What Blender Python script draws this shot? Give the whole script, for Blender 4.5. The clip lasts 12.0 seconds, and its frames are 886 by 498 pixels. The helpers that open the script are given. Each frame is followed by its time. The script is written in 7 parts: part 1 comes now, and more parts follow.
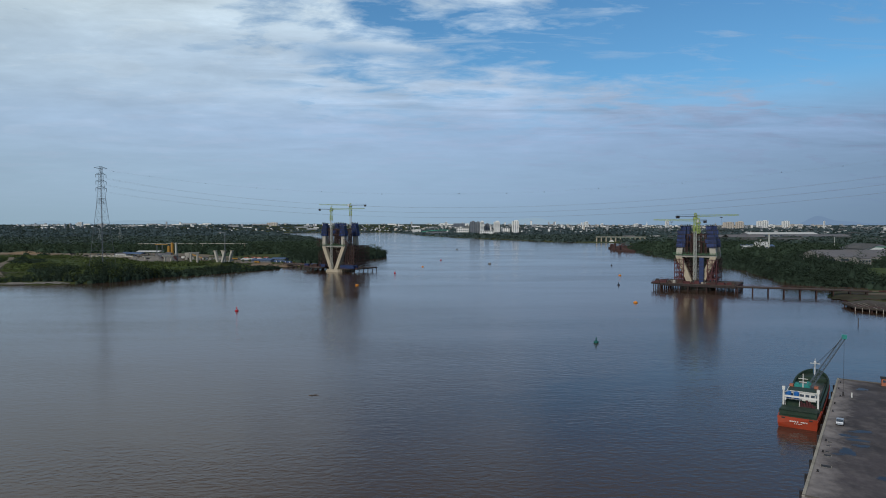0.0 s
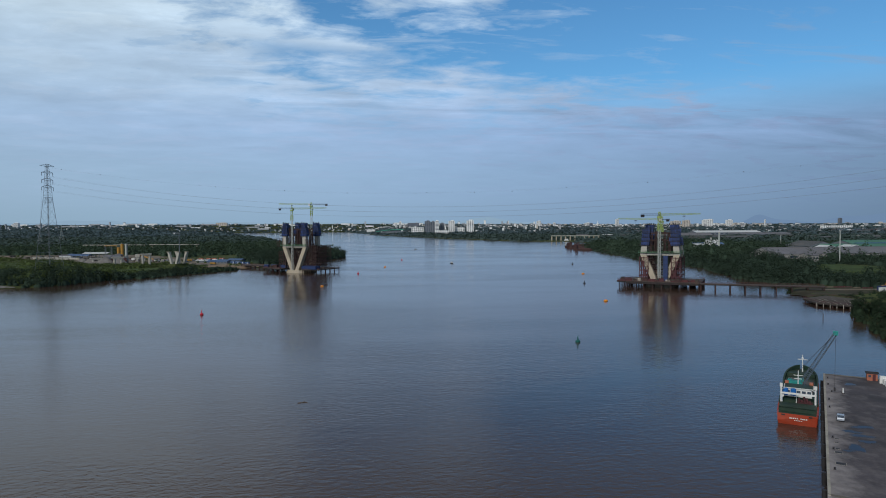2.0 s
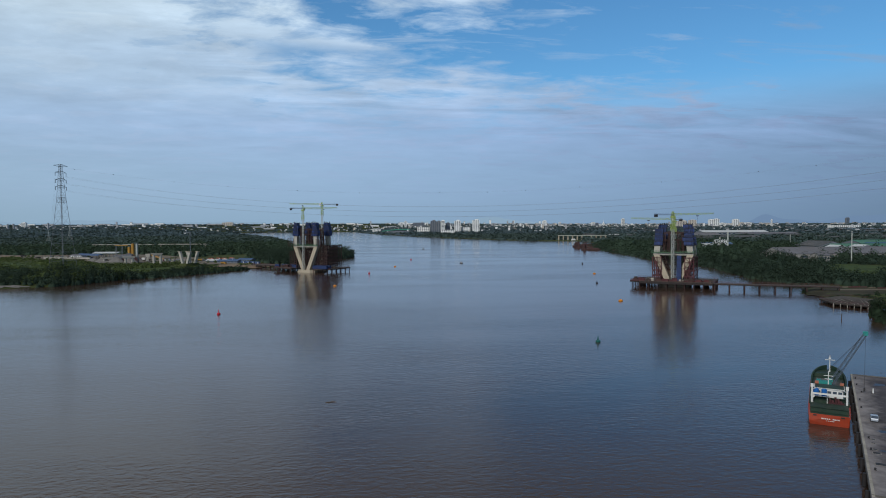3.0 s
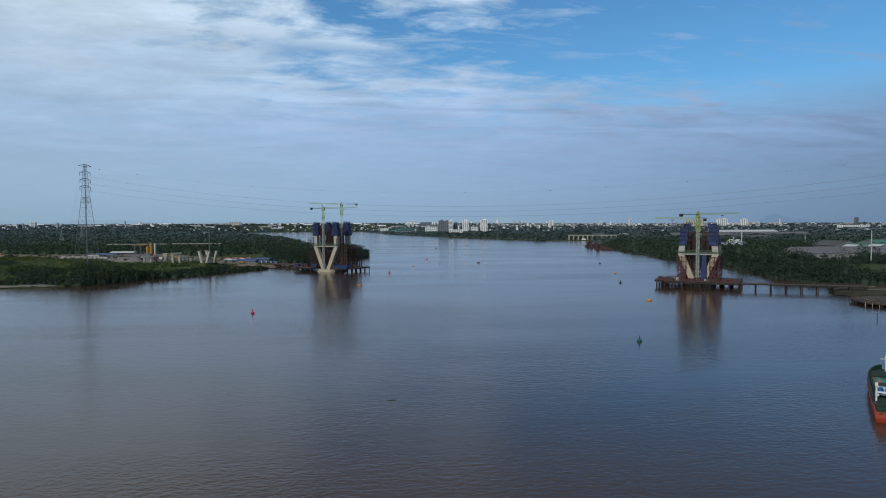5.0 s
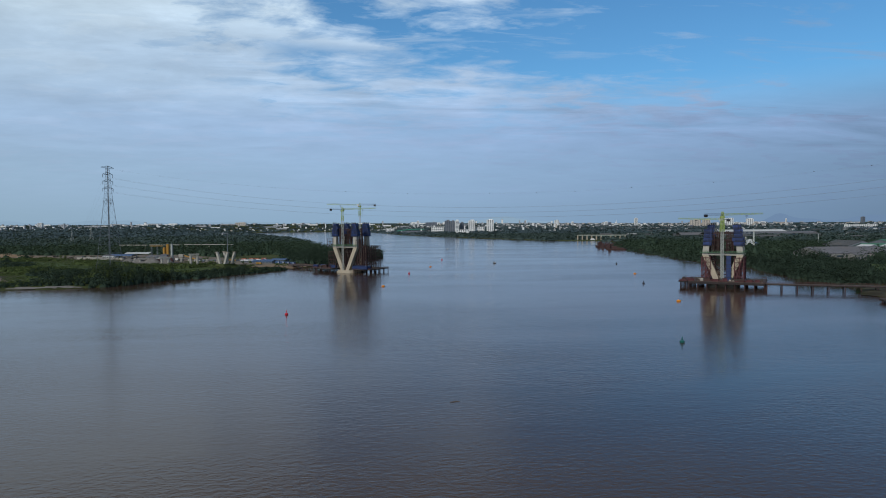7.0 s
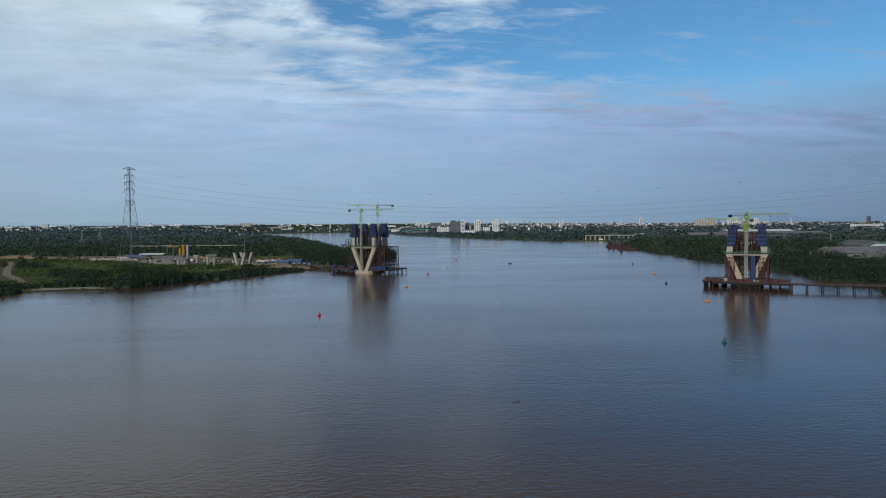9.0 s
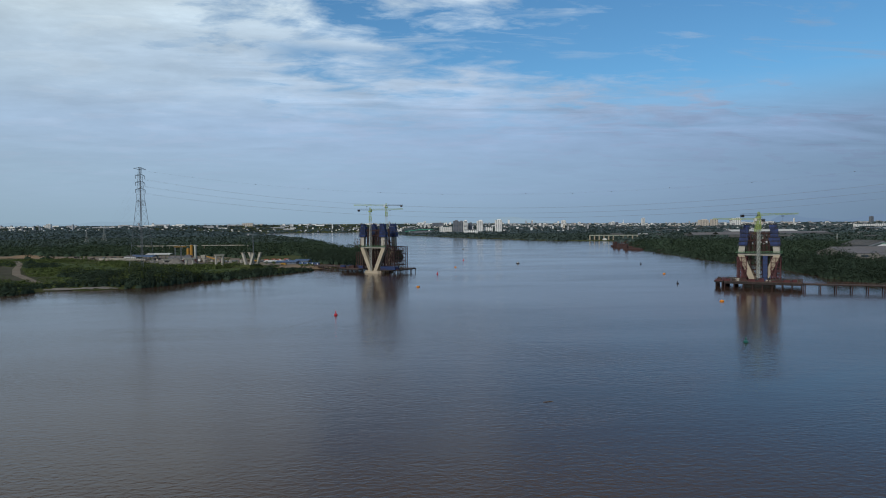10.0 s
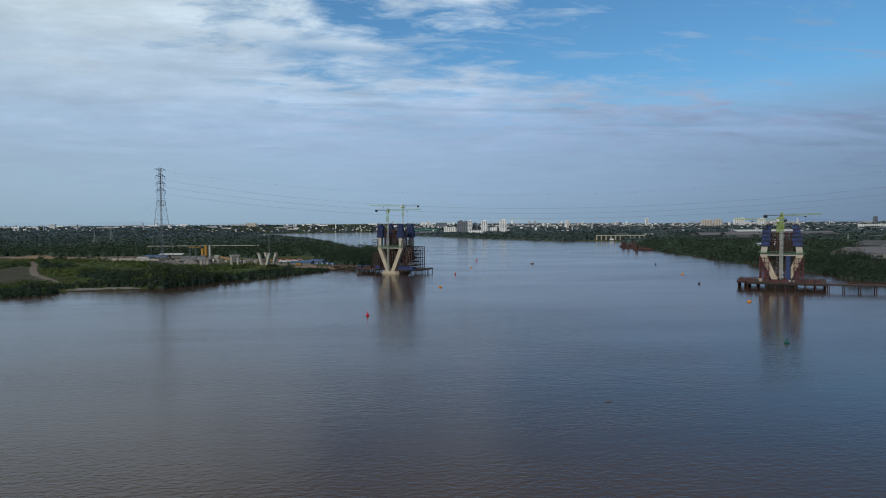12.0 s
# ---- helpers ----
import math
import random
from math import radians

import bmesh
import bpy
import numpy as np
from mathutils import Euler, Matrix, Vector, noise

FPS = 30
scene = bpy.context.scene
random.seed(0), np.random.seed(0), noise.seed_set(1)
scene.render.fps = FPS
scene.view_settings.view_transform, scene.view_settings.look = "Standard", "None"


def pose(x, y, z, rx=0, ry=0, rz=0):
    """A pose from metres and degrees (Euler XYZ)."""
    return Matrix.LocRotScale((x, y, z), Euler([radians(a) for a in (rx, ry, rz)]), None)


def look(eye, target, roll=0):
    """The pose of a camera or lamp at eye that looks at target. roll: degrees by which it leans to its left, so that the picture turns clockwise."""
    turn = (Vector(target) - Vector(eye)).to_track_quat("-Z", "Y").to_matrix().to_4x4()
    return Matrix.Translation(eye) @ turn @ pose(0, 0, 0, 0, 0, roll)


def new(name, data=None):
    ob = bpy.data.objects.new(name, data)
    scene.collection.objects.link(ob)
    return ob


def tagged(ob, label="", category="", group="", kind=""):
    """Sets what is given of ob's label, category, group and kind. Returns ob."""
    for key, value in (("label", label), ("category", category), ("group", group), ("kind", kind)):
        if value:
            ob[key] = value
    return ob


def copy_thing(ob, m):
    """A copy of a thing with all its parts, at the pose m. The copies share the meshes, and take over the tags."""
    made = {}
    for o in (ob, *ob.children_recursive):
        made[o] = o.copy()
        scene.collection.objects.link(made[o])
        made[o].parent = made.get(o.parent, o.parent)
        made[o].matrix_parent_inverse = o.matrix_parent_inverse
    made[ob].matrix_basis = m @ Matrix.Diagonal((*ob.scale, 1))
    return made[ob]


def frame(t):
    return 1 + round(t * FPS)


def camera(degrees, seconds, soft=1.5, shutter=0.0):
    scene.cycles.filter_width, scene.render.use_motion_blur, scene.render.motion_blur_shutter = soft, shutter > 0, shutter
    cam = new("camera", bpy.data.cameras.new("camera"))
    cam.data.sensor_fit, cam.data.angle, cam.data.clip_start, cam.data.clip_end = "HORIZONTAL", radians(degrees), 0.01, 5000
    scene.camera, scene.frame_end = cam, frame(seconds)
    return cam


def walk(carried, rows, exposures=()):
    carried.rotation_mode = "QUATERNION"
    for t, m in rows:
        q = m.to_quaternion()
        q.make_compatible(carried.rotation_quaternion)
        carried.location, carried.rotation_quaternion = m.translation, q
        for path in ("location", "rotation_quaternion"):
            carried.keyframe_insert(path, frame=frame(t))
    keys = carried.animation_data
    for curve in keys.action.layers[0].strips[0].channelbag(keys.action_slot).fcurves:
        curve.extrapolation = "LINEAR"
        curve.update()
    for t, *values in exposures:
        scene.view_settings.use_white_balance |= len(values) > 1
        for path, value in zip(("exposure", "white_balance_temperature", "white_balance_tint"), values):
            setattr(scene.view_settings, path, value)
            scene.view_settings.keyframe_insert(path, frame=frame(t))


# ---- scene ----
cam = camera(68.8, 12.0, soft=1.0)

PATH = [
    (0, (-0.757, 0.094, 45.446), (-0.75, 2.093, 45.373), -0.1),
    (0.2, (-3.64, 4.225, 45.379), (-3.434, 6.213, 45.303), -0.3),
    (0.5, (-4.33, 4.797, 45.235), (-4.129, 6.785, 45.16), -0.3),
    (1, (-6.364, 4.945, 45.336), (-6.17, 6.935, 45.259), -0.3),
    (1.5, (-8.702, 5.207, 45.306), (-8.526, 7.198, 45.23), -0.3),
    (2, (-11.342, 5.39, 45.422), (-11.189, 7.383, 45.347), -0.3),
    (2.5, (-14.298, 5.436, 45.533), (-14.154, 7.43, 45.457), -0.3),
    (3, (-17.328, 5.611, 45.542), (-17.189, 7.605, 45.466), -0.3),
    (5, (-31.735, 5.281, 45.63), (-31.611, 7.276, 45.553), -0.3),
    (5.5, (-35.522, 5.347, 45.695), (-35.401, 7.342, 45.619), -0.3),
    (6, (-39.268, 5.237, 46.068), (-39.149, 7.232, 45.991), -0.3),
    (6.5, (-43.216, 5.127, 46.435), (-43.1, 7.122, 46.357), -0.4),
    (7, (-47.303, 5.133, 46.431), (-47.188, 7.128, 46.354), -0.4),
    (9, (-62.958, 5.226, 46.778), (-62.85, 7.222, 46.702), -0.5),
    (9.5, (-66.918, 5.135, 46.841), (-66.812, 7.13, 46.765), -0.5),
    (10, (-70.955, 5.332, 46.836), (-70.85, 7.328, 46.76), -0.5),
    (10.5, (-75.21, 5.356, 46.848), (-75.106, 7.351, 46.773), -0.5),
    (11, (-79.427, 5.091, 46.898), (-79.324, 7.087, 46.823), -0.5),
    (11.5, (-83.26, 5.13, 46.957), (-83.159, 7.126, 46.882), -0.5),
    (12, (-86.925, 5.215, 47.305), (-86.823, 7.211, 47.229), -0.5),
]
TONE = [(0, 0.0, 6560, 10), (0.2, 0.0, 6330, 10), (7.0, 0.0, 6290, 10), (9.0, 0.0, 6560, 10), (12, 0.0, 6600, 10)]
walk(cam, [(t, look(eye, target, roll)) for t, eye, target, roll in PATH], TONE)

# ---------------------------------------------------------------- light
SUN_AZ, SUN_EL = radians(215.0), radians(32.0)   # azimuth clockwise from +y
sun_dir = Vector((math.sin(SUN_AZ) * math.cos(SUN_EL), math.cos(SUN_AZ) * math.cos(SUN_EL), math.sin(SUN_EL)))
sun = new("sun", bpy.data.lights.new("sun", "SUN"))
sun.data.energy, sun.data.angle, sun.data.color = 2.0, radians(10), (1.0, 0.95, 0.88)
sun.matrix_world = look(sun_dir * 3000, (0, 0, 0))

world = bpy.data.worlds.new("world")
scene.world = world
world.use_nodes = True
wt = world.node_tree
wt.nodes.clear()


def wn(kind, **values):
    n = wt.nodes.new(kind)
    for k, v in values.items():
        n.inputs[k].default_value = v
    return n


def wmath(op, a, b=None, c=None, clamp=False):
    n = wt.nodes.new("ShaderNodeMath")
    n.operation, n.use_clamp = op, clamp
    for i, v in enumerate((a, b, c)):
        if v is None:
            continue
        if isinstance(v, (int, float)):
            n.inputs[i].default_value = v
        else:
            wt.links.new(v, n.inputs[i])
    return n.outputs[0]


def wramp(fac, stops):
    n = wt.nodes.new("ShaderNodeValToRGB")
    n.color_ramp.interpolation = "EASE"
    while len(n.color_ramp.elements) < len(stops):
        n.color_ramp.elements.new(0.5)
    for e, (p, col) in zip(n.color_ramp.elements, stops):
        e.position, e.color = p, (*col, 1)
    wt.links.new(fac, n.inputs[0])
    return n.outputs[0]


def wmix(fac, a, b):
    n = wt.nodes.new("ShaderNodeMix")
    n.data_type = "RGBA"
    for i, v in ((0, fac), (6, a), (7, b)):
        if isinstance(v, (int, float)):
            n.inputs[i].default_value = v
        elif isinstance(v, tuple):
            n.inputs[i].default_value = (*v, 1)
        else:
            wt.links.new(v, n.inputs[i])
    return n.outputs[2]


def wnoise(vec, scale, detail, rough=0.55, distort=0.0, shift=(0, 0, 0), stretch=(1, 1, 1), turn=0.0):
    m = wt.nodes.new("ShaderNodeMapping")
    m.inputs["Location"].default_value = shift
    m.inputs["Rotation"].default_value = (0, 0, radians(turn))
    m.inputs["Scale"].default_value = stretch
    wt.links.new(vec, m.inputs["Vector"])
    n = wn("ShaderNodeTexNoise", Scale=scale, Detail=detail, Roughness=rough, Distortion=distort)
    wt.links.new(m.outputs[0], n.inputs["Vector"])
    return n.outputs["Fac"]


sky = wt.nodes.new("ShaderNodeTexSky")
sky.sky_type, sky.sun_disc = "NISHITA", False
sky.sun_elevation, sky.sun_rotation = SUN_EL, SUN_AZ
sky.air_density, sky.dust_density, sky.ozone_density = 1.0, 1.2, 2.0
geo = wt.nodes.new("ShaderNodeTexCoord")
sep = wt.nodes.new("ShaderNodeSeparateXYZ")
wt.links.new(geo.outputs["Generated"], sep.inputs[0])
up = wmath("MAXIMUM", sep.outputs["Z"], 0.0)
den = wmath("ADD", up, 0.1)
cx, cy = wmath("DIVIDE", sep.outputs["X"], den), wmath("DIVIDE", sep.outputs["Y"], den)
comb = wt.nodes.new("ShaderNodeCombineXYZ")
wt.links.new(cx, comb.inputs[0]), wt.links.new(cy, comb.inputs[1])
plane = comb.outputs[0]
# the sheet of high cloud: dense beyond a slanting edge, broken puffs over it, wisps in the clear part
big_n = wnoise(plane, 1.7, 9, 0.60, 0.25, (3.1, 1.7, 0), (0.85, 1.1, 1), -22)
puff_n = wnoise(plane, 3.6, 10, 0.62, 0.35, (5.3, 0.4, 0), (0.8, 1.25, 1), -24)
edge_y = wmath("ADD", wmath("MINIMUM", wmath("MULTIPLY_ADD", cx, 0.24, 2.95), 3.24), wmath("MULTIPLY", wmath("MINIMUM", wmath("ADD", cx, 0.62), 0.0), 3.6))
ragged = wmath("ADD", wmath("MULTIPLY", wmath("SUBTRACT", big_n, 0.5), 1.3), wmath("MULTIPLY", wmath("SUBTRACT", puff_n, 0.5), 1.5))
edge = wmath("SUBTRACT", cy, edge_y)
sheet = wmath("MULTIPLY_ADD", wmath("ADD", edge, ragged), 2.1, 0.45, clamp=True)
above = wmath("MAXIMUM", wmath("MULTIPLY_ADD", edge, -5.0, -0.3, clamp=True), wmath("MULTIPLY_ADD", cx, -3.5, -1.15, clamp=True))
patch_c = wmath("ADD", wmath("MULTIPLY_ADD", cx, -1.1, 0.30), wmath("MULTIPLY", ragged, 2.4), clamp=True)
streaks = wnoise(plane, 2.6, 10, 0.66, 0.6, (0, 0, 0), (0.55, 1.7, 1), -20)
wisps = wmath("MULTIPLY", wmath("MULTIPLY_ADD", streaks, 5.0, -2.62, clamp=True), 0.66)
body = wmath("MULTIPLY", sheet, wmath("MULTIPLY_ADD", puff_n, 1.3, 0.24, clamp=True))
cover = wmath("MAXIMUM", wmath("MAXIMUM", body, wmath("MULTIPLY", wmath("MULTIPLY", patch_c, above), 0.92)), wisps)
puff = wnoise(plane, 1.6, 9, 0.60, 0.3, (7.7, 2.2, 0), (0.85, 1.1, 1), -18)
cloud_col = wramp(up, [(0.0, (0.29, 0.395, 0.535)), (0.06, (0.33, 0.437, 0.61)), (0.14, (0.37, 0.475, 0.68)), (0.22, (0.47, 0.57, 0.74)), (0.32, (0.61, 0.69, 0.80)), (0.5, (0.325, 0.30, 0.295)), (0.8, (0.36, 0.34, 0.335))])
contrast = wmath("MULTIPLY_ADD", up, 3.6, -0.06, clamp=True)
fine = wnoise(plane, 4.5, 9, 0.6, 0.3, (1.7, 4.2, 0), (0.8, 1.2, 1), -24)
lump = wmath("MULTIPLY_ADD", wmath("SUBTRACT", fine, 0.5), 0.55, wmath("SUBTRACT", puff, 0.5))
gain = wmath("MULTIPLY_ADD", wmath("MULTIPLY", lump, contrast), 0.85, 0.98)
# bright drawn-out streaks along the sheet's edge
drawn = wnoise(plane, 1.5, 11, 0.64, 0.7, (2.2, 6.1, 0), (0.55, 1.9, 1), -20)
rim = wmath("SUBTRACT", 1.0, wmath("MULTIPLY", wmath("ABSOLUTE", wmath("SUBTRACT", edge, 0.42)), 1.15), clamp=True)
gain = wmath("ADD", gain, wmath("MULTIPLY", rim, wmath("MULTIPLY_ADD", drawn, 1.15, -0.53)))
# the sheet is thicker and duller away from the sun's side
across = wmath("MAXIMUM", wmath("MINIMUM", sep.outputs["X"], 0.62), -0.62)
side = wmath("SUBTRACT", wmath("MULTIPLY_ADD", across, -0.31, 0.985), wmath("MULTIPLY", wmath("MULTIPLY", across, across), 0.46))
tint = wt.nodes.new("ShaderNodeVectorMath")
tint.operation = "SCALE"
hue = wmix(wmath("MULTIPLY_ADD", sep.outputs["X"], 0.9, 0.5, clamp=True), (0.985, 1.035, 0.965), (0.89, 1.0, 1.09))
toned = wt.nodes.new("ShaderNodeVectorMath")
toned.operation = "MULTIPLY"
wt.links.new(cloud_col, toned.inputs[0]), wt.links.new(hue, toned.inputs[1])
wt.links.new(toned.outputs[0], tint.inputs[0]), wt.links.new(wmath("MULTIPLY", gain, side), tint.inputs["Scale"])
clear = wt.nodes.new("ShaderNodeVectorMath")
clear.operation = "MULTIPLY"
wt.links.new(sky.outputs[0], clear.inputs[0])
clear.inputs[1].default_value = (0.052, 0.092, 0.113)
low = wramp(up, [(0.0, (0.98, 0.98, 0.98)), (0.12, (0.93, 0.93, 0.93)), (0.215, (0.0, 0.0, 0.0))])
high = wramp(up, [(0.335, (0.0, 0.0, 0.0)), (0.47, (0.92, 0.92, 0.92))])
mix = wmix(wmath("MAXIMUM", wmath("MAXIMUM", cover, high), low), clear.outputs[0], tint.outputs[0])
bg = wn("ShaderNodeBackground", Strength=1.0)
wt.links.new(mix, bg.inputs["Color"])
out = wt.nodes.new("ShaderNodeOutputWorld")
wt.links.new(bg.outputs[0], out.inputs[0])

# ---------------------------------------------------------------- materials
rng = np.random.default_rng(7)


def mat(name, col, rough=0.8, metal=0.0, vary=0.25, scale=0.5, fine=6.0, bump=0.1, dirt=None, amount=0.35, island=0.0, spec=0.4):
    """A weathered surface: base colour, broad and fine variation, dirt in blotches, relief."""
    m = bpy.data.materials.new(name)
    m.use_nodes = True
    t = m.node_tree
    b = t.nodes["Principled BSDF"]
    b.inputs["Roughness"].default_value, b.inputs["Metallic"].default_value = rough, metal
    b.inputs["Specular IOR Level"].default_value = spec
    tc = t.nodes.new("ShaderNodeTexCoord")
    big, small = t.nodes.new("ShaderNodeTexNoise"), t.nodes.new("ShaderNodeTexNoise")
    big.inputs["Scale"].default_value, big.inputs["Detail"].default_value = scale, 5
    small.inputs["Scale"].default_value, small.inputs["Detail"].default_value = fine, 4
    for n in (big, small):
        t.links.new(tc.outputs["Object"], n.inputs["Vector"])

    def mx(kind, fac, a, c):
        n = t.nodes.new("ShaderNodeMix")
        n.data_type, n.blend_type = "RGBA", kind
        for i, v in ((0, fac), (6, a), (7, c)):
            if isinstance(v, (int, float)):
                n.inputs[i].default_value = v
            elif isinstance(v, tuple):
                n.inputs[i].default_value = (*v, 1)
            else:
                t.links.new(v, n.inputs[i])
        return n.outputs[2]

    def rampf(src, lo, hi, a, c):
        n = t.nodes.new("ShaderNodeMapRange")
        for k, v in (("From Min", lo), ("From Max", hi), ("To Min", a), ("To Max", c)):
            n.inputs[k].default_value = v
        t.links.new(src, n.inputs["Value"])
        return n.outputs[0]

    dark = tuple(x * (1 - vary) for x in col)
    light = tuple(min(1, x * (1 + vary)) for x in col)
    c = mx("MIX", rampf(big.outputs["Fac"], 0.3, 0.7, 0, 1), dark, light)
    c = mx("MIX", rampf(small.outputs["Fac"], 0.35, 0.7, 0, 0.5), c, dark)
    if dirt:
        blot = t.nodes.new("ShaderNodeTexNoise")
        blot.inputs["Scale"].default_value, blot.inputs["Detail"].default_value = scale * 1.7, 7
        blot.inputs["Roughness"].default_value = 0.65
        t.links.new(tc.outputs["Object"], blot.inputs["Vector"])
        c = mx("MIX", rampf(blot.outputs["Fac"], 0.5, 0.68, 0, amount), c, dirt)
    if island:
        g = t.nodes.new("ShaderNodeNewGeometry")
        c = mx("MULTIPLY", 1.0, c, (1, 1, 1))
        hsv = t.nodes.new("ShaderNodeHueSaturation")
        t.links.new(c, hsv.inputs["Color"])
        t.links.new(rampf(g.outputs["Random Per Island"], 0, 1, 1 - island, 1 + island), hsv.inputs["Value"])
        c = hsv.outputs[0]
    t.links.new(c, b.inputs["Base Color"])
    if bump:
        bp = t.nodes.new("ShaderNodeBump")
        bp.inputs["Strength"].default_value, bp.inputs["Distance"].default_value = 0.5, bump
        t.links.new(small.outputs["Fac"], bp.inputs["Height"])
        t.links.new(bp.outputs[0], b.inputs["Normal"])
    return m


def leaf_mat(name, col, vary=0.35, broad=0.03, fine=0.4):
    m = mat(name, col, 0.9, 0, 0.36, broad, fine, 0, None, 0, vary, 0.06)
    t = m.node_tree
    b, o = t.nodes["Principled BSDF"], t.nodes["Material Output"]
    tr, ms = t.nodes.new("ShaderNodeBsdfTranslucent"), t.nodes.new("ShaderNodeMixShader")
    tr.inputs["Color"].default_value = (col[0] * 1.5, col[1] * 1.5, col[2] * 0.8, 1)
    ms.inputs[0].default_value = 0.15
    t.links.new(b.outputs[0], ms.inputs[1]), t.links.new(tr.outputs[0], ms.inputs[2])
    t.links.new(ms.outputs[0], o.inputs["Surface"])
    return m


def water_mat():
    m = bpy.data.materials.new("river_water")
    m.use_nodes = True
    t = m.node_tree
    b = t.nodes["Principled BSDF"]
    b.inputs["IOR"].default_value = 1.333
    tc = t.nodes.new("ShaderNodeTexCoord")

    def nz(scale, detail, stretch, turn=0.0, dist=0.0):
        mp, n = t.nodes.new("ShaderNodeMapping"), t.nodes.new("ShaderNodeTexNoise")
        mp.inputs["Scale"].default_value, mp.inputs["Rotation"].default_value = stretch, (0, 0, radians(turn))
        n.inputs["Scale"].default_value, n.inputs["Detail"].default_value, n.inputs["Distortion"].default_value = scale, detail, dist
        t.links.new(tc.outputs["Object"], mp.inputs[0]), t.links.new(mp.outputs[0], n.inputs["Vector"])
        return n.outputs["Fac"]

    silt, r = nz(0.006, 4, (1, 0.6, 1), 30), t.nodes.new("ShaderNodeValToRGB")
    r.color_ramp.elements[0].position, r.color_ramp.elements[0].color = 0.3, (0.047, 0.0285, 0.0205, 1)
    r.color_ramp.elements[1].position, r.color_ramp.elements[1].color = 0.7, (0.063, 0.0400, 0.0295, 1)
    t.links.new(silt, r.inputs[0]), t.links.new(r.outputs[0], b.inputs["Base Color"])
    calm, rr = nz(0.011, 5, (0.5, 1.6, 1), 12, 0.8), t.nodes.new("ShaderNodeMapRange")
    for k, v in (("From Min", 0.35), ("From Max", 0.65), ("To Min", 0.06), ("To Max", 0.15)):
        rr.inputs[k].default_value = v
    t.links.new(calm, rr.inputs["Value"]), t.links.new(rr.outputs[0], b.inputs["Roughness"])
    b1, b2 = t.nodes.new("ShaderNodeBump"), t.nodes.new("ShaderNodeBump")
    b1.inputs["Strength"].default_value, b1.inputs["Distance"].default_value = 0.17, 0.35
    b2.inputs["Strength"].default_value, b2.inputs["Distance"].default_value = 0.62, 0.21
    t.links.new(nz(0.16, 3, (0.6, 1.5, 1), 15), b1.inputs["Height"])
    t.links.new(nz(0.62, 5, (0.75, 1.35, 1), -10, 0.4), b2.inputs["Height"])
    # the water is calmer in the lee of the wharf, and along the upper reach
    east, lee, calmer = t.nodes.new("ShaderNodeSeparateXYZ"), t.nodes.new("ShaderNodeMapRange"), t.nodes.new("ShaderNodeMath")
    reach, still = t.nodes.new("ShaderNodeMapRange"), t.nodes.new("ShaderNodeMath")
    calmer.operation = still.operation = "MULTIPLY"
    for k, v in (("From Min", 130.0), ("From Max", 430.0), ("To Min", 1.0), ("To Max", 0.58)):
        reach.inputs[k].default_value = v
    for k, v in (("From Min", -45.0), ("From Max", 60.0), ("To Min", 1.0), ("To Max", 0.6)):
        lee.inputs[k].default_value = v
    lane = t.nodes.new("ShaderNodeMapRange")
    for k, v in (("From Min", 0.38), ("From Max", 0.60), ("To Min", 0.30), ("To Max", 0.95)):
        lane.inputs[k].default_value = v
    t.links.new(nz(0.008, 6, (0.55, 1.5, 1), 24, 0.9), lane.inputs["Value"]), t.links.new(tc.outputs["Object"], east.inputs[0])
    t.links.new(east.outputs["X"], lee.inputs["Value"]), t.links.new(lane.outputs[0], calmer.inputs[0]), t.links.new(lee.outputs[0], calmer.inputs[1])
    t.links.new(east.outputs["Y"], reach.inputs["Value"]), t.links.new(calmer.outputs[0], still.inputs[0]), t.links.new(reach.outputs[0], still.inputs[1])
    t.links.new(still.outputs[0], b2.inputs["Strength"])
    t.links.new(b1.outputs[0], b2.inputs["Normal"]), t.links.new(b2.outputs[0], b.inputs["Normal"])
    return m


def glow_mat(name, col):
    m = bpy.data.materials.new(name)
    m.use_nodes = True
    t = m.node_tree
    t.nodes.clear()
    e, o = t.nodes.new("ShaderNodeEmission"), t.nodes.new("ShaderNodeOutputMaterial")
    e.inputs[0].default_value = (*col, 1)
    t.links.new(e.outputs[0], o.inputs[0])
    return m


WATER = water_mat()
SOIL = mat("soil_and_undergrowth", (0.055, 0.07, 0.026), 0.95, 0, 0.35, 0.012, 0.15, 0.3, (0.062, 0.052, 0.036), 0.55, spec=0.08)
GRASS = mat("grass", (0.058, 0.086, 0.032), 0.95, 0, 0.3, 0.03, 0.5, 0.2, (0.045, 0.062, 0.026), 0.5, spec=0.08)
MUD = mat("mud_flat", (0.056, 0.052, 0.036), 0.9, 0, 0.4, 0.06, 0.7, 0.1, (0.038, 0.056, 0.024), 0.95, spec=0.12)
SAND = mat("site_sand", (0.145, 0.122, 0.095), 0.95, 0, 0.35, 0.03, 0.4, 0.1, (0.14, 0.11, 0.07), 0.75)
EARTH = mat("orange_earth", (0.20, 0.145, 0.095), 0.95, 0, 0.25, 0.05, 0.5, 0.15, (0.2, 0.13, 0.07), 0.5)
CONC = mat("pale_concrete", (0.40, 0.345, 0.26), 0.85, 0, 0.14, 0.12, 1.5, 0.03, (0.27, 0.24, 0.2), 0.55)
CONC_W = mat("white_concrete", (0.38, 0.36, 0.315), 0.85, 0, 0.12, 0.12, 1.5, 0.03, (0.35, 0.33, 0.3), 0.5)
DOCK = mat("wharf_concrete", (0.115, 0.106, 0.094), 0.8, 0, 0.35, 0.09, 1.1, 0.02, (0.21, 0.195, 0.165), 0.7)


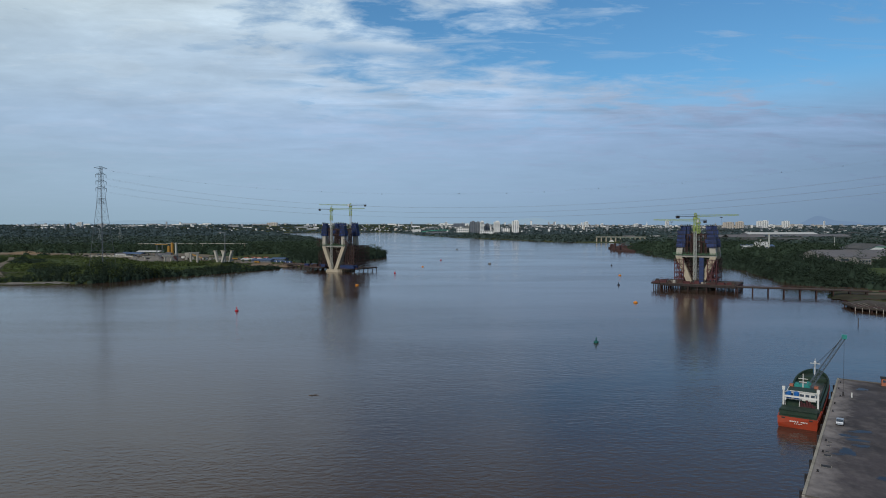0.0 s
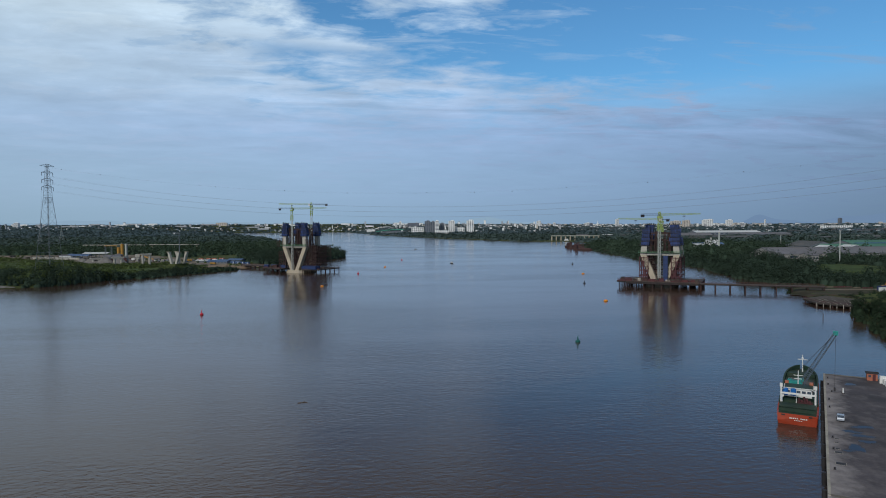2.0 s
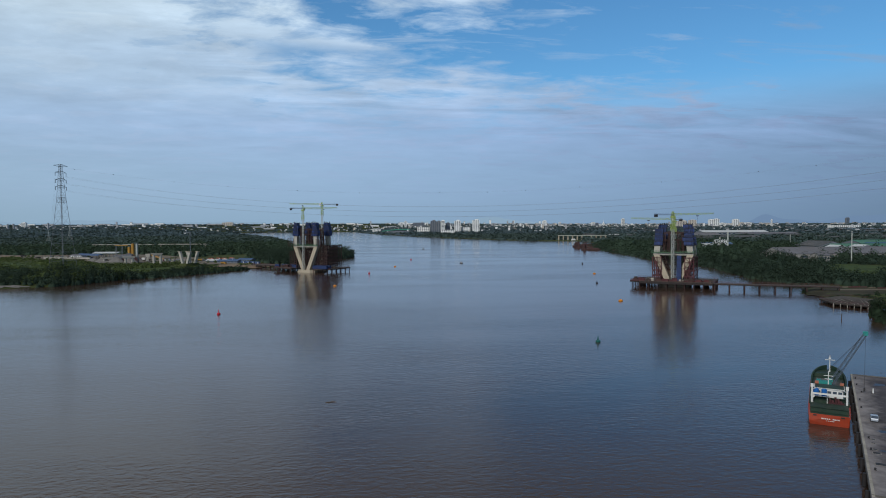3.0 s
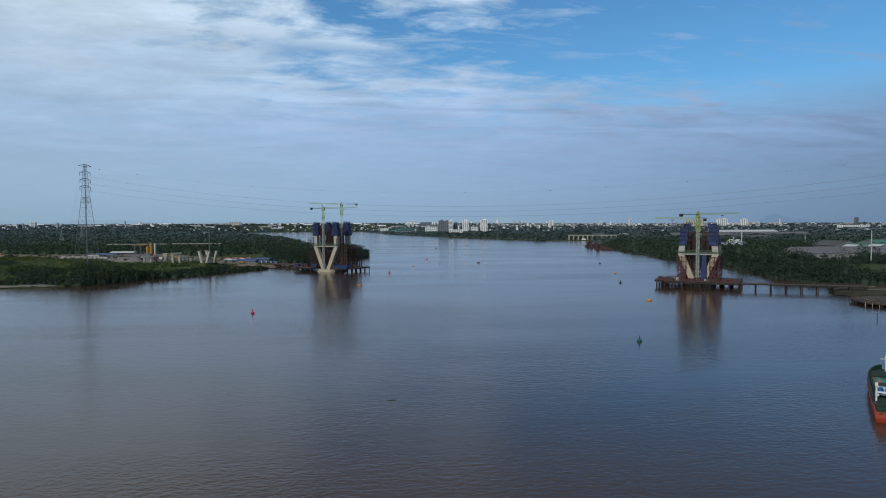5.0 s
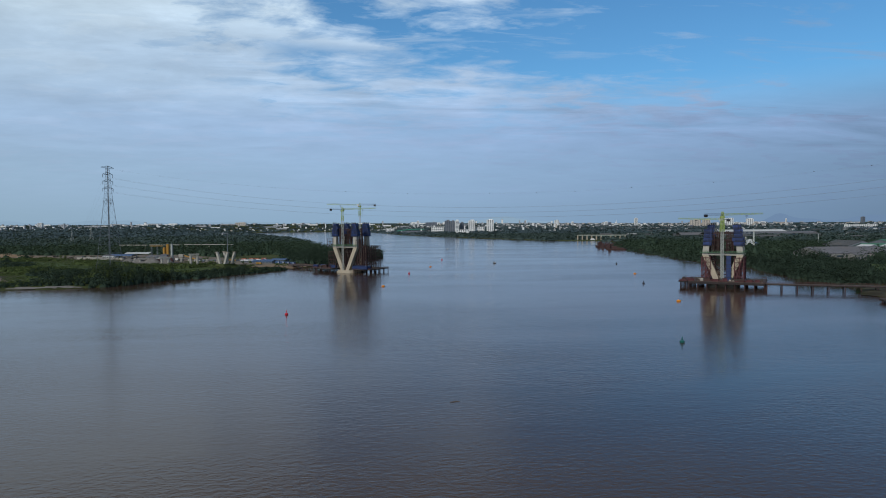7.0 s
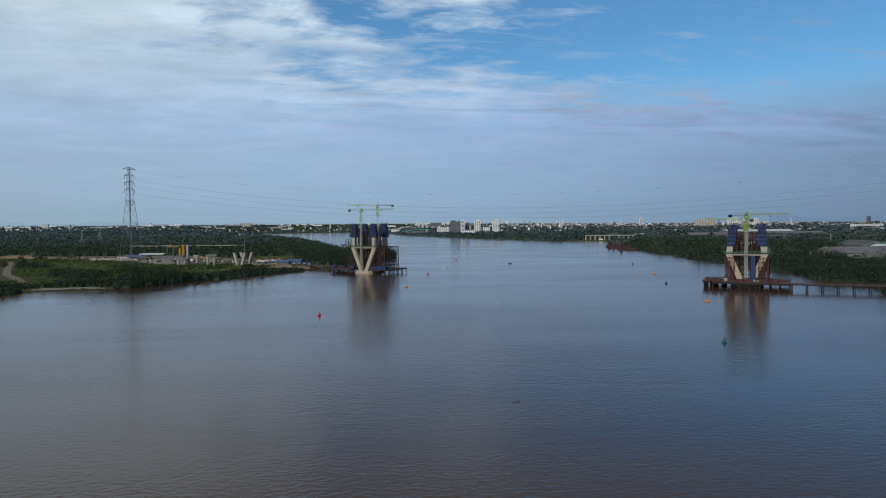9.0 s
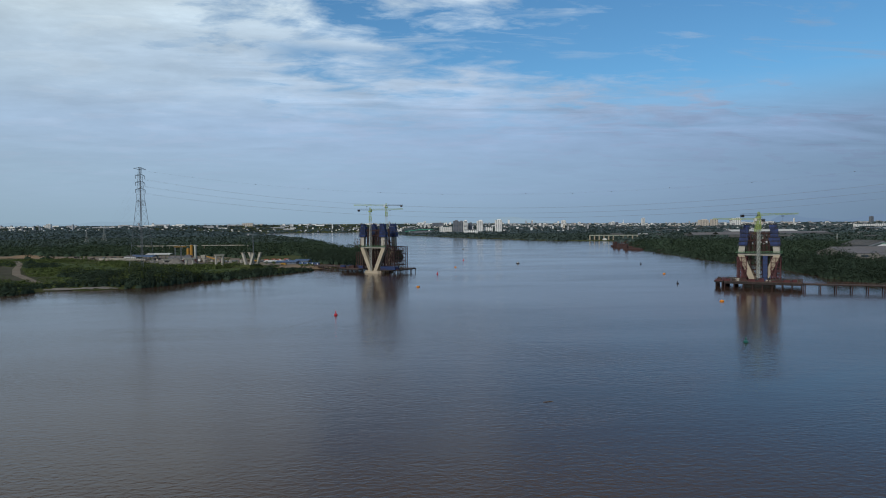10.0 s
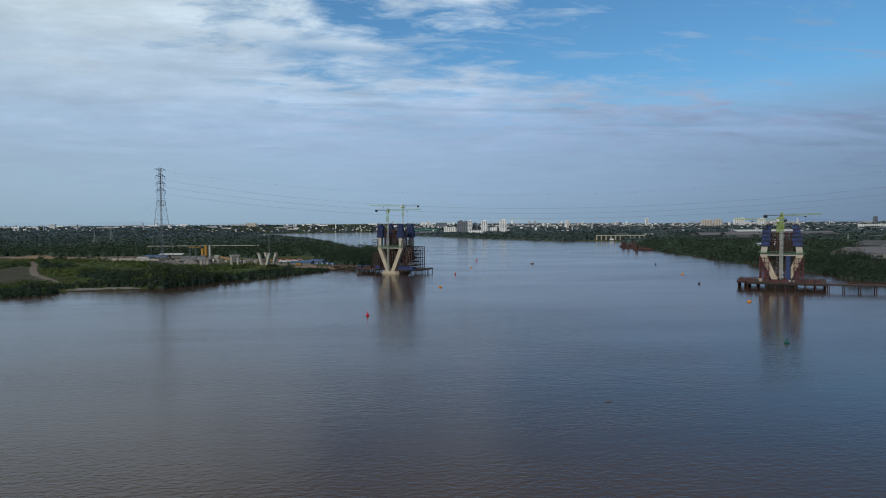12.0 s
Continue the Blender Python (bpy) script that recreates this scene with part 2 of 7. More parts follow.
def wharf_mat():
    """Stained concrete: pale where the edge is worn bare, dark oil and tyre marks elsewhere."""
    m = mat("wharf_deck", (0.058, 0.051, 0.057), 0.8, 0, 0.45, 0.11, 1.4, 0.02, (0.130, 0.117, 0.120), 0.75)
    t = m.node_tree
    b = t.nodes["Principled BSDF"]
    old = b.inputs["Base Color"].links[0].from_socket
    tc, sp, nz = t.nodes.new("ShaderNodeTexCoord"), t.nodes.new("ShaderNodeSeparateXYZ"), t.nodes.new("ShaderNodeTexNoise")
    nz.inputs["Scale"].default_value, nz.inputs["Detail"].default_value, nz.inputs["Roughness"].default_value = 0.22, 8, 0.65
    t.links.new(tc.outputs["Object"], sp.inputs[0]), t.links.new(tc.outputs["Object"], nz.inputs["Vector"])
    near, off, r, mx = t.nodes.new("ShaderNodeMath"), t.nodes.new("ShaderNodeMath"), t.nodes.new("ShaderNodeMapRange"), t.nodes.new("ShaderNodeMix")
    near.operation, near.inputs[1].default_value, near.inputs[2].default_value = "MULTIPLY_ADD", 0.075, 0.50
    t.links.new(sp.outputs["Y"], near.inputs[0])
    off.operation = "ADD"
    t.links.new(near.outputs[0], off.inputs[0]), t.links.new(nz.outputs["Fac"], off.inputs[1])
    r.inputs["From Min"].default_value, r.inputs["From Max"].default_value = 0.66, 0.98
    t.links.new(off.outputs[0], r.inputs["Value"])
    mx.data_type = "RGBA"
    mx.inputs[7].default_value = (0.24, 0.222, 0.222, 1)
    t.links.new(r.outputs[0], mx.inputs[0]), t.links.new(old, mx.inputs[6]), t.links.new(mx.outputs[2], b.inputs["Base Color"])
    return m


WHARF = wharf_mat()
KERB = mat("wharf_kerb", (0.33, 0.31, 0.27), 0.85, 0, 0.25, 0.3, 2, 0.02, (0.16, 0.15, 0.13), 0.6)
WET = mat("puddle", (0.020, 0.020, 0.032), 0.3, 0, 0.1, 0.3, 2, 0, spec=0.16)
RUST = mat("red_oxide_steel", (0.085, 0.026, 0.03), 0.7, 0.1, 0.3, 0.4, 3, 0.01, (0.07, 0.04, 0.035), 0.5, 0.3)
BROWN = mat("weathered_brown_steel", (0.055, 0.028, 0.026), 0.75, 0.1, 0.3, 0.4, 3, 0.01, (0.05, 0.035, 0.03), 0.5, 0.3)
BLUE = mat("blue_formwork", (0.016, 0.036, 0.13), 0.6, 0, 0.3, 0.35, 2, 0.01, (0.018, 0.026, 0.07), 0.55, 0.35)
TARP = mat("blue_sheet", (0.014, 0.034, 0.115), 0.6, 0, 0.25, 0.5, 2, 0.02, (0.02, 0.04, 0.12), 0.4)
DARK = mat("dark_steel", (0.035, 0.033, 0.035), 0.6, 0.3, 0.3, 0.5, 3, 0.01)
GREENISH = mat("pale_green_rail", (0.08, 0.19, 0.10), 0.6, 0, 0.2, 0.5, 3, 0.01)
LIME = mat("lime_crane_paint", (0.32, 0.42, 0.13), 0.5, 0, 0.15, 0.4, 3, 0.005, (0.22, 0.25, 0.1), 0.35)
GALV = mat("galvanised_steel", (0.12, 0.14, 0.16), 0.6, 0.1, 0.15, 0.2, 2, 0.0)
MAST = mat("grey_white_mast", (0.42, 0.44, 0.41), 0.55, 0.1, 0.15, 0.3, 2, 0.0)
TIMBER = mat("old_timber", (0.06, 0.05, 0.042), 0.9, 0, 0.35, 0.5, 3, 0.03, (0.2, 0.18, 0.15), 0.4, 0.3)
DECK = mat("trestle_deck", (0.068, 0.052, 0.046), 0.85, 0.0, 0.3, 0.2, 2, 0.02, (0.12, 0.07, 0.055), 0.6)
HULL = mat("red_hull", (0.35, 0.046, 0.018), 0.5, 0, 0.18, 0.25, 2, 0.01, (0.26, 0.07, 0.04), 0.5)
SHIPG = mat("dark_green_deck", (0.012, 0.034, 0.020), 0.6, 0, 0.25, 0.4, 2, 0.01, (0.06, 0.05, 0.035), 0.4)
WHITE = mat("white_paint", (0.64, 0.64, 0.62), 0.5, 0, 0.06, 0.3, 2, 0.0, (0.5, 0.45, 0.38), 0.25)
BARREL = mat("blue_plastic", (0.015, 0.12, 0.38), 0.4, 0, 0.1, 0.8, 3, 0.0)
TEAL = mat("teal_paint", (0.02, 0.23, 0.21), 0.5, 0, 0.15, 0.8, 3, 0.0)
STEELB = mat("blue_grey_steel", (0.10, 0.13, 0.17), 0.55, 0.4, 0.2, 0.5, 3, 0.0)
ORANGE = mat("faded_orange_paint", (0.36, 0.12, 0.07), 0.65, 0, 0.15, 0.8, 3, 0.005, (0.3, 0.14, 0.08), 0.4)
REDB = mat("buoy_red", (0.50, 0.02, 0.04), 0.45, 0, 0.1, 0.8, 3, 0.0)
GREENB = mat("buoy_green", (0.012, 0.105, 0.095), 0.45, 0, 0.1, 0.8, 3, 0.0)
YELB = mat("buoy_yellow", (0.75, 0.27, 0.02), 0.45, 0, 0.1, 0.8, 3, 0.0)
BLACKB = mat("buoy_dark", (0.03, 0.035, 0.05), 0.5, 0, 0.1, 0.8, 3, 0.0)
YELLOW = mat("plant_yellow", (0.36, 0.19, 0.03), 0.55, 0, 0.15, 0.3, 2, 0.0, (0.4, 0.25, 0.08), 0.3)
ROOFG = mat("grey_metal_roof", (0.15, 0.15, 0.165), 0.6, 0.1, 0.15, 0.02, 0.6, 0.02, (0.17, 0.15, 0.14), 0.4)
ROOFD = mat("dark_roof", (0.085, 0.09, 0.095), 0.7, 0, 0.2, 0.03, 0.6, 0.02, (0.15, 0.14, 0.13), 0.35)
ROOFN = mat("green_metal_roof", (0.06, 0.17, 0.12), 0.6, 0, 0.2, 0.03, 0.6, 0.0, (0.12, 0.2, 0.15), 0.4)
ROOFB = mat("blue_metal_roof", (0.06, 0.115, 0.235), 0.55, 0, 0.2, 0.03, 0.6, 0.0, (0.12, 0.2, 0.32), 0.4)
ROOFW = mat("white_metal_roof", (0.50, 0.52, 0.53), 0.6, 0, 0.08, 0.03, 0.6, 0.0)
WALLW = mat("white_wall", (0.80, 0.80, 0.78), 0.8, 0, 0.06, 0.03, 0.5, 0.0, (0.55, 0.54, 0.5), 0.3)
WALLC = mat("cream_wall", (0.56, 0.50, 0.43), 0.8, 0, 0.06, 0.03, 0.5, 0.0)
WALLG = mat("grey_wall", (0.16, 0.175, 0.20), 0.8, 0, 0.12, 0.03, 0.5, 0.0)
GLASS = mat("window_glass", (0.05, 0.07, 0.10), 0.15, 0, 0.15, 0.1, 0.5, 0.0, spec=0.6)
LEAF = leaf_mat("tree_leaves", (0.046, 0.072, 0.049), 0.16)
LEAF_D = leaf_mat("mangrove_leaves", (0.037, 0.058, 0.042), 0.18)
LEAF_N = leaf_mat("bank_leaves", (0.027, 0.044, 0.026), 0.22)
# distance haze is painted into these two leaf colours, bluer and paler when farther
LEAF_F = leaf_mat("hazed_far_leaves", (0.064, 0.094, 0.090), 0.05, 0.012, 0.06)
LEAF_V = leaf_mat("hazed_farthest_leaves", (0.076, 0.110, 0.126), 0.03, 0.008, 0.03)
LEAF_L = leaf_mat("shrub_leaves", (0.072, 0.100, 0.038), 0.3)
GRAVEL = mat("grey_gravel", (0.17, 0.163, 0.155), 0.95, 0, 0.25, 0.2, 2, 0.05, (0.11, 0.10, 0.09), 0.5)
BARK = mat("bark", (0.11, 0.085, 0.065), 0.95, 0, 0.3, 0.6, 4, 0.03)
# self-lit backdrop colours near the sky's, with the haze painted in
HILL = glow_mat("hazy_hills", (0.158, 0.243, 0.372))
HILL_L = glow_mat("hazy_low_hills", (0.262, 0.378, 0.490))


# ---------------------------------------------------------------- builders
class Mesh:
    """Collects faces; each call adds one closed piece."""

    def __init__(self):
        self.v, self.f = [], []

    def add(self, verts, faces):
        k = len(self.v)
        self.v += [tuple(p) for p in verts]
        self.f += [tuple(i + k for i in f) for f in faces]
        return self

    def box(self, c, s, rz=0.0, taper=1.0):
        """A box on its base centre c, of size s; taper narrows the top."""
        x, y, z = s[0] / 2, s[1] / 2, s[2]
        a, b = math.cos(rz), math.sin(rz)
        pts = []
        for h, k in ((0, 1.0), (z, taper)):
            for px, py in ((-x, -y), (x, -y), (x, y), (-x, y)):
                px, py = px * k, py * k
                pts.append((c[0] + px * a - py * b, c[1] + px * b + py * a, c[2] + h))
        return self.add(pts, [(3, 2, 1, 0), (4, 5, 6, 7), (0, 1, 5, 4), (1, 2, 6, 5), (2, 3, 7, 6), (3, 0, 4, 7)])

    def beam(self, p, q, w, h=None):
        """A square bar from p to q."""
        p, q = Vector(p), Vector(q)
        d = (q - p).normalized()
        a = d.cross(Vector((0, 0, 1)) if abs(d.z) < 0.95 else Vector((0, 1, 0))).normalized()
        b = a.cross(d)
        a, b = a * w / 2, b * (h or w) / 2
        pts = [p - a - b, p + a - b, p + a + b, p - a + b, q - a - b, q + a - b, q + a + b, q - a + b]
        return self.add(pts, [(3, 2, 1, 0), (4, 5, 6, 7), (0, 1, 5, 4), (1, 2, 6, 5), (2, 3, 7, 6), (3, 0, 4, 7)])

    def tube(self, p, q, r1, r2=None, n=10):
        p, q = Vector(p), Vector(q)
        r2 = r1 if r2 is None else r2
        d = (q - p).normalized()
        a = d.cross(Vector((0, 0, 1)) if abs(d.z) < 0.95 else Vector((0, 1, 0))).normalized()
        b = a.cross(d)
        pts = [p + (a * math.cos(i * 2 * math.pi / n) + b * math.sin(i * 2 * math.pi / n)) * r1 for i in range(n)]
        pts += [q + (a * math.cos(i * 2 * math.pi / n) + b * math.sin(i * 2 * math.pi / n)) * r2 for i in range(n)]
        return self.add(pts, [tuple(range(n)), tuple(range(2 * n - 1, n - 1, -1))] + [(i, n + i, n + (i + 1) % n, (i + 1) % n) for i in range(n)])

    def prism(self, outline, z0, z1):
        """An upright prism over a plan outline (counter-clockwise); z1 may be one height or a function of x, y."""
        n = len(outline)
        top = z1 if callable(z1) else (lambda x, y: z1)
        pts = [(x, y, z0) for x, y in outline] + [(x, y, top(x, y)) for x, y in outline]
        return self.add(pts, [tuple(range(n - 1, -1, -1)), tuple(range(n, 2 * n))] + [(i, (i + 1) % n, n + (i + 1) % n, n + i) for i in range(n)])

    def slab(self, profile, y0, y1):
        """A profile in x, z drawn out from y0 to y1."""
        n = len(profile)
        pts = [(x, y0, z) for x, z in profile] + [(x, y1, z) for x, z in profile]
        return self.add(pts, [tuple(range(n)), tuple(range(2 * n - 1, n - 1, -1))] + [(i, n + i, n + (i + 1) % n, (i + 1) % n) for i in range(n)])

    def lattice(self, p, q, w0, w1, bays, chord, brace):
        """A four-chord lattice from p to q, w0 wide at p and w1 at q."""
        p, q = Vector(p), Vector(q)
        d = (q - p).normalized()
        a = d.cross(Vector((0, 0, 1)) if abs(d.z) < 0.95 else Vector((0, 1, 0))).normalized()
        b = a.cross(d)
        ring = []
        for i in range(bays + 1):
            k = i / bays
            c, w = p.lerp(q, k), (w0 + (w1 - w0) * k) / 2
            ring.append([c + a * sx * w + b * sy * w for sx, sy in ((-1, -1), (1, -1), (1, 1), (-1, 1))])
        for j in range(4):
            self.beam(ring[0][j], ring[-1][j], chord)
            for i in range(bays):
                k, m = (j, (j + 1) % 4) if i % 2 else ((j + 1) % 4, j)
                self.beam(ring[i][k], ring[i + 1][m], brace)
                self.beam(ring[i + 1][j], ring[i + 1][(j + 1) % 4], brace)
        return self

    def data(self, name, material, smooth=False):
        me = bpy.data.meshes.new(name)
        me.from_pydata(self.v, [], self.f)
        me.materials.append(material)
        if smooth:
            me.shade_smooth()
        return me


def part(name, m, material, parent=None, label="", smooth=False):
    ob = new(name, m.data(name, material, smooth) if isinstance(m, Mesh) else m)
    if parent is not None:
        ob.parent = parent
    return tagged(ob, label) if label else ob


def thing(name, label, category, m=None, group="", kind=""):
    """An Empty at the thing's base that carries its parts."""
    ob = new(name)
    ob.empty_display_size = 0.5
    if m is not None:
        ob.matrix_world = m
    return tagged(ob, label, category, group, kind)


def axes(o, ux, uy, z=0.0):
    """A frame at o with its x axis along (ux, uy)."""
    return Matrix.Translation((o[0], o[1], z)) @ Matrix.Rotation(math.atan2(uy, ux), 4, "Z")


def fast_mesh(name, verts, quads, material, normals=None):
    """A mesh from numpy arrays of corners and quads."""
    me = bpy.data.meshes.new(name)
    n = len(quads)
    me.vertices.add(len(verts))
    me.vertices.foreach_set("co", np.ascontiguousarray(verts, dtype=np.float32).ravel())
    me.loops.add(n * 4)
    me.loops.foreach_set("vertex_index", np.ascontiguousarray(quads, dtype=np.int32).ravel())
    me.polygons.add(n)
    me.polygons.foreach_set("loop_start", np.arange(0, n * 4, 4, dtype=np.int32))
    me.update(calc_edges=True)
    if normals is not None:
        me.shade_smooth()
        me.normals_split_custom_set_from_vertices(normals)
    me.materials.append(material)
    return me


def crown_cores(trees, segs=5):
    """The dense inner foliage of many crowns: low uneven domes. Returns corners, quads and normals."""
    trees = np.asarray(trees, dtype=np.float64)
    k = len(trees)
    prof = np.array([(0.62, 0.0), (0.52, 0.30), (0.08, 0.50)])
    a = np.arange(segs) * 2 * math.pi / segs
    shape = (k, 3, segs)
    rr = prof[None, :, 0, None] * rng.uniform(0.7, 1.1, shape) * trees[:, 3, None, None]
    hh = prof[None, :, 1, None] * rng.uniform(0.8, 1.1, shape) * trees[:, 4, None, None]
    v = np.stack([trees[:, 0, None, None] + rr * np.cos(a), trees[:, 1, None, None] + rr * np.sin(a), trees[:, 2, None, None] + hh], -1)
    up_ = np.broadcast_to(np.array([0.0, 0.6, 2.0])[None, :, None], shape)
    nv = np.stack([np.broadcast_to(np.cos(a), shape), np.broadcast_to(np.sin(a), shape), up_], -1)
    nv = nv / np.linalg.norm(nv, axis=-1, keepdims=True)
    q = [(j * segs + i, j * segs + (i + 1) % segs, (j + 1) * segs + (i + 1) % segs, (j + 1) * segs + i) for j in range(2) for i in range(segs)]
    quads = (np.array(q)[None] + (np.arange(k) * 3 * segs)[:, None, None]).reshape(-1, 4)
    return v.reshape(-1, 3), quads, nv.reshape(-1, 3)


def leaf_cloud(trees, leaves, size, lumps=7):
    """Leaf clumps of many crowns: rows x, y, z of the crown's base, radius, height. Returns corners and quads."""
    trees = np.asarray(trees, dtype=np.float64)
    k = len(trees)
    n = k * leaves
    idx = np.repeat(np.arange(k), leaves)
    lump_dir = rng.normal(size=(k, lumps, 3))
    lump_dir[:, :, 2] = np.abs(lump_dir[:, :, 2]) * 0.8
    lump_dir /= np.linalg.norm(lump_dir, axis=2, keepdims=True)
    lump_r = rng.uniform(0.38, 0.62, (k, lumps, 1))
    which = rng.integers(0, lumps, n)
    d = rng.normal(size=(n, 3))
    d[:, 2] = np.where(d[:, 2] < -0.3, -d[:, 2], d[:, 2])
    d /= np.linalg.norm(d, axis=1, keepdims=True)
    unit = lump_dir[idx, which] * 0.55 + d * lump_r[idx, which] * rng.uniform(0.75, 1.05, (n, 1))
    r, h = trees[idx, 3], trees[idx, 4]
    c = np.stack([trees[idx, 0] + unit[:, 0] * r, trees[idx, 1] + unit[:, 1] * r, trees[idx, 2] + h * (0.42 + 0.55 * unit[:, 2])], 1)
    c[:, 2] = np.maximum(c[:, 2], trees[idx, 2] + 0.1)
    nrm = d + rng.normal(scale=0.32, size=(n, 3))
    nrm[:, 2] += 0.75
    nrm /= np.linalg.norm(nrm, axis=1, keepdims=True)
    t1 = np.cross(nrm, rng.normal(size=(n, 3)))
    t1 /= np.linalg.norm(t1, axis=1, keepdims=True)
    t2 = np.cross(nrm, t1)
    s = size * np.clip(r / trees[:, 3].mean(), 0.6, 1.12)[:, None] * rng.uniform(0.6, 1.25, (n, 1))
    e = rng.uniform(0.55, 1.0, (n, 1))
    v = np.stack([c - t1 * s - t2 * s * e * 0.4, c + t2 * s * e * -1.0, c + t1 * s + t2 * s * e * 0.3, c + t2 * s * e], 1).reshape(-1, 3)
    soft = unit * 1.25 + d * 0.3 + nrm * 0.18
    soft[:, 2] += 0.35
    soft /= np.linalg.norm(soft, axis=1, keepdims=True)
    cv, cq, cn = crown_cores(trees)
    return np.concatenate([v, cv]), np.concatenate([np.arange(n * 4).reshape(-1, 4), cq + n * 4]), np.concatenate([np.repeat(soft, 4, axis=0), cn])


# ---------------------------------------------------------------- river and land
RIVER_LEFT = [(-450, 425), (-390, 440), (-365, 457), (-349, 469), (-343, 495), (-303, 501), (-273, 514), (-262, 546), (-247, 576), (-226, 591), (-208, 626),
              (-182, 666), (-166, 705), (-148, 735), (-128, 790), (-106, 850), (-90, 900), (-84, 960), (-105, 1060), (-165, 1200), (-240, 1380)]
RIVER_FAR = [(-373, 1950), (-520, 2380), (-700, 2880), (-850, 3380), (-1000, 3700), (-1200, 3900), (-1000, 4150), (-700, 4290), (-330, 4330), (-280, 4112),
             (-78, 2934), (43, 2498), (209, 2000), (331, 1723), (442, 1660), (470, 1500), (420, 1400)]
RIVER_RIGHT = [(372, 1290), (345, 1180), (331, 1090), (327, 1030), (318, 919), (299, 770), (301, 690), (305, 640), (286, 570), (271, 512), (275, 482), (275, 441), (256, 421), (240, 398), (243, 376),
               (250, 348), (234, 326), (214, 305), (201, 283), (189, 258), (177, 236), (168, 214), (160, 198), (146, 160), (126, 120), (100, 60), (60, 0)]
RIVER_NEAR = [(0, -120), (-100, -320), (-300, -700), (-900, -500), (-2000, -100), (-1200, 220), (-700, 350)]
RIVER = np.array(RIVER_LEFT + RIVER_FAR + RIVER_RIGHT + RIVER_NEAR, dtype=np.float64)


def shore(x, y):
    """Signed distance to the river's edge: above zero on land."""
    a, b = RIVER, np.roll(RIVER, -1, axis=0)
    best = np.full(x.shape, 1e9)
    inside = np.zeros(x.shape, dtype=bool)
    for (ax, ay), (bx, by) in zip(a, b):
        dx, dy = bx - ax, by - ay
        k = np.clip(((x - ax) * dx + (y - ay) * dy) / (dx * dx + dy * dy), 0, 1)
        best = np.minimum(best, np.hypot(x - ax - k * dx, y - ay - k * dy))
        cross = (ay > y) != (by > y)
        with np.errstate(divide="ignore", invalid="ignore"):
            inside ^= cross & (x < (bx - ax) * (y - ay) / (by - ay) + ax)
    return np.where(inside, -best, best)


def land(x, y):
    """Height of the land: low banks, and a gentle rise towards the horizon."""
    x, y = np.asarray(x, dtype=np.float64), np.asarray(y, dtype=np.float64)
    r = np.hypot(x, y)
    s = shore(x, y) + 1.6 * np.sin(x * 0.11 + y * 0.07) + 0.9 * np.sin(x * 0.31 - y * 0.23)
    base = 1.7 + 0.4 * np.sin(x * 0.021) * np.sin(y * 0.017)
    rise = (40.0 + 13.0 * np.clip((1700 - x) / 1800, 0, 1)) * np.clip((r - 2300) / 2500, 0, 1) ** 2 * np.clip(s / 400, 0, 1)
    return np.clip(s * 0.28, -3, base) + np.where(s > 0, rise, 0)


def build_ground():
    fine = np.radians(np.concatenate([np.arange(-180, -48, 3.0), np.arange(-48, 52, 0.16), np.arange(52, 180.1, 3.0)]))
    rad = np.concatenate([np.geomspace(60, 4900, 360)])
    aa, rr = np.meshgrid(fine, rad, indexing="ij")
    x, y = rr * np.sin(aa), rr * np.cos(aa)
    z = land(x, y)
    na, nr = x.shape
    ids = np.arange(na * nr).reshape(na, nr)
    q = np.stack([ids[:-1, :-1], ids[:-1, 1:], ids[1:, 1:], ids[1:, :-1]], -1).reshape(-1, 4)[:, ::-1]
    zq = z.ravel()[q].max(axis=1)
    q = q[zq > -2.5]
    used, inv = np.unique(q, return_inverse=True)
    v = np.stack([x.ravel(), y.ravel(), z.ravel()], 1)[used]
    me = fast_mesh("ground", v, inv.reshape(-1, 4), SOIL)
    me.shade_smooth()
    tagged(new("ground", me), "low green river banks of soil and undergrowth", "ground", "", "structure")


build_ground()
w = Mesh()
w.add([(4600 * math.sin(i * math.pi / 32), 4600 * math.cos(i * math.pi / 32), 0) for i in range(64)], [tuple(range(63, -1, -1))])
tagged(part("water", w, WATER), "wide muddy brown river with small ripples", "water", "", "structure")


def patch(name, outline, material, label, lift=0.12, step=6.0, wobble=1.5):
    """A thin sheet of other ground laid over the land."""
    o = np.array(outline, dtype=np.float64)
    lo, hi = o.min(axis=0), o.max(axis=0)
    xs, ys = np.arange(lo[0], hi[0] + step, step), np.arange(lo[1], hi[1] + step, step)
    x, y = np.meshgrid(xs, ys, indexing="ij")
    x, y = x + wobble * np.sin(y * 0.13 + x * 0.05), y + wobble * np.sin(x * 0.17)
    mx, my = (x[:-1, :-1] + x[1:, 1:]) / 2, (y[:-1, :-1] + y[1:, 1:]) / 2
    ins = np.zeros(mx.shape, dtype=bool)
    for (ax, ay), (bx, by) in zip(o, np.roll(o, -1, axis=0)):
        with np.errstate(divide="ignore", invalid="ignore"):
            ins ^= ((ay > my) != (by > my)) & (mx < (bx - ax) * (my - ay) / (by - ay) + ax)
    z = np.maximum(land(x, y), 0.2) + lift
    ids = np.arange(x.size).reshape(x.shape)
    q = np.stack([ids[:-1, :-1], ids[1:, :-1], ids[1:, 1:], ids[:-1, 1:]], -1)[ins]
    used, inv = np.unique(q, return_inverse=True)
    v = np.stack([x.ravel(), y.ravel(), z.ravel()], 1)[used]
    return tagged(new(name, fast_mesh(name, v, inv.reshape(-1, 4), material)), label, "ground", "", "structure")


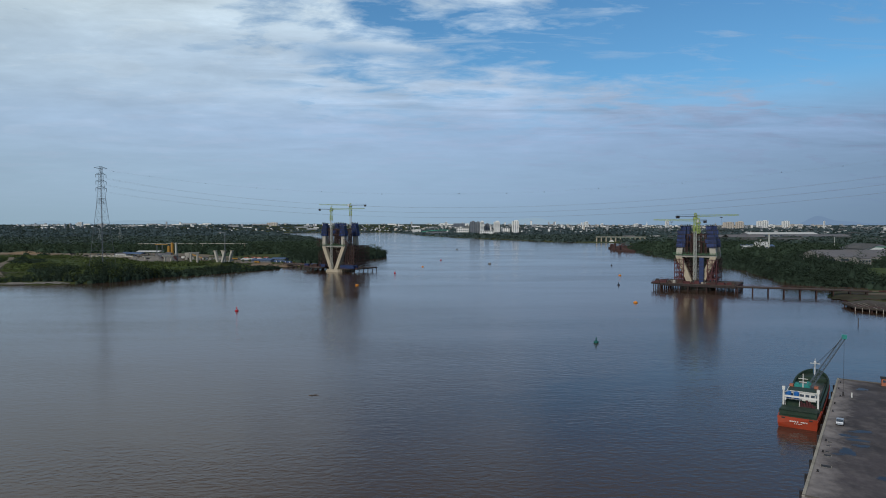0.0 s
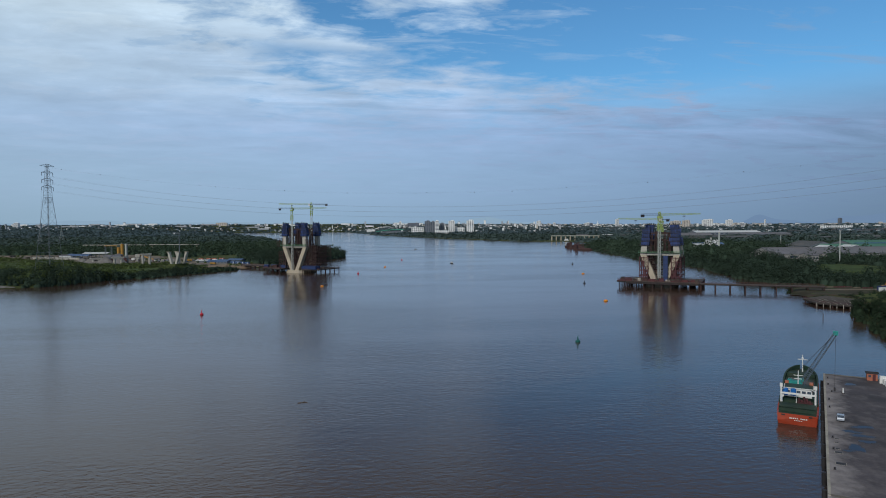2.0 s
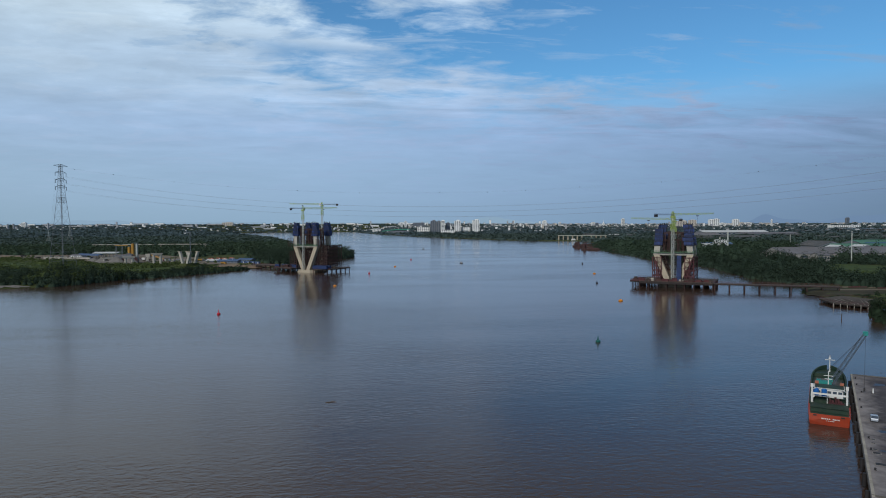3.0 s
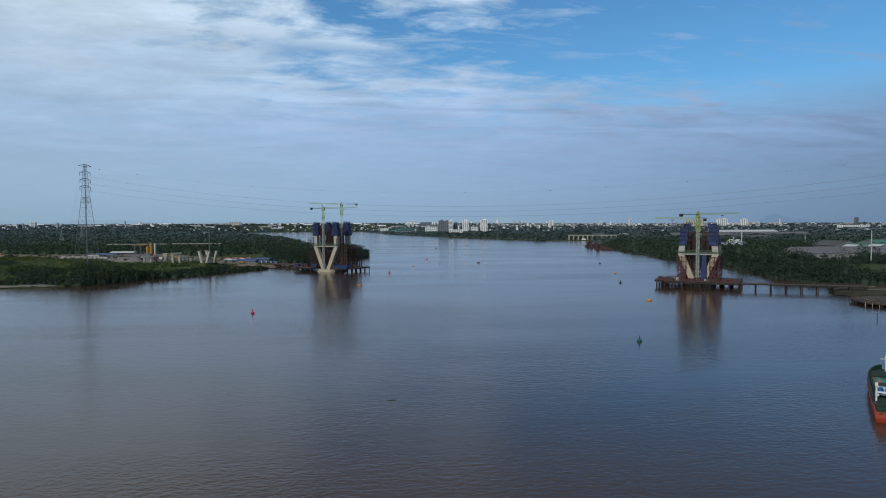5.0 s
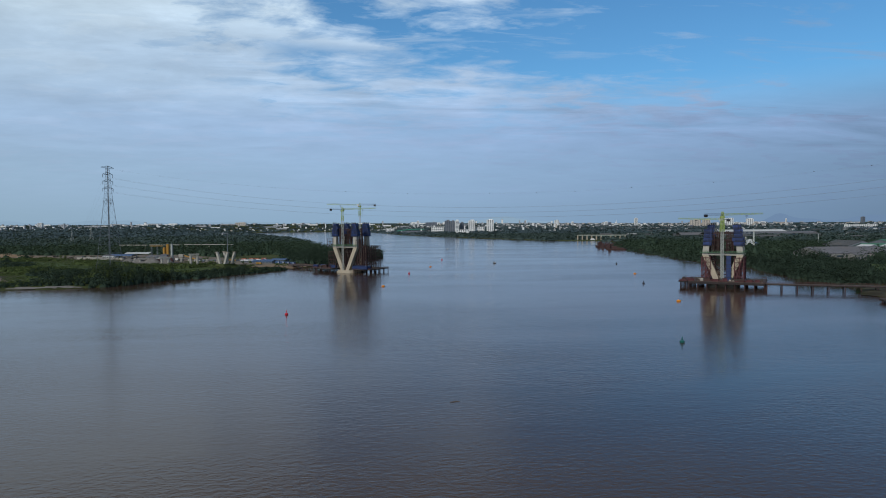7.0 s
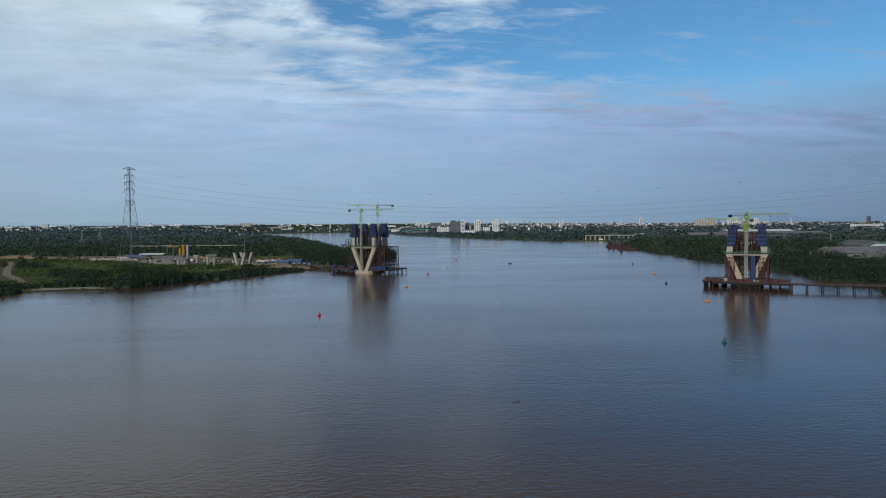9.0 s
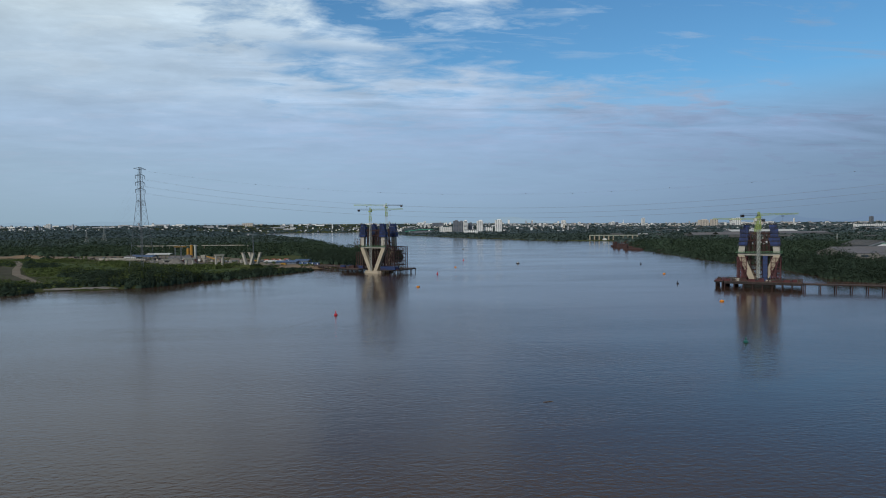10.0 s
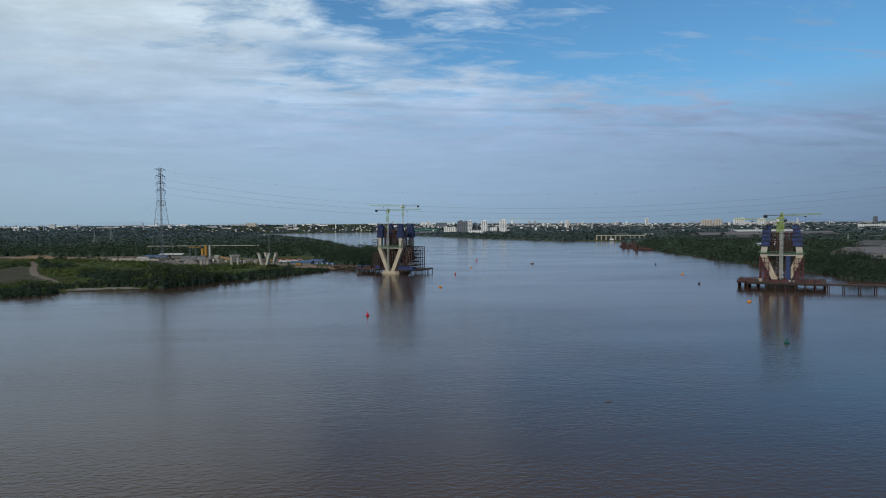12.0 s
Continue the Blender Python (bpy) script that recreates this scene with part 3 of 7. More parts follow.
def road(name, points, width, material, label, lift=0.2):
    """A track along a line of points."""
    v, f = [], []
    pts = []
    for a, b in zip(points, points[1:]):
        n = max(2, int(math.dist(a, b) / 12))
        pts += [(a[0] + (b[0] - a[0]) * i / n, a[1] + (b[1] - a[1]) * i / n) for i in range(n)]
    pts.append(points[-1])
    for i, (x, y) in enumerate(pts):
        a, b = pts[max(0, i - 1)], pts[min(len(pts) - 1, i + 1)]
        d = Vector((b[0] - a[0], b[1] - a[1])).normalized()
        for s in (-1, 1):
            px, py = x - d.y * s * width / 2, y + d.x * s * width / 2
            v.append((px, py, max(float(land(px, py)), 0.3) + lift))
        if i:
            k = 2 * i
            f.append((k - 2, k - 1, k + 1, k))
    m = Mesh()
    m.add(v, f)
    return tagged(part(name, m, material), label, "road", "", "structure")


# ---------------------------------------------------------------- bridge piers
UX, UY = 0.851, -0.525          # along the future bridge, from the wooded bank to the wharf's bank


def leaning(m, p0, p1, s0, s1, rows=1):
    """A tapered bar of rectangular section from p0 to p1 (sizes in x and y)."""
    pts = []
    for p, s in ((p0, s0), (p1, s1)):
        for sx, sy in ((-1, -1), (1, -1), (1, 1), (-1, 1)):
            pts.append((p[0] + sx * s[0] / 2, p[1] + sy * s[1] / 2, p[2]))
    m.add(pts, [(3, 2, 1, 0), (4, 5, 6, 7), (0, 1, 5, 4), (1, 2, 6, 5), (2, 3, 7, 6), (3, 0, 4, 7)])
    return m


def bridge_pier(origin, form0, form1, label, fat=1.0, lift=0.0, half=12.0, tilt=1.2):
    pier = thing("bridge_pier", label, "bridge pier", axes(origin, UX, UY), "bridge piers in the river")
    cut = 3.0
    oct_ = [(-10.5 + cut, -4), (10.5 - cut, -4), (10.5, -4 + cut), (10.5, 22 - cut), (10.5 - cut, 22), (-10.5 + cut, 22), (-10.5, 22 - cut), (-10.5, -4 + cut)]
    c = Mesh().prism(oct_, -3.0, 1.2)
    c.prism([(x * 0.93, 9 + (y - 9) * 0.95) for x, y in oct_], 1.2, 2.5)
    part("pile_cap", c, CONC, pier, "stepped pale concrete pile cap")
    lean_top, lean_low = half, 2.9
    for v in (0.0, 18.0):
        for s in (-1, 1):
            leg = leaning(Mesh(), (s * lean_low, v, 2.4), (s * lean_top, v, 23.0 + lift), (4.0, 4.2), (4.2, 3.6))
            part("leg", leg, CONC, pier, "slanting concrete leg")
            k = (form0 - 24.0 - lift) / 20.0
            up_x = lean_top - tilt * k
            part("pylon_leg", leaning(Mesh(), (s * lean_top, v, 22.9 + lift), (s * up_x, v, form0 + 1), (4.3, 3.6), (4.0, 3.4)), CONC_W, pier, "pylon leg leaning inwards")
            # climbing formwork: panels in lifts, with a bracket platform at each
            top_x = lean_top - tilt * (form1 - 24.0 - lift) / 20.0
            form = Mesh()
            lifts = 5
            for i in range(lifts):
                a, b = i / lifts, (i + 1) / lifts
                za, zb = form0 + (form1 - form0) * a, form0 + (form1 - form0) * b
                xa, xb = s * (up_x + (top_x - up_x) * a), s * (up_x + (top_x - up_x) * b)
                wd = fat * (8.0, 8.4, 7.6, 6.8, 5.2)[i] + rng.uniform(-0.9, 0.9)
                shift = rng.uniform(-0.5, 0.5)
                xa, xb = xa + shift, xb + shift
                leaning(form, (xa, v, za + 0.25), (xb, v, zb), (wd, 4.0), (wd - 0.5, 3.8))
                for j in range(4):
                    x = xa - wd / 2 + wd * (j + 0.5) / 4
                    form.box((x, v - 2.1, za + 0.4), (wd / 4 - 0.25, 0.25, (zb - za) * rng.uniform(0.75, 1.0)))
            fw = part("formwork", form, BLUE, pier, "blue climbing formwork in stacked lifts")
            plat = Mesh()
            for i in range(lifts + 1):
                a = i / lifts
                z, x = form0 + (form1 - form0) * a, s * (up_x + (top_x - up_x) * a)
                wd = fat * (9.2, 9.4, 8.8, 7.8, 6.8, 5.0)[i]
                plat.box((x, v, z - 0.05), (wd, 4.9, 0.22))
                for j in range(5):
                    px = x - wd / 2 + wd * j / 4
                    plat.beam((px, v - 2.4, z), (px, v - 2.4, z + 1.2), 0.12)
                plat.beam((x - wd / 2, v - 2.4, z + 1.2), (x + wd / 2, v - 2.4, z + 1.2), 0.12)
            for j in range(4):
                plat.beam((s * top_x - 2 + 1.3 * j, v - 1.5 + j, form1), (s * top_x - 2 + 1.3 * j, v - 1.5 + j, form1 + rng.uniform(0.4, 1.6)), 0.4)
            part("platform", plat, DARK, fw, "dark bracket platforms")
        tie = Mesh().box((0, v, 22.6 + lift), (2 * lean_top + 4, 3.0, 1.9))
        part("tie_beam", tie, CONC_W, pier, "pale concrete tie beam")
        rail = Mesh()
        rail.box((0, v - 2.4, 24.4 + lift), (2 * lean_top + 7, 1.4, 0.25))
        for j in range(19):
            x = -lean_top - 3.2 + j * (2 * lean_top + 6.4) / 18
            rail.beam((x, v - 3.0, 24.6 + lift), (x, v - 3.0, 25.8 + lift), 0.14)
        rail.beam((-lean_top - 3.2, v - 3.0, 25.7 + lift), (lean_top + 3.2, v - 3.0, 25.7 + lift), 0.16)
        part("walkway", rail, GREENISH, pier, "green walkway with railing")
        # inner props between the pylon legs
        for x in (-6.6, -3.4, 3.4, 6.6):
            part("prop", Mesh().lattice((x, v, 24.5 + lift), (x * 0.9, v, form1 - 5 + rng.uniform(-2, 1)), 1.2, 1.2, 8, 0.32, 0.16), BROWN, pier, "brown steel prop")
        part("prop_beam", Mesh().beam((-8, v, form1 - 6), (8, v, form1 - 6), 0.9).beam((-8, v, form1 - 11), (8, v, form1 - 11), 0.6), BROWN, pier)
    return pier


def falsework(name_at, x0, x1, y0, y1, z0, z1, nx, ny, nz, material, label, thick=0.5):
    """A braced steel frame in bays, standing on the platform."""
    fr = thing("falsework", label, "scaffolding", name_at, "falsework round the piers")
    gx = [x0 + (x1 - x0) * i / nx for i in range(nx + 1)]
    gy = [y0 + (y1 - y0) * i / ny for i in range(ny + 1)]
    gz = [z0 + (z1 - z0) * i / nz for i in range(nz + 1)]
    for x in gx:
        for y in gy:
            part("post", Mesh().beam((x, y, z0), (x, y, z1 + rng.uniform(-0.6, 0.8)), thick), material, fr)
    for z in gz[1:]:
        for y in gy:
            part("ledger", Mesh().beam((x0 - 0.4, y, z), (x1 + 0.4, y, z), thick * 0.65), material, fr)
        for x in gx:
            part("ledger", Mesh().beam((x, y0, z), (x, y1, z), thick * 0.65), material, fr)
    for y in gy:
        for i in range(nx):
            for k in range(nz):
                a, b = (i, i + 1) if (i + k) % 2 else (i + 1, i)
                part("brace", Mesh().beam((gx[a], y, gz[k]), (gx[b], y, gz[k + 1]), 0.18), material, fr)
    return fr


# near-black edge beams, their colour standing in for shade under the decks
BEAM = mat("edge_beam_deck_shade", (0.028, 0.022, 0.022), 0.8, 0.1, 0.3, 0.4, 3, 0.01, (0.06, 0.04, 0.035), 0.4)


def trestle(outline, z, label, m, edge=0.65, pile_step=7.0, name="work_platform", material=None, pile_to=-4.0):
    """A steel deck on piles. Outline in the frame m, counter-clockwise."""
    t = thing(name, label, "jetty", m)
    part("deck", Mesh().prism(outline, z - 0.35, z), material or DECK, t, "worn deck plates")
    n = len(outline)
    cxm, cym = sum(p[0] for p in outline) / n, sum(p[1] for p in outline) / n
    for i in range(n):
        a, b = outline[i], outline[(i + 1) % n]
        ins = [(p[0] + (cxm - p[0]) * 0.015, p[1] + (cym - p[1]) * 0.015) for p in (a, b)]
        part("edge_beam", Mesh().beam((*ins[0], z - 0.36 - edge / 2), (*ins[1], z - 0.36 - edge / 2), 0.5, edge), BEAM, t)
        part("hand_rail", Mesh().beam((*ins[0], z + 1.0), (*ins[1], z + 1.0), 0.12).beam((*ins[0], z + 0.5), (*ins[1], z + 0.5), 0.08), RUST, t)
    lo = [min(p[k] for p in outline) for k in (0, 1)]
    hi = [max(p[k] for p in outline) for k in (0, 1)]
    nx, ny = max(1, round((hi[0] - lo[0]) / pile_step)), max(1, round((hi[1] - lo[1]) / pile_step))
    for i in range(nx + 1):
        for j in range(ny + 1):
            x, y = lo[0] + 0.6 + (hi[0] - lo[0] - 1.2) * i / nx, lo[1] + 0.6 + (hi[1] - lo[1] - 1.2) * j / ny
            ok = False
            for (ax, ay), (bx, by) in zip(outline, outline[1:] + outline[:1]):
                if (ay > y) != (by > y) and x < (bx - ax) * (y - ay) / (by - ay) + ax:
                    ok = not ok
            if ok:
                part("pile", Mesh().tube((x, y, pile_to), (x, y, z - 0.3), 0.34, n=8), BROWN, t)
    return t


O_L, O_R = (-105.4, 637.1), (180.3, 457.6)
M_L, M_R = axes(O_L, UX, UY), axes(O_R, UX, UY)
bridge_pier(O_L, 35.0, 47.5, "half-built concrete bridge pier with V legs and blue formwork", 0.90, 1.7, 12.5)
bridge_pier(O_R, 29.5, 44.5, "half-built concrete bridge pier with V legs on a jetty platform", 0.74, tilt=3.0, half=11.6)

# platforms in the water
# edge beams 1.5 deep imitate the dark band of shade below this deck
trestle([(-22, -12.8), (28, -12.8), (28, 26), (-22, 26)], 4.5, "rusty work platform on piles round the pier", M_R, 1.5, 6.0)
trestle([(-28.5, -10), (-22.6, -12), (-22.6, 20), (-28.5, 20)], 4.6, "red steel landing stage on piles beside the platform", M_R, 1.0, name="landing_stage", material=RUST)
trestle([(-44, 2), (-13, -8), (-13, 30), (-44, 30)], 4.0, "rusty work platform on piles beside the pier", M_L)
trestle([(12, -6), (30, -2), (30, 30), (12, 30)], 4.0, "work platform on piles with blue containers", M_L)
da, db = (-172, 715), (-132, 682)
trestle([(0, -4), (math.dist(da, db), -4), (math.dist(da, db), 4), (0, 4)], 4.0, "steel trestle from the bank to the pier", axes(da, db[0] - da[0], db[1] - da[1]), name="trestle")
da, db = (197, 431), (266, 402)
trestle([(0, -3.2), (math.dist(da, db), -3.2), (math.dist(da, db), 3.2), (0, 3.2)], 4.5, "long steel access trestle on piles to the bank", axes(da, db[0] - da[0], db[1] - da[1]), name="trestle", pile_step=9, edge=0.55)

# falsework
for mm, mt, tall in ((M_R, RUST, 21.0),):
    for s in (-1, 1):
        falsework(mm, *sorted((s * 14.0, s * 8.0)), -2.8, 21, 4.5, tall, 2, 3, 5, mt, "red-brown steel falsework under the slanting legs", 0.46)
falsework(M_L, -9.5, 9.5, 3.5, 14.5, 2.4, 37.0, 6, 2, 9, BROWN, "dark steel shoring tower between the pier frames", 0.42)
falsework(M_R, -9.5, 9.5, 4.5, 14.0, 4.5, 33.0, 5, 2, 8, BROWN, "dark steel shoring tower between the pier frames", 0.44)
falsework(M_L, -20, -13.5, -3, 6, 24.6, 33.0, 2, 1, 3, BROWN, "dark scaffold round the pylon foot", 0.3)
falsework(M_L, 13.5, 19, -2, 6, 24.6, 32.0, 2, 1, 3, BROWN, "dark scaffold round the pylon foot", 0.3)
falsework(M_L, 12.5, 22.5, 2, 26, 4.0, 25.5, 4, 3, 6, BROWN, "dark red-brown steel falsework tower beside the pier")
falsework(M_L, -23, -15, 3, 24, 4.0, 20.0, 3, 3, 4, BROWN, "dark red-brown steel falsework tower beside the pier")


def tower_crane(base, z0, z1, jib_dir, jib, counter, label, lower=None):
    """A flat-top tower crane standing at z0, with its slewing ring at z1."""
    c = thing("tower_crane", label, "tower crane", Matrix.Translation((base[0], base[1], 0)), "tower cranes at the piers")
    split = z1 - 8.5
    part("mast", Mesh().lattice((0, 0, z0), (0, 0, split), 1.45, 1.45, max(4, int((split - z0) / 2.2)), 0.26, 0.14), lower or MAST, c, "grey-white lattice mast")
    part("upper_mast", Mesh().lattice((0, 0, split), (0, 0, z1), 1.7, 1.7, 6, 0.24, 0.13), LIME, c, "lime green mast section")
    part("climbing_cage", Mesh().lattice((0, 0, split - 1), (0, 0, split + 4), 2.3, 2.3, 3, 0.2, 0.12), LIME, c)
    d = Vector((*jib_dir, 0)).normalized()
    part("turntable", Mesh().tube((0, 0, z1 - 0.2), (0, 0, z1 + 1.0), 1.7, n=12), LIME, c)
    part("cab", Mesh().box((d.x * 1.4 - d.y * 1.6, d.y * 1.4 + d.x * 1.6, z1 + 0.6), (1.6, 1.6, 2.2), math.atan2(d.y, d.x)), WHITE, c)
    part("slewing_tower", Mesh().lattice((0, 0, z1 + 1), (0, 0, z1 + 4.2), 1.6, 1.0, 2, 0.25, 0.15), LIME, c)
    zj = z1 + 2.2
    part("jib", Mesh().lattice((d.x * 0.8, d.y * 0.8, zj), (d.x * jib, d.y * jib, zj + 0.7), 1.3, 0.8, int(jib / 2), 0.2, 0.1), LIME, c, "long lime green lattice jib")
    part("counter_jib", Mesh().beam((0, 0, zj - 0.3), (-d.x * counter, -d.y * counter, zj - 0.3), 1.6, 0.4).beam((0, 0, zj + 0.9), (-d.x * counter, -d.y * counter, zj + 0.7), 0.14), STEELB, c, "dark counter-jib")
    part("counterweight", Mesh().box((-d.x * (counter - 1.3), -d.y * (counter - 1.3), zj - 1.8), (2.0, 1.6, 1.9), math.atan2(d.y, d.x)), DARK, c, "dark concrete counterweight")
    part("trolley", Mesh().box((d.x * jib * 0.6, d.y * jib * 0.6, zj - 1.3), (1.4, 1.4, 0.5)).beam((d.x * jib * 0.6, d.y * jib * 0.6, zj - 1.3), (d.x * jib * 0.6, d.y * jib * 0.6, zj - 8), 0.07), DARK, c)
    return c


tower_crane((-108.2, 636.0), 2.4, 59.5, (0.97, 0.25), 33, 12.3, "lime green tower crane standing in front of the legs")
tower_crane((-93.6, 668.0), 3.9, 64.5, (-0.97, 0.2), 34, 17, "lime green tower crane behind the pier")
tower_crane((178.0, 454.0), 4.5, 49.6, (0.98, 0.2), 34, 15, "lime green tower crane standing among the pier legs")
tower_crane((189.5, 477.5), 4.5, 46.5, (-0.99, 0.1), 32, 6, "lime green tower crane behind the pier")

# ---------------------------------------------------------------- wharf
DX, DY = 0.566, 0.825
M_D = axes((55.4, 99.2), DX, DY)            # x along the quay, y away from the land
DZ = 3.2


def build_wharf():
    wf = thing("wharf", "worn grey concrete wharf with puddles and pale kerb", "wharf", M_D)
    out_ = [(0, -15.8), (19.7, -15.7), (23.3, -18.5), (23.3, -58), (29.0, -58), (29.0, -18.8), (32.3, -15.7), (57.5, -15.3), (63, -18.5), (63, -60), (71, -60), (71, -18.3),
            (74.5, -15.4), (93, -15.0), (93, 0), (0, 0)]
    part("deck", Mesh().prism(out_, DZ - 0.9, DZ), WHARF, wf, "stained concrete deck slab")
    n = len(out_)
    for i in range(n):
        a, b = Vector(out_[i]), Vector(out_[(i + 1) % n])
        if abs(a.y + 58) < 2.5 and abs(b.y + 58) < 2.5:
            continue
        d = (b - a).normalized()
        nn = Vector((-d.y, d.x)) * 0.22
        front = a.y == 0 and b.y == 0
        m = Mesh().beam((a.x + nn.x, a.y + nn.y, DZ + 0.12), (b.x + nn.x, b.y + nn.y, DZ + 0.1), 0.22 if not front else 0.45, 0.22)
        part("kerb", m, KERB if front else DOCK, wf, "pale chipped kerb" if front else "dull chipped kerb")
        part("fascia", Mesh().beam((a.x + nn.x * 0.7, a.y + nn.y * 0.7, DZ - 1.3), (b.x + nn.x * 0.7, b.y + nn.y * 0.7, DZ - 1.3), 0.3, 0.8), TIMBER, wf)
    for i in range(12):
        x = 2 + i * 8.1
        for y in (-1.0, -8, -15):
            part("pile", Mesh().tube((x, y, -4), (x, y, DZ - 0.8), 0.5, n=8), TIMBER, wf)
    for x in (26, 67):
        for k in range(4):
            for s in (-2.4, 2.4):
                part("pile", Mesh().tube((x + s, -24 - 10 * k, -4), (x + s, -24 - 10 * k, DZ - 0.8), 0.6, n=8), KERB, wf)
    for i in range(11):
        x = 4 + i * 8.3
        part("fender", Mesh().tube((x, 0.35, 0.4), (x, 0.35, 2.6), 0.35, n=8), DARK, wf, "black rubber fender")
    return wf


build_wharf()


# ---------------------------------------------------------------- ship at the wharf
def loft(rings, closed_ends=True):
    """A skin over rings of equal length."""
    n = len(rings[0])
    m = Mesh()
    f = [(i * n + j, i * n + (j + 1) % n, (i + 1) * n + (j + 1) % n, (i + 1) * n + j) for i in range(len(rings) - 1) for j in range(n)]
    if closed_ends:
        f += [tuple(range(n - 1, -1, -1)), tuple(range((len(rings) - 1) * n, len(rings) * n))]
    m.add([p for r in rings for p in r], f)
    return m


def half_beam(x, full=4.15):
    return full * (1.0 if x < 33 else math.sqrt(max(0.0, 1 - ((x - 33) / 10.1) ** 2) * 0.985 + 0.015)) * (0.95 + 0.05 * min(1, x / 6))


def sheer(x):
    return 2.5 + 1.5 * max(0.0, (x - 25) / 18.0) ** 1.6


def build_ship():
    ms = M_D @ Matrix.Translation((48.6, 5.3, 0))
    ship = thing("cargo_ship", "small cargo ship with orange-red hull and dark green decks", "ship", ms)
    xs = [0, 0.5, 3, 8, 14, 20, 25, 29, 33, 36, 38.5, 40.5, 42, 42.7, 43]
    rings = []
    for x in xs:
        b, t = half_beam(x), sheer(x)
        kx = x + (0.8 if x == 0 else 0)
        rings.append([(x, -b, t), (x, -b, 0.9), (kx, -b * 0.9, -1.0), (kx, b * 0.9, -1.0), (x, b, 0.9), (x, b, t)])
    part("hull", loft(rings), HULL, ship, "scuffed orange-red hull")
    # rubbing strake
    for s in (-1, 1):
        m = Mesh()
        for a, b in zip(xs, xs[1:]):
            m.beam((a, s * half_beam(a), sheer(a) - 0.35), (b, s * half_beam(b), sheer(b) - 0.35), 0.22)
        part("strake", m, HULL, ship)
    # deck a hand above the hull's closed top
    deck = [(x, -half_beam(x) + 0.25) for x in xs] + [(x, half_beam(x) - 0.25) for x in reversed(xs)]
    part("deck", Mesh().prism(deck, 2.7, lambda x, y: sheer(x) + 0.02), SHIPG, ship, "dark green deck")
    # bulwark round the hold and bow, standing on the hull
    for s in (-1, 1):
        m = Mesh()
        bx = [9, 14, 20, 25, 29, 33, 36, 38.5, 40.5, 42, 42.7, 43]
        for a, b in zip(bx, bx[1:]):
            ha, hb = sheer(a) + 0.8 + 0.7 * max(0, (a - 30) / 13), sheer(b) + 0.8 + 0.7 * max(0, (b - 30) / 13)
            ya, yb = s * (half_beam(a) - 0.02), s * (half_beam(b) - 0.02)
            ia, ib = ya - s * min(0.42, abs(ya)), yb - s * min(0.42, abs(yb))
            m.add([(a, ya, sheer(a)), (b, yb, sheer(b)), (b, ib, sheer(b)), (a, ia, sheer(a)), (a, ya, ha), (b, yb, hb), (b, ib, hb), (a, ia, ha)],
                  [(0, 1, 2, 3), (7, 6, 5, 4), (0, 4, 5, 1), (3, 2, 6, 7), (0, 3, 7, 4), (1, 5, 6, 2)])
        part("bulwark", m, SHIPG, ship, "dark green bulwark")
    fx = [36.5, 38, 39.5, 41, 42, 42.6]
    part("foredeck", Mesh().prism([(x, -half_beam(x) + 0.6) for x in fx] + [(x, half_beam(x) - 0.6) for x in reversed(fx)], 3.0, 4.35), SHIPG, ship, "raised dark green foredeck")
    hatch = Mesh()
    for i in range(4):
        hatch.box((18.2 + i * 4.8, 0, 2.5), (4.6, 6.0, 0.85 + 0.05 * (i % 2)))
        for j in range(5):
            hatch.box((16.4 + i * 4.8 + j * 0.9, 0, 3.36), (0.12, 5.8, 0.12))
    part("hatch_cover", hatch, ROOFD, ship, "grey slatted hatch covers")
    part("coaming", Mesh().beam((15, -3.3, 2.9), (35.5, -3.3, 2.9), 0.25, 1.1).beam((15, 3.3, 2.9), (35.5, 3.3, 2.9), 0.25, 1.1), SHIPG, ship)
    part("poop", Mesh().box((3.4, 0, 2.4), (4.4, 7.4, 1.3)), SHIPG, ship, "dark green stern deckhouse")
    part("stern_rail", Mesh().beam((0.5, -3.7, 4.0), (0.5, 3.7, 4.0), 0.1).beam((0.5, -3.7, 3.0), (0.5, -3.7, 4.0), 0.1).beam((0.5, 3.7, 3.0), (0.5, 3.7, 4.0), 0.1), SHIPG, ship)
    house = part("wheelhouse", Mesh().box((11.0, 0, 4.3), (3.6, 5.6, 2.0)).box((11.0, 0, 6.3), (4.2, 6.2, 0.18)), WHITE, ship, "white wheelhouse")
    # lower house coloured dark green, standing in for shade under the gantry beam
    part("lower_house", Mesh().box((11.2, 0, 2.4), (4.6, 6.6, 1.9)), SHIPG, ship, "lower deckhouse, dark green for the shade under the beam")
    for i in range(5):
        part("window", Mesh().box((9.18, -2.2 + i * 1.1, 5.1), (0.08, 0.8, 0.7)), GLASS, house)
    part("roof", Mesh().box((11.0, 0, 6.48), (4.0, 5.9, 0.1)), SHIPG, house, "dark green roof")
    for s in (-1, 1):
        part("vent", Mesh().box((13.6, s * 2.6, 4.9), (0.8, 0.7, 1.9)).box((13.3, s * 2.6, 6.6), (1.1, 0.8, 0.5)), ORANGE, ship, "red ventilator")
        part("stern_post", Mesh().tube((6.2, s * 3.5, 2.4), (6.2, s * 3.5, 7.4), 0.22, 0.2, 8).box((6.2, s * 3.5, 7.1), (0.6, 0.6, 0.8)), WHITE, ship, "white post")
    part("gantry_beam", Mesh().beam((6.2, -3.7, 5.7), (6.2, 3.7, 5.7), 0.36).beam((6.2, -3.4, 6.6), (8.8, -2.6, 6.4), 0.14).beam((6.2, 3.4, 6.6), (8.8, 2.6, 6.4), 0.14), WHITE, ship, "white cross beam")
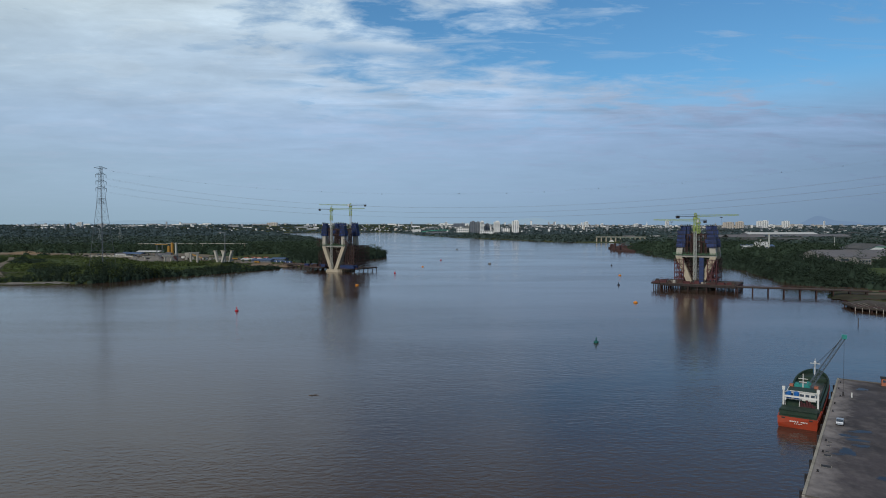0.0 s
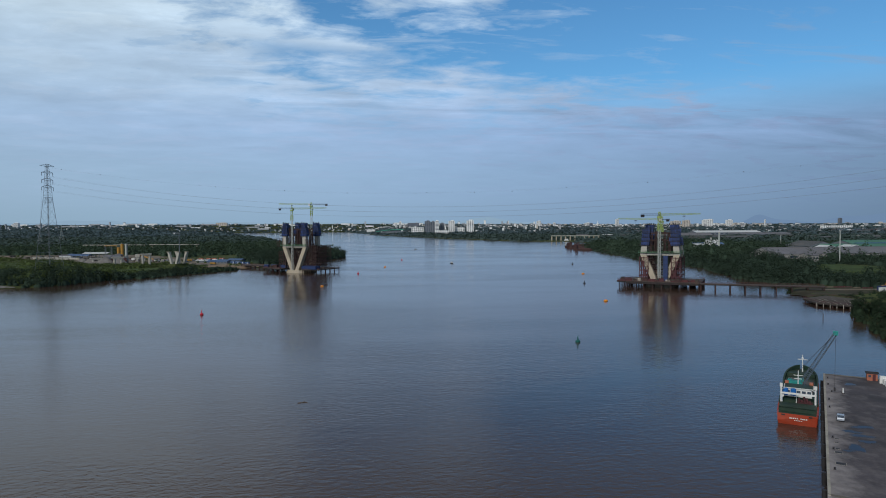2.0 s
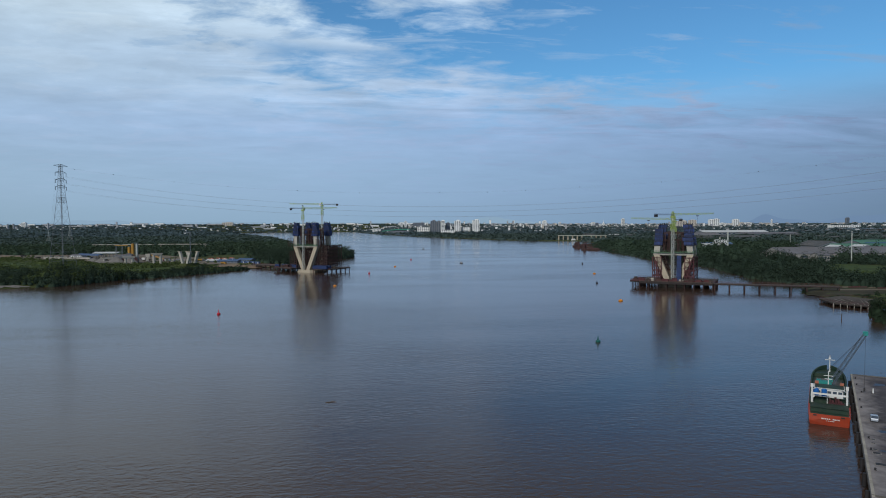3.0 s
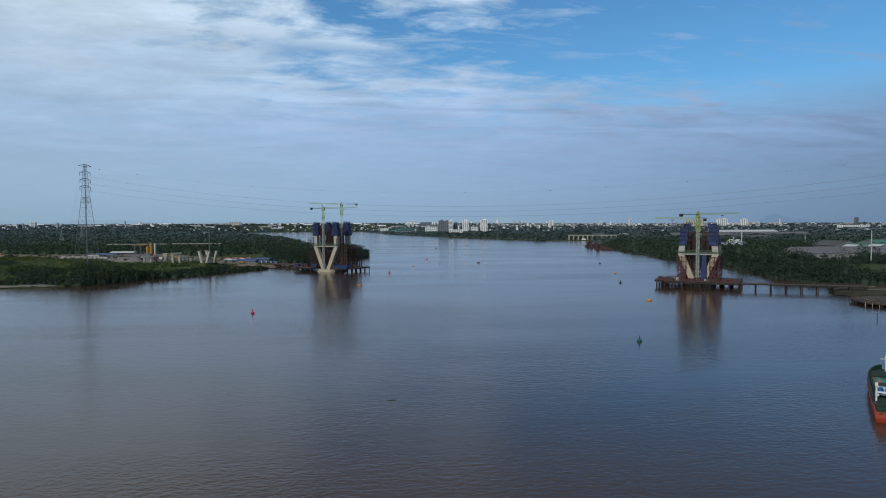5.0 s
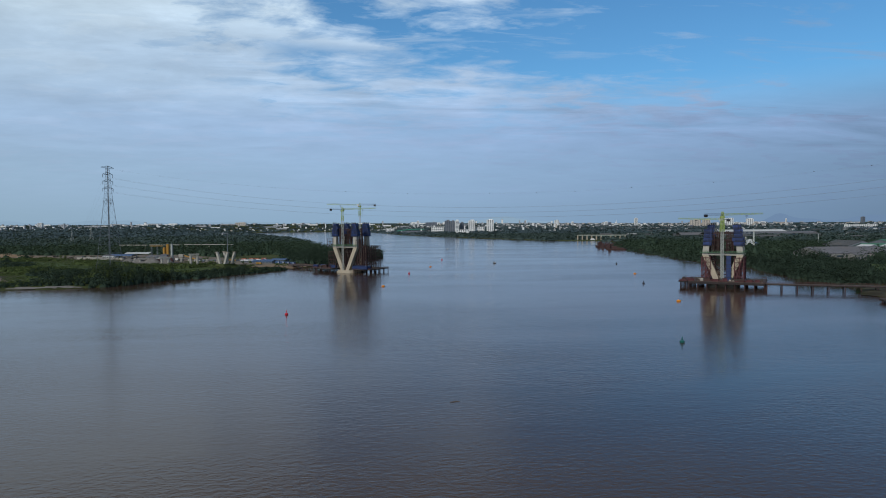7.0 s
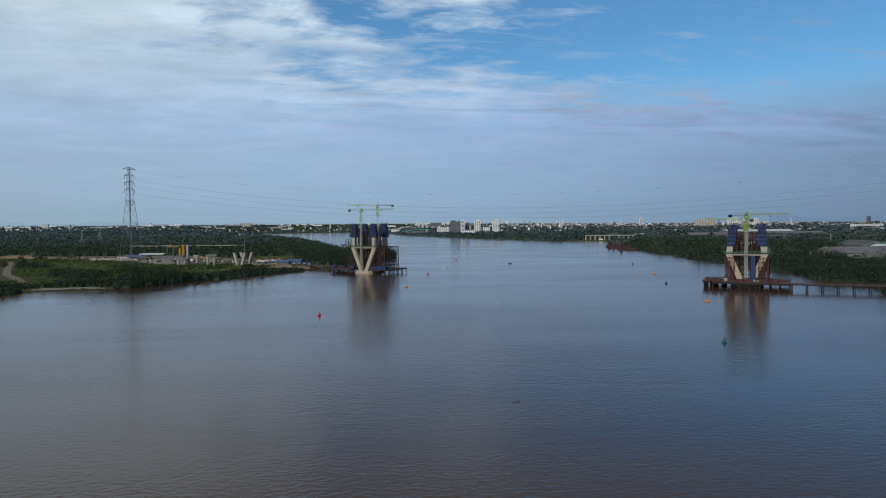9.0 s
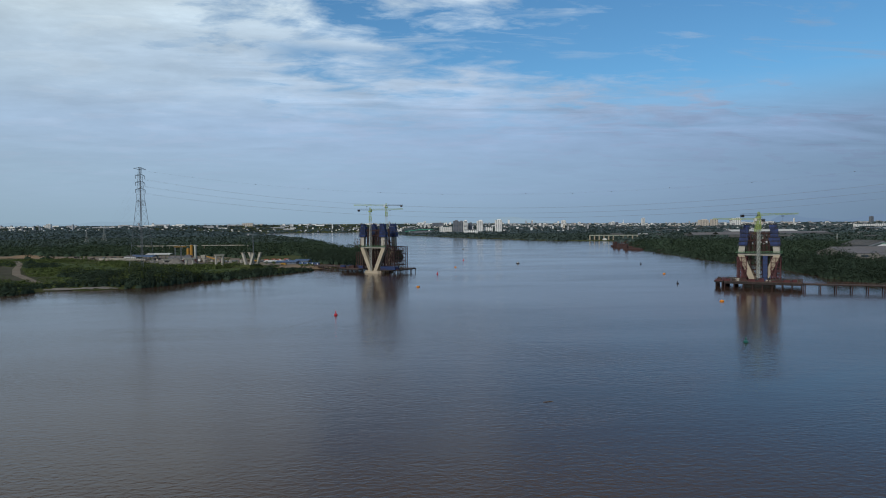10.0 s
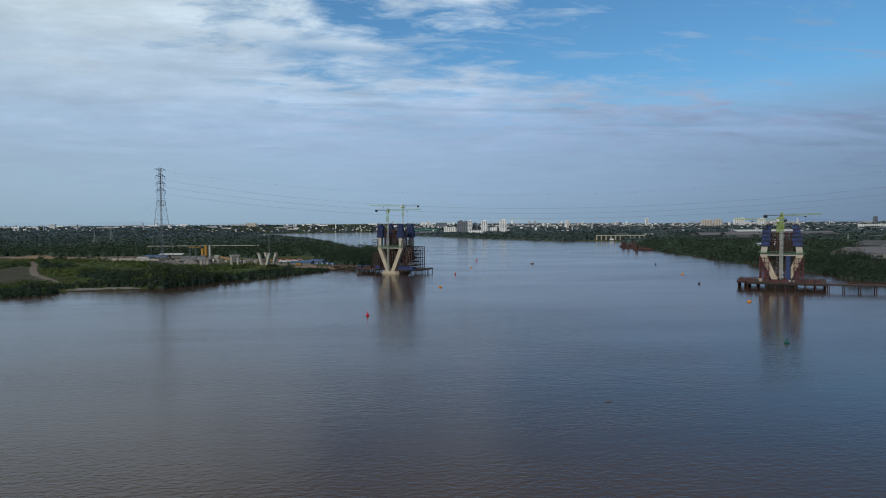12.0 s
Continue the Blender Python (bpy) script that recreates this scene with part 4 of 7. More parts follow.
    for y in (1.05, 2.7):
        part("water_drum", Mesh().tube((8.1, y, 4.75), (8.1, y, 6.35), 0.62, 0.6, 14).tube((8.1, y, 6.35), (8.1, y, 6.5), 0.5, 0.4, 14), BARREL, ship, "blue plastic drum")
    part("drum_rack", Mesh().box((8.1, 1.8, 4.75), (1.5, 3.6, 0.16)).beam((8.1, 0.4, 2.9), (8.1, 0.4, 4.8), 0.14).beam((8.1, 3.3, 2.9), (8.1, 3.3, 4.8), 0.14), WHITE, ship)
    wm = Mesh()
    for i in range(5):
        wm.tube((6.6 + 0.3 * (i % 2), -2.7 + i * 0.55, 2.4), (6.6 + 0.3 * (i % 2), -2.3 + i * 0.55, 4.3 + 0.4 * (i % 3)), 0.28, 0.24, 8)
    wm.box((7.0, -1.4, 2.9), (1.2, 3.2, 0.9))
    part("winch", wm, RUST, ship, "rust-red winch gear")
    part("life_raft", Mesh().tube((7.2, 3.35, 5.0), (6.4, 3.35, 5.0), 0.42, 0.42, 12), WHITE, ship, "white life raft canister")
    m1 = Mesh().tube((13.4, 0.2, 3), (13.4, 0.2, 9.8), 0.16, 0.08, 8).beam((13.4, -0.8, 8.6), (13.4, 1.2, 8.6), 0.12).beam((13.4, -0.6, 7.8), (13.4, 1.0, 7.8), 0.3, 0.1)
    part("mast", m1, WHITE, ship, "white mast with crosstrees")
    m2 = Mesh().tube((39.5, -0.3, 3.4), (39.5, -0.3, 9.0), 0.18, 0.08, 8).beam((39.5, -1.5, 7.7), (39.5, 0.9, 7.7), 0.14).tube((39.5, -0.3, 8.0), (39.5, -0.3, 8.4), 0.35, 0.12, 8)
    part("foremast", m2, WHITE, ship, "white foremast")
    nm = Mesh()
    for i, w_ in enumerate((0.42, 0.34, 0.4, 0.3, 0.42, 0.0, 0.36, 0.4, 0.3, 0.38)):
        if w_:
            nm.box((-0.03, 1.6 - i * 0.36 - 0.2, 1.45), (0.05, w_ * 0.62, 0.26))
    for i in range(5):
        nm.box((-0.03, 0.7 - i * 0.34 - 0.2, 1.05), (0.05, 0.2, 0.16))
    part("name_bars", nm, WHITE, ship, "unreadable white lettering as bars")
    for y in (-2.6, 2.8):
        part("fairlead", Mesh().box((-0.04, y, 2.05), (0.1, 0.7, 0.3)), DARK, ship)

    crane = thing("crawler_crane", "teal crawler crane with lattice boom in the ship's hold", "crane", ms @ Matrix.Translation((22.0, 0.5, 3.5)))
    part("track", Mesh().box((0, -1.5, 0), (3.8, 0.7, 0.9)), DARK, crane)
    part("track", Mesh().box((0, 1.5, 0), (3.8, 0.7, 0.9)), DARK, crane)
    part("body", Mesh().box((0, 0.6, 0.9), (2.2, 3.4, 1.0)).box((0.2, -0.9, 1.9), (1.2, 0.9, 0.7)).box((0, 1.7, 1.9), (1.8, 0.8, 0.3)), TEAL, crane, "teal machinery house")
    tip = Vector((1.4, -8.1, 14.4))
    part("boom", Mesh().lattice((0, -1.0, 1.5), tip, 1.0, 0.7, 14, 0.11, 0.055), STEELB, crane, "blue-grey lattice boom")
    part("boom_head", Mesh().box((tip.x, tip.y, tip.z - 0.4), (0.9, 1.1, 1.0)), TEAL, crane, "teal boom head")
    part("pendant", Mesh().beam((0, 1.9, 2.2), tip, 0.05).beam((0, 1.4, 2.2), tip, 0.05), DARK, crane)
    part("hoist_line", Mesh().beam(tip, (tip.x, tip.y, 0.6), 0.06).box((tip.x, tip.y, 0.0), (0.4, 0.4, 0.9)), DARK, crane)


build_ship()


# ---------------------------------------------------------------- on the wharf
def on_wharf(x, y, turn=0.0):
    return M_D @ Matrix.Translation((x, y, DZ)) @ Matrix.Rotation(radians(turn), 4, "Z")


SILVER = mat("silver_car_paint", (0.42, 0.46, 0.52), 0.35, 0.3, 0.05, 0.5, 3, 0.0)
car = thing("car", "silver-white pickup car parked near the quay edge", "car", on_wharf(46.2, -2.9, -1) @ Matrix.Scale(0.8, 4))
part("body", Mesh().slab([(-2.2, 0.35), (2.2, 0.35), (2.25, 0.85), (1.2, 1.0), (0.55, 1.5), (-1.3, 1.5), (-2.1, 1.05), (-2.25, 0.8)], -0.82, 0.82), SILVER, car, "silver-white body")
part("windscreen", Mesh().slab([(1.22, 1.0), (0.62, 1.48), (0.60, 1.52), (1.28, 1.03)], -0.75, 0.75), GLASS, car)
part("rear_window", Mesh().slab([(-1.32, 1.52), (-2.12, 1.07), (-2.16, 1.1), (-1.34, 1.55)], -0.75, 0.75), GLASS, car)
for s in (-1, 1):
    part("side_window", Mesh().box((-0.3, s * 0.875, 1.05), (1.6, 0.03, 0.36)), GLASS, car)
    for x in (-1.4, 1.4):
        wh = part("wheel", Mesh().tube((x, s * 0.72, 0.34), (x, s * 0.92, 0.34), 0.34, 0.34, 14), DARK, car)
        part("rim", Mesh().tube((x, s * 0.9, 0.34), (x, s * 0.935, 0.34), 0.19, 0.17, 10), GALV, wh)
    part("headlight", Mesh().box((2.23, s * 0.6, 0.72), (0.08, 0.35, 0.15)), WHITE, car)

hut = thing("hut", "small orange hut with dark roof at the wharf's end", "hut", on_wharf(91.3, -11.2, 4))
part("wall", Mesh().box((0, 0, 0), (1.9, 2.4, 1.9)), ORANGE, hut, "orange painted walls")
part("roof", Mesh().slab([(-1.2, 1.9), (1.2, 1.9), (1.2, 2.0), (0, 2.3), (-1.2, 2.0)], -1.45, 1.45), DARK, hut, "dark sheet roof")
part("door", Mesh().box((-0.97, -0.4, 0), (0.06, 0.7, 1.7)), RUST, hut)
part("window", Mesh().box((-0.97, 0.6, 0.9), (0.06, 0.6, 0.6)), GLASS, hut)

tank = thing("white_tank", "stack of white plastic tanks beside the hut", "tank", on_wharf(87.3, -14.0, 6))
part("tank", Mesh().box((0, 0, 0), (1.5, 1.2, 1.3), 0, 0.95), WHITE, tank)
part("tank", Mesh().box((-1.9, -0.1, 0), (1.3, 1.1, 1.2), 0, 0.95), WHITE, tank)
part("tank", Mesh().box((1.2, 0.4, 0), (1.0, 1.6, 1.9), 0, 0.95), WHITE, tank)
part("pipe", Mesh().tube((1.0, -0.6, 0.3), (2.6, -2.0, 1.4), 0.1), DARK, tank)

for i, (x, y) in enumerate(((72.0, -1.7), (80.2, -1.0), (88.0, -1.0), (63.5, -1.0), (56, -1.0), (24.5, -1.2), (32, -1.2), (13, -1.2))):
    bl = thing("bollard", "dark iron mooring bollard on the quay edge", "bollard", on_wharf(x, y), "bollards along the quay")
    part("post", Mesh().tube((0, 0, 0), (0, 0, 0.3), 0.14, 0.12, 10).tube((0, 0, 0.27), (0, 0, 0.4), 0.2, 0.16, 10), DARK, bl)
    part("base_plate", Mesh().box((0, 0, 0), (0.42, 0.42, 0.04)), DARK, bl)
wb = thing("marker_post", "white marker post standing on the wharf", "post", on_wharf(71.8, -4.1))
part("post", Mesh().tube((0, 0, 0), (0, 0, 1.3), 0.2, 0.13, 8), WHITE, wb)
part("base", Mesh().box((0, 0, 0), (0.7, 0.7, 0.15)), DARK, wb)


def puddle(x, y, rx, ry, turn, seed):
    r = random.Random(seed)
    n = 40
    ph = [r.uniform(0, 6.28) for _ in range(6)]
    pts = []
    for i in range(n):
        a = i * 2 * math.pi / n
        k = 1 + 0.22 * math.sin(2 * a + ph[0]) + 0.16 * math.sin(3 * a + ph[1]) + 0.12 * math.sin(5 * a + ph[2]) + 0.07 * math.sin(9 * a + ph[3])
        px, py = rx * k * math.cos(a), ry * k * math.sin(a)
        c, s = math.cos(radians(turn)), math.sin(radians(turn))
        pts.append((x + px * c - py * s, y + px * s + py * c))
    ob = part("puddle", Mesh().prism(pts, DZ + 0.002, DZ + 0.012), WET)
    ob.matrix_world = M_D
    tagged(ob, "shallow dark puddle on the concrete", "puddle", "puddles on the wharf")


for i, p in enumerate(((42.5, -6.8, 0.9, 2.0, 20), (38.0, -4.6, 0.8, 1.7, 10), (35.8, -6.2, 0.7, 2.2, 15), (32.3, -7.0, 0.9, 1.3, 0), (27.2, -5.0, 1.9, 1.4, 40), (24.8, -3.6, 0.5, 1.0, 5),
                       (15.6, -11.2, 0.7, 2.1, 8), (11.2, -14.2, 0.4, 0.8, 0), (27.5, -15.6, 0.6, 1.1, 0), (25.2, -16.6, 0.8, 1.3, 0), (14.0, -14.2, 0.3, 0.8, 0), (83, -6, 1.0, 1.6, 20))):
    puddle(*p, 30 + i)
for i, (x, y, a) in enumerate(((31.5, -1.9, 0.5), (29.0, -1.8, 0.5), (25.0, -1.9, 0.55), (22.8, -2.0, 0.9), (16.5, -2.2, 1.2), (58, -14.2, 1.0))):
    hc = thing("access_cover", "dark access cover let into the wharf deck", "cover", on_wharf(x, y), "covers in the wharf deck")
    part("frame", Mesh().box((0, 0, 0.002), (a + 0.15, a * 1.3 + 0.15, 0.02)), KERB, hc)
    part("lid", Mesh().box((0, 0, 0.022), (a, a * 1.3, 0.025)), DARK, hc)


# ---------------------------------------------------------------- buoys, boats and drift
def buoy(x, y, paint, label, tall=3.4, wide=1.25, cage=True):
    tall, wide = tall * 0.54, wide * 0.66
    b = thing("buoy", label, "buoy", Matrix.Translation((x, y, 0)) @ Matrix.Rotation(radians(rng.uniform(-4, 4)), 4, "X"), "buoys on the river")
    part("float", Mesh().tube((0, 0, -0.5), (0, 0, 0.55), wide * 0.95, wide * 1.1, 16).tube((0, 0, 0.55), (0, 0, 0.85), wide, wide * 0.6, 16), paint, b)
    if cage:
        tw = Mesh()
        for i in range(4):
            a = i * math.pi / 2 + 0.4
            tw.beam((wide * 0.45 * math.cos(a), wide * 0.45 * math.sin(a), 0.8), (0.14 * math.cos(a), 0.14 * math.sin(a), tall - 0.6), 0.09)
        tw.tube((0, 0, 0.8), (0, 0, tall - 0.7), 0.12, 0.1, 8)
        part("tower", tw, paint, b)
        part("top_mark", Mesh().tube((0, 0, tall - 0.7), (0, 0, tall), 0.24, 0.2, 10).tube((0, 0, tall), (0, 0, tall + 0.3), 0.1, 0.08, 6), paint, b)
    else:
        part("dome", Mesh().tube((0, 0, 0.8), (0, 0, tall * 0.62), wide * 0.75, wide * 0.3, 14).tube((0, 0, tall * 0.6), (0, 0, tall), 0.1, 0.07, 6), paint, b)
    return b


buoy(-109.4, 343.5, REDB, "red lateral buoy with cage and top mark", 4.0, 1.3)
buoy(59.2, 248.3, GREENB, "dark green lateral buoy with cage and top mark", 3.9, 1.35)
buoy(113.0, 376.3, YELB, "low yellow-orange mooring buoy", 2.4, 1.75, False)
buoy(134.0, 488.8, BLACKB, "dark blue-black buoy with cage", 3.8, 1.3)
buoy(-44.4, 614.1, REDB, "red lateral buoy with cage and top mark", 4.2, 1.3)
buoy(-64.4, 490.5, YELB, "low yellow-orange mooring buoy", 2.2, 1.8, False)
buoy(160.5, 581.0, YELB, "low yellow-orange mooring buoy", 2.2, 1.8, False)
buoy(-20.6, 707.0, YELB, "low round orange mooring buoy", 2.0, 1.7, False)
buoy(-0.6, 841.0, REDB, "red lateral buoy with cage and top mark", 3.6, 1.5)
buoy(190.5, 723.0, BLACKB, "dark blue-black buoy with cage", 4.0, 1.4)

def trail(x, y, dx, dy, length, spread):
    """Low wavelets of the current that trail from a moored buoy."""
    d, m = Vector((dx, dy)).normalized(), Mesh()
    nn, r = Vector((-d.y, d.x)), random.Random(3)
    for i in range(int(length / 1.1)):
        a = 1.2 + i * 1.1
        w, k = 0.3 + spread * a, r.uniform(-0.4, 0.4)
        c = Vector((x, y)) + d * a + nn * (w * k + 0.8 * math.sin(a * 0.14))
        h = 0.07 * (1 - 0.7 * a / length)
        e = d * 0.35 + nn * w * 0.5
        g = d * 0.35 - nn * w * 0.5
        m.add([(c.x - e.x, c.y - e.y, -0.05), (c.x + g.x, c.y + g.y, -0.05), (c.x + e.x, c.y + e.y, -0.05), (c.x - g.x, c.y - g.y, -0.05), (c.x, c.y, h)], [(0, 1, 4), (1, 2, 4), (2, 3, 4), (3, 0, 4), (3, 2, 1, 0)])
    tagged(part("wake", m, WATER), "line of small wavelets trailing from a moored buoy", "wake", "", "stuff")


trail(-109.4, 343.5, -0.42, -0.91, 52, 0.055)

bt = thing("motor_boat", "small dark motor boat with a white cabin", "boat", Matrix.Translation((57.0, 760.0, 0)) @ Matrix.Rotation(radians(-70), 4, "Z"))
part("hull", loft([[(x, -b, 0.75), (x, -b * 0.7, -0.2), (x, b * 0.7, -0.2), (x, b, 0.75)] for x, b in ((-3, 1.0), (-1, 1.15), (1, 1.1), (2.4, 0.7), (3.4, 0.12))]), BLACKB, bt)
part("cabin", Mesh().box((-0.4, 0, 0.7), (2.2, 1.5, 0.9), 0, 0.85), WHITE, bt)
part("canopy", Mesh().box((-0.4, 0, 1.62), (2.6, 1.7, 0.08)), BLACKB, bt)
bt2 = copy_thing(bt, Matrix.Translation((30.0, 1205.0, 0)) @ Matrix.Rotation(radians(60), 4, "Z"))

lg = thing("drift_log", "dark waterlogged branch drifting on the river", "log", Matrix.Translation((-35, 172, 0)) @ Matrix.Rotation(radians(12), 4, "Z"))
part("stem", Mesh().tube((-1.2, 0, -0.02), (0.6, 0.1, 0.08), 0.13, 0.1, 8).tube((0.6, 0.1, 0.08), (1.5, -0.1, 0.0), 0.1, 0.05, 8), BARK, lg)
part("twig", Mesh().tube((0.2, 0.05, 0.05), (0.9, 0.7, 0.25), 0.05, 0.02, 6).tube((-0.5, 0, 0.05), (-0.2, -0.6, 0.2), 0.05, 0.02, 6), BARK, lg)
st = thing("mooring_stake", "old timber stake standing in the water", "stake", Matrix.Translation((190.9, 295.2, 0)))
part("stem", Mesh().tube((0, 0, -3), (0.1, 0, 2.2), 0.22, 0.17, 8), TIMBER, st)
part("cap", Mesh().tube((0.1, 0, 2.2), (0.1, 0, 2.5), 0.26, 0.2, 8), DARK, st)


# ---------------------------------------------------------------- power line
def pylon(x, y, height, base_w, label, yaw, stout=1.0, steel=None):
    steel = steel or GALV
    """A lattice transmission tower with four levels of cross-arms."""
    z0 = max(float(land(x, y)), 0.3) - 0.3
    p = thing("transmission_tower", label, "power pylon", Matrix.Translation((x, y, z0)) @ Matrix.Rotation(yaw, 4, "Z"), "transmission towers")
    k = height / 96.0
    waist, waist_w, top_w = 67 * k, 4.8 * k, 1.6 * k
    legs = Mesh().lattice((0, 0, 0), (0, 0, waist), base_w, waist_w, 9, (0.17 * k + 0.04) * stout, (0.065 * k + 0.03) * stout)
    part("body", legs, steel, p, "tapering galvanised lattice body")
    part("top", Mesh().lattice((0, 0, waist), (0, 0, height), waist_w, top_w, 10, (0.10 * k + 0.05) * stout, (0.035 * k + 0.03) * stout), steel, p)
    if height > 80:
        part("ladder_shaft", Mesh().lattice((0, 0, 0), (0, 0, height - 1), 0.9, 0.7, 40, 0.08, 0.04), steel, p, "ladder shaft up the middle")
        part("diaphragm", Mesh().lattice((-waist_w * 0.55, 0, waist - 1), (waist_w * 0.55, 0, waist - 1), waist_w * 0.9, waist_w * 0.9, 2, 0.2, 0.12), steel, p)
    for h, w_ in ((height - 2 * k, 7.4 * k), (height - 7.5 * k, 5.6 * k), (height - 13.5 * k, 5.6 * k), (height - 19.5 * k, 5.8 * k)):
        for s in (-1, 1):
            arm = Mesh()
            for q in (-0.8 * k, 0.8 * k):
                arm.beam((0, q, h), (s * w_, 0, h + 0.5 * k), 0.17 * k + 0.04)
                arm.beam((0, q, h + 2.0 * k), (s * w_, 0, h + 0.5 * k), 0.13 * k + 0.04)
            if h < height - 3 * k:
                arm.beam((s * w_, 0, h + 0.5 * k), (s * w_, 0, h - 2.4 * k), 0.28 * k)
            part("cross_arm", arm, steel, p)
    return z0


def cable(a, b, low, r, label, n=48, at_low=0.5):
    """A hanging line from a to b, through height low at the fraction at_low of its way."""
    lin = a[2] + (b[2] - a[2]) * at_low
    bow = (lin - low) / (at_low * (1 - at_low))
    pts = []
    for i in range(n + 1):
        t = i / n
        pts.append((a[0] + (b[0] - a[0]) * t, a[1] + (b[1] - a[1]) * t, a[2] + (b[2] - a[2]) * t - bow * t * (1 - t)))
    m, k = Mesh(), 5
    d = Vector((b[0] - a[0], b[1] - a[1], 0)).normalized()
    ring = [(-d.y * r * math.cos(i * 2 * math.pi / k), d.x * r * math.cos(i * 2 * math.pi / k), r * math.sin(i * 2 * math.pi / k)) for i in range(k)]
    m.add([(p[0] + o[0], p[1] + o[1], p[2] + o[2]) for p in pts for o in ring],
          [(j * k + i, (j + 1) * k + i, (j + 1) * k + (i + 1) % k, j * k + (i + 1) % k) for j in range(n) for i in range(k)] + [tuple(range(k)), tuple(range(n * k + k - 1, n * k - 1, -1))])
    return tagged(part("power_cable", m, WIRE), label, "cable", "cables over the river")


WIRE = mat("aluminium_wire", (0.22, 0.25, 0.29), 0.6, 0.2, 0.1, 0.1, 1, 0)
PA, PB = (-299.3, 571.8), (350.0, 359.5)
za = pylon(*PA, 96.3, 16.3, "tall galvanised lattice transmission tower on the bank", math.atan2(PB[1] - PA[1], PB[0] - PA[0]) + math.pi / 2)
zb = pylon(*PB, 98.0, 21.0, "tall galvanised lattice transmission tower on the wharf's bank", math.atan2(PB[1] - PA[1], PB[0] - PA[0]) + math.pi / 2)
pylon(-848.0, 1610.0, 36.0, 11.0, "small lattice transmission tower in the woods", 0.9, 2.2, MAST)
pylon(-929.0, 1877.0, 48.0, 12.0, "small lattice transmission tower in the woods", 0.9, 2.2, MAST)
d_ = Vector((PB[0] - PA[0], PB[1] - PA[1])).normalized()
nrm_ = Vector((-d_.y, d_.x))
for h_, lo_ in ((88.5, 56.7), (82.5, 53.0), (76.5, 49.5)):
    for s_ in (-1, 1):
        o_ = nrm_ * 5.4 * s_
        cable((PA[0] + o_.x, PA[1] + o_.y, za + h_ - 2), (PB[0] + o_.x, PB[1] + o_.y, zb + h_ - 2), lo_ + 1.5, 0.034, "thin sagging conductor spanning the river", at_low=0.5)
for s_ in (-1, 1):
    o_ = nrm_ * 6.0 * s_
    cable((PA[0] + o_.x, PA[1] + o_.y, za + 94), (PB[0] + o_.x, PB[1] + o_.y, zb + 95.6), 68.2, 0.012, "thin earth wire spanning the river", at_low=0.5)
    for h_ in (87.0, 79.0, 71.0):
        cable((PA[0] + o_.x, PA[1] + o_.y, za + h_ - 2), (-848 + 2 * s_, 1610, 20 + (h_ - 71) * 0.35), 28 + (h_ - 71) * 0.5, 0.022, "thin conductor running inland", 30)


# warning balls on the two earth wires
for s_, row in ((-1, (20, 114, 220, 330, 427, 537, 640)), (1, (47, 154, 265, 362, 389, 480, 573))):
    for m_ in row:
        u_ = m_ / math.dist(PA, PB)
        a_, b_ = za + 94, zb + 95.6
        z_ = a_ + (b_ - a_) * u_ - ((a_ + b_) / 2 - 68.2) * 4 * u_ * (1 - u_)
        o_ = nrm_ * 6.0 * s_
        wb_ = thing("warning_ball", "blue-grey aerial warning ball on the earth wire", "warning ball", Matrix.Translation((PA[0] + d_.x * m_ + o_.x, PA[1] + d_.y * m_ + o_.y, z_)), "warning balls on the wires")
        prof_ = [(0.27 * math.sin(math.pi * j / 8), -0.27 * math.cos(math.pi * j / 8)) for j in range(1, 8)]
        part("shell", loft([[(r_ * math.cos(i * math.pi / 6), r_ * math.sin(i * math.pi / 6), h_) for i in range(12)] for r_, h_ in prof_]), STEELB, wb_, smooth=True)
        part("clamp", Mesh().beam((-d_.x * 0.5, -d_.y * 0.5, 0), (d_.x * 0.5, d_.y * 0.5, 0), 0.08), GALV, wb_)


# ---------------------------------------------------------------- building site on the wooded bank
def gz(x, y):
    return max(float(land(x, y)), 0.3)


def stand(x, y, turn=0.0, lift=0.0):
    return Matrix.Translation((x, y, gz(x, y) + lift)) @ Matrix.Rotation(turn, 4, "Z")


AX = math.atan2(UY, UX)
SITE = [(-900, 1090), (-760, 1035), (-590, 962), (-480, 890), (-345, 815), (-268, 768), (-190, 735), (-165, 742), (-200, 830), (-260, 880), (-380, 1000), (-450, 1045), (-600, 1040), (-760, 1085), (-900, 1125)]
patch("site_yard", SITE, SAND, "pale sandy yard of the building site", 0.15, 6)
patch("earth_heap_ground", [(-700, 1005), (-610, 965), (-560, 950), (-560, 990), (-620, 1020), (-700, 1045)], EARTH, "bare orange earth at the edge of the yard", 0.5, 6)
road("dirt_path", [(-600, 905), (-545, 820), (-500, 735), (-450, 650), (-405, 590), (-375, 550)], 7, SAND, "pale dirt path through the grass")
road("forest_road", [(-1000, 1370), (-680, 1482), (-590, 1525), (-450, 1567), (-330, 1560)], 12, SAND, "pale earth road through the woods", 2.0)
road("forest_road", [(-1300, 2100), (-1020, 2500), (-960, 2900)], 16, SAND, "pale clearing through the woods", 2.0)
MUDFLAT = [(-539, 738), (-399, 510), (-393, 532), (-397, 563), (-379, 555), (-404, 598), (-449, 658), (-523, 772), (-554, 798)]
patch("mud_flat", MUDFLAT, MUD, "dull grey-brown tidal mud flat", 0.15, 6)
patch("mud_bank", [(-347, 488), (-343, 497), (-303, 502), (-290, 507), (-300, 507), (-340, 501)], GRAVEL, "pale strip of mud at the water's edge", 0.3, 2.5, 0.5)
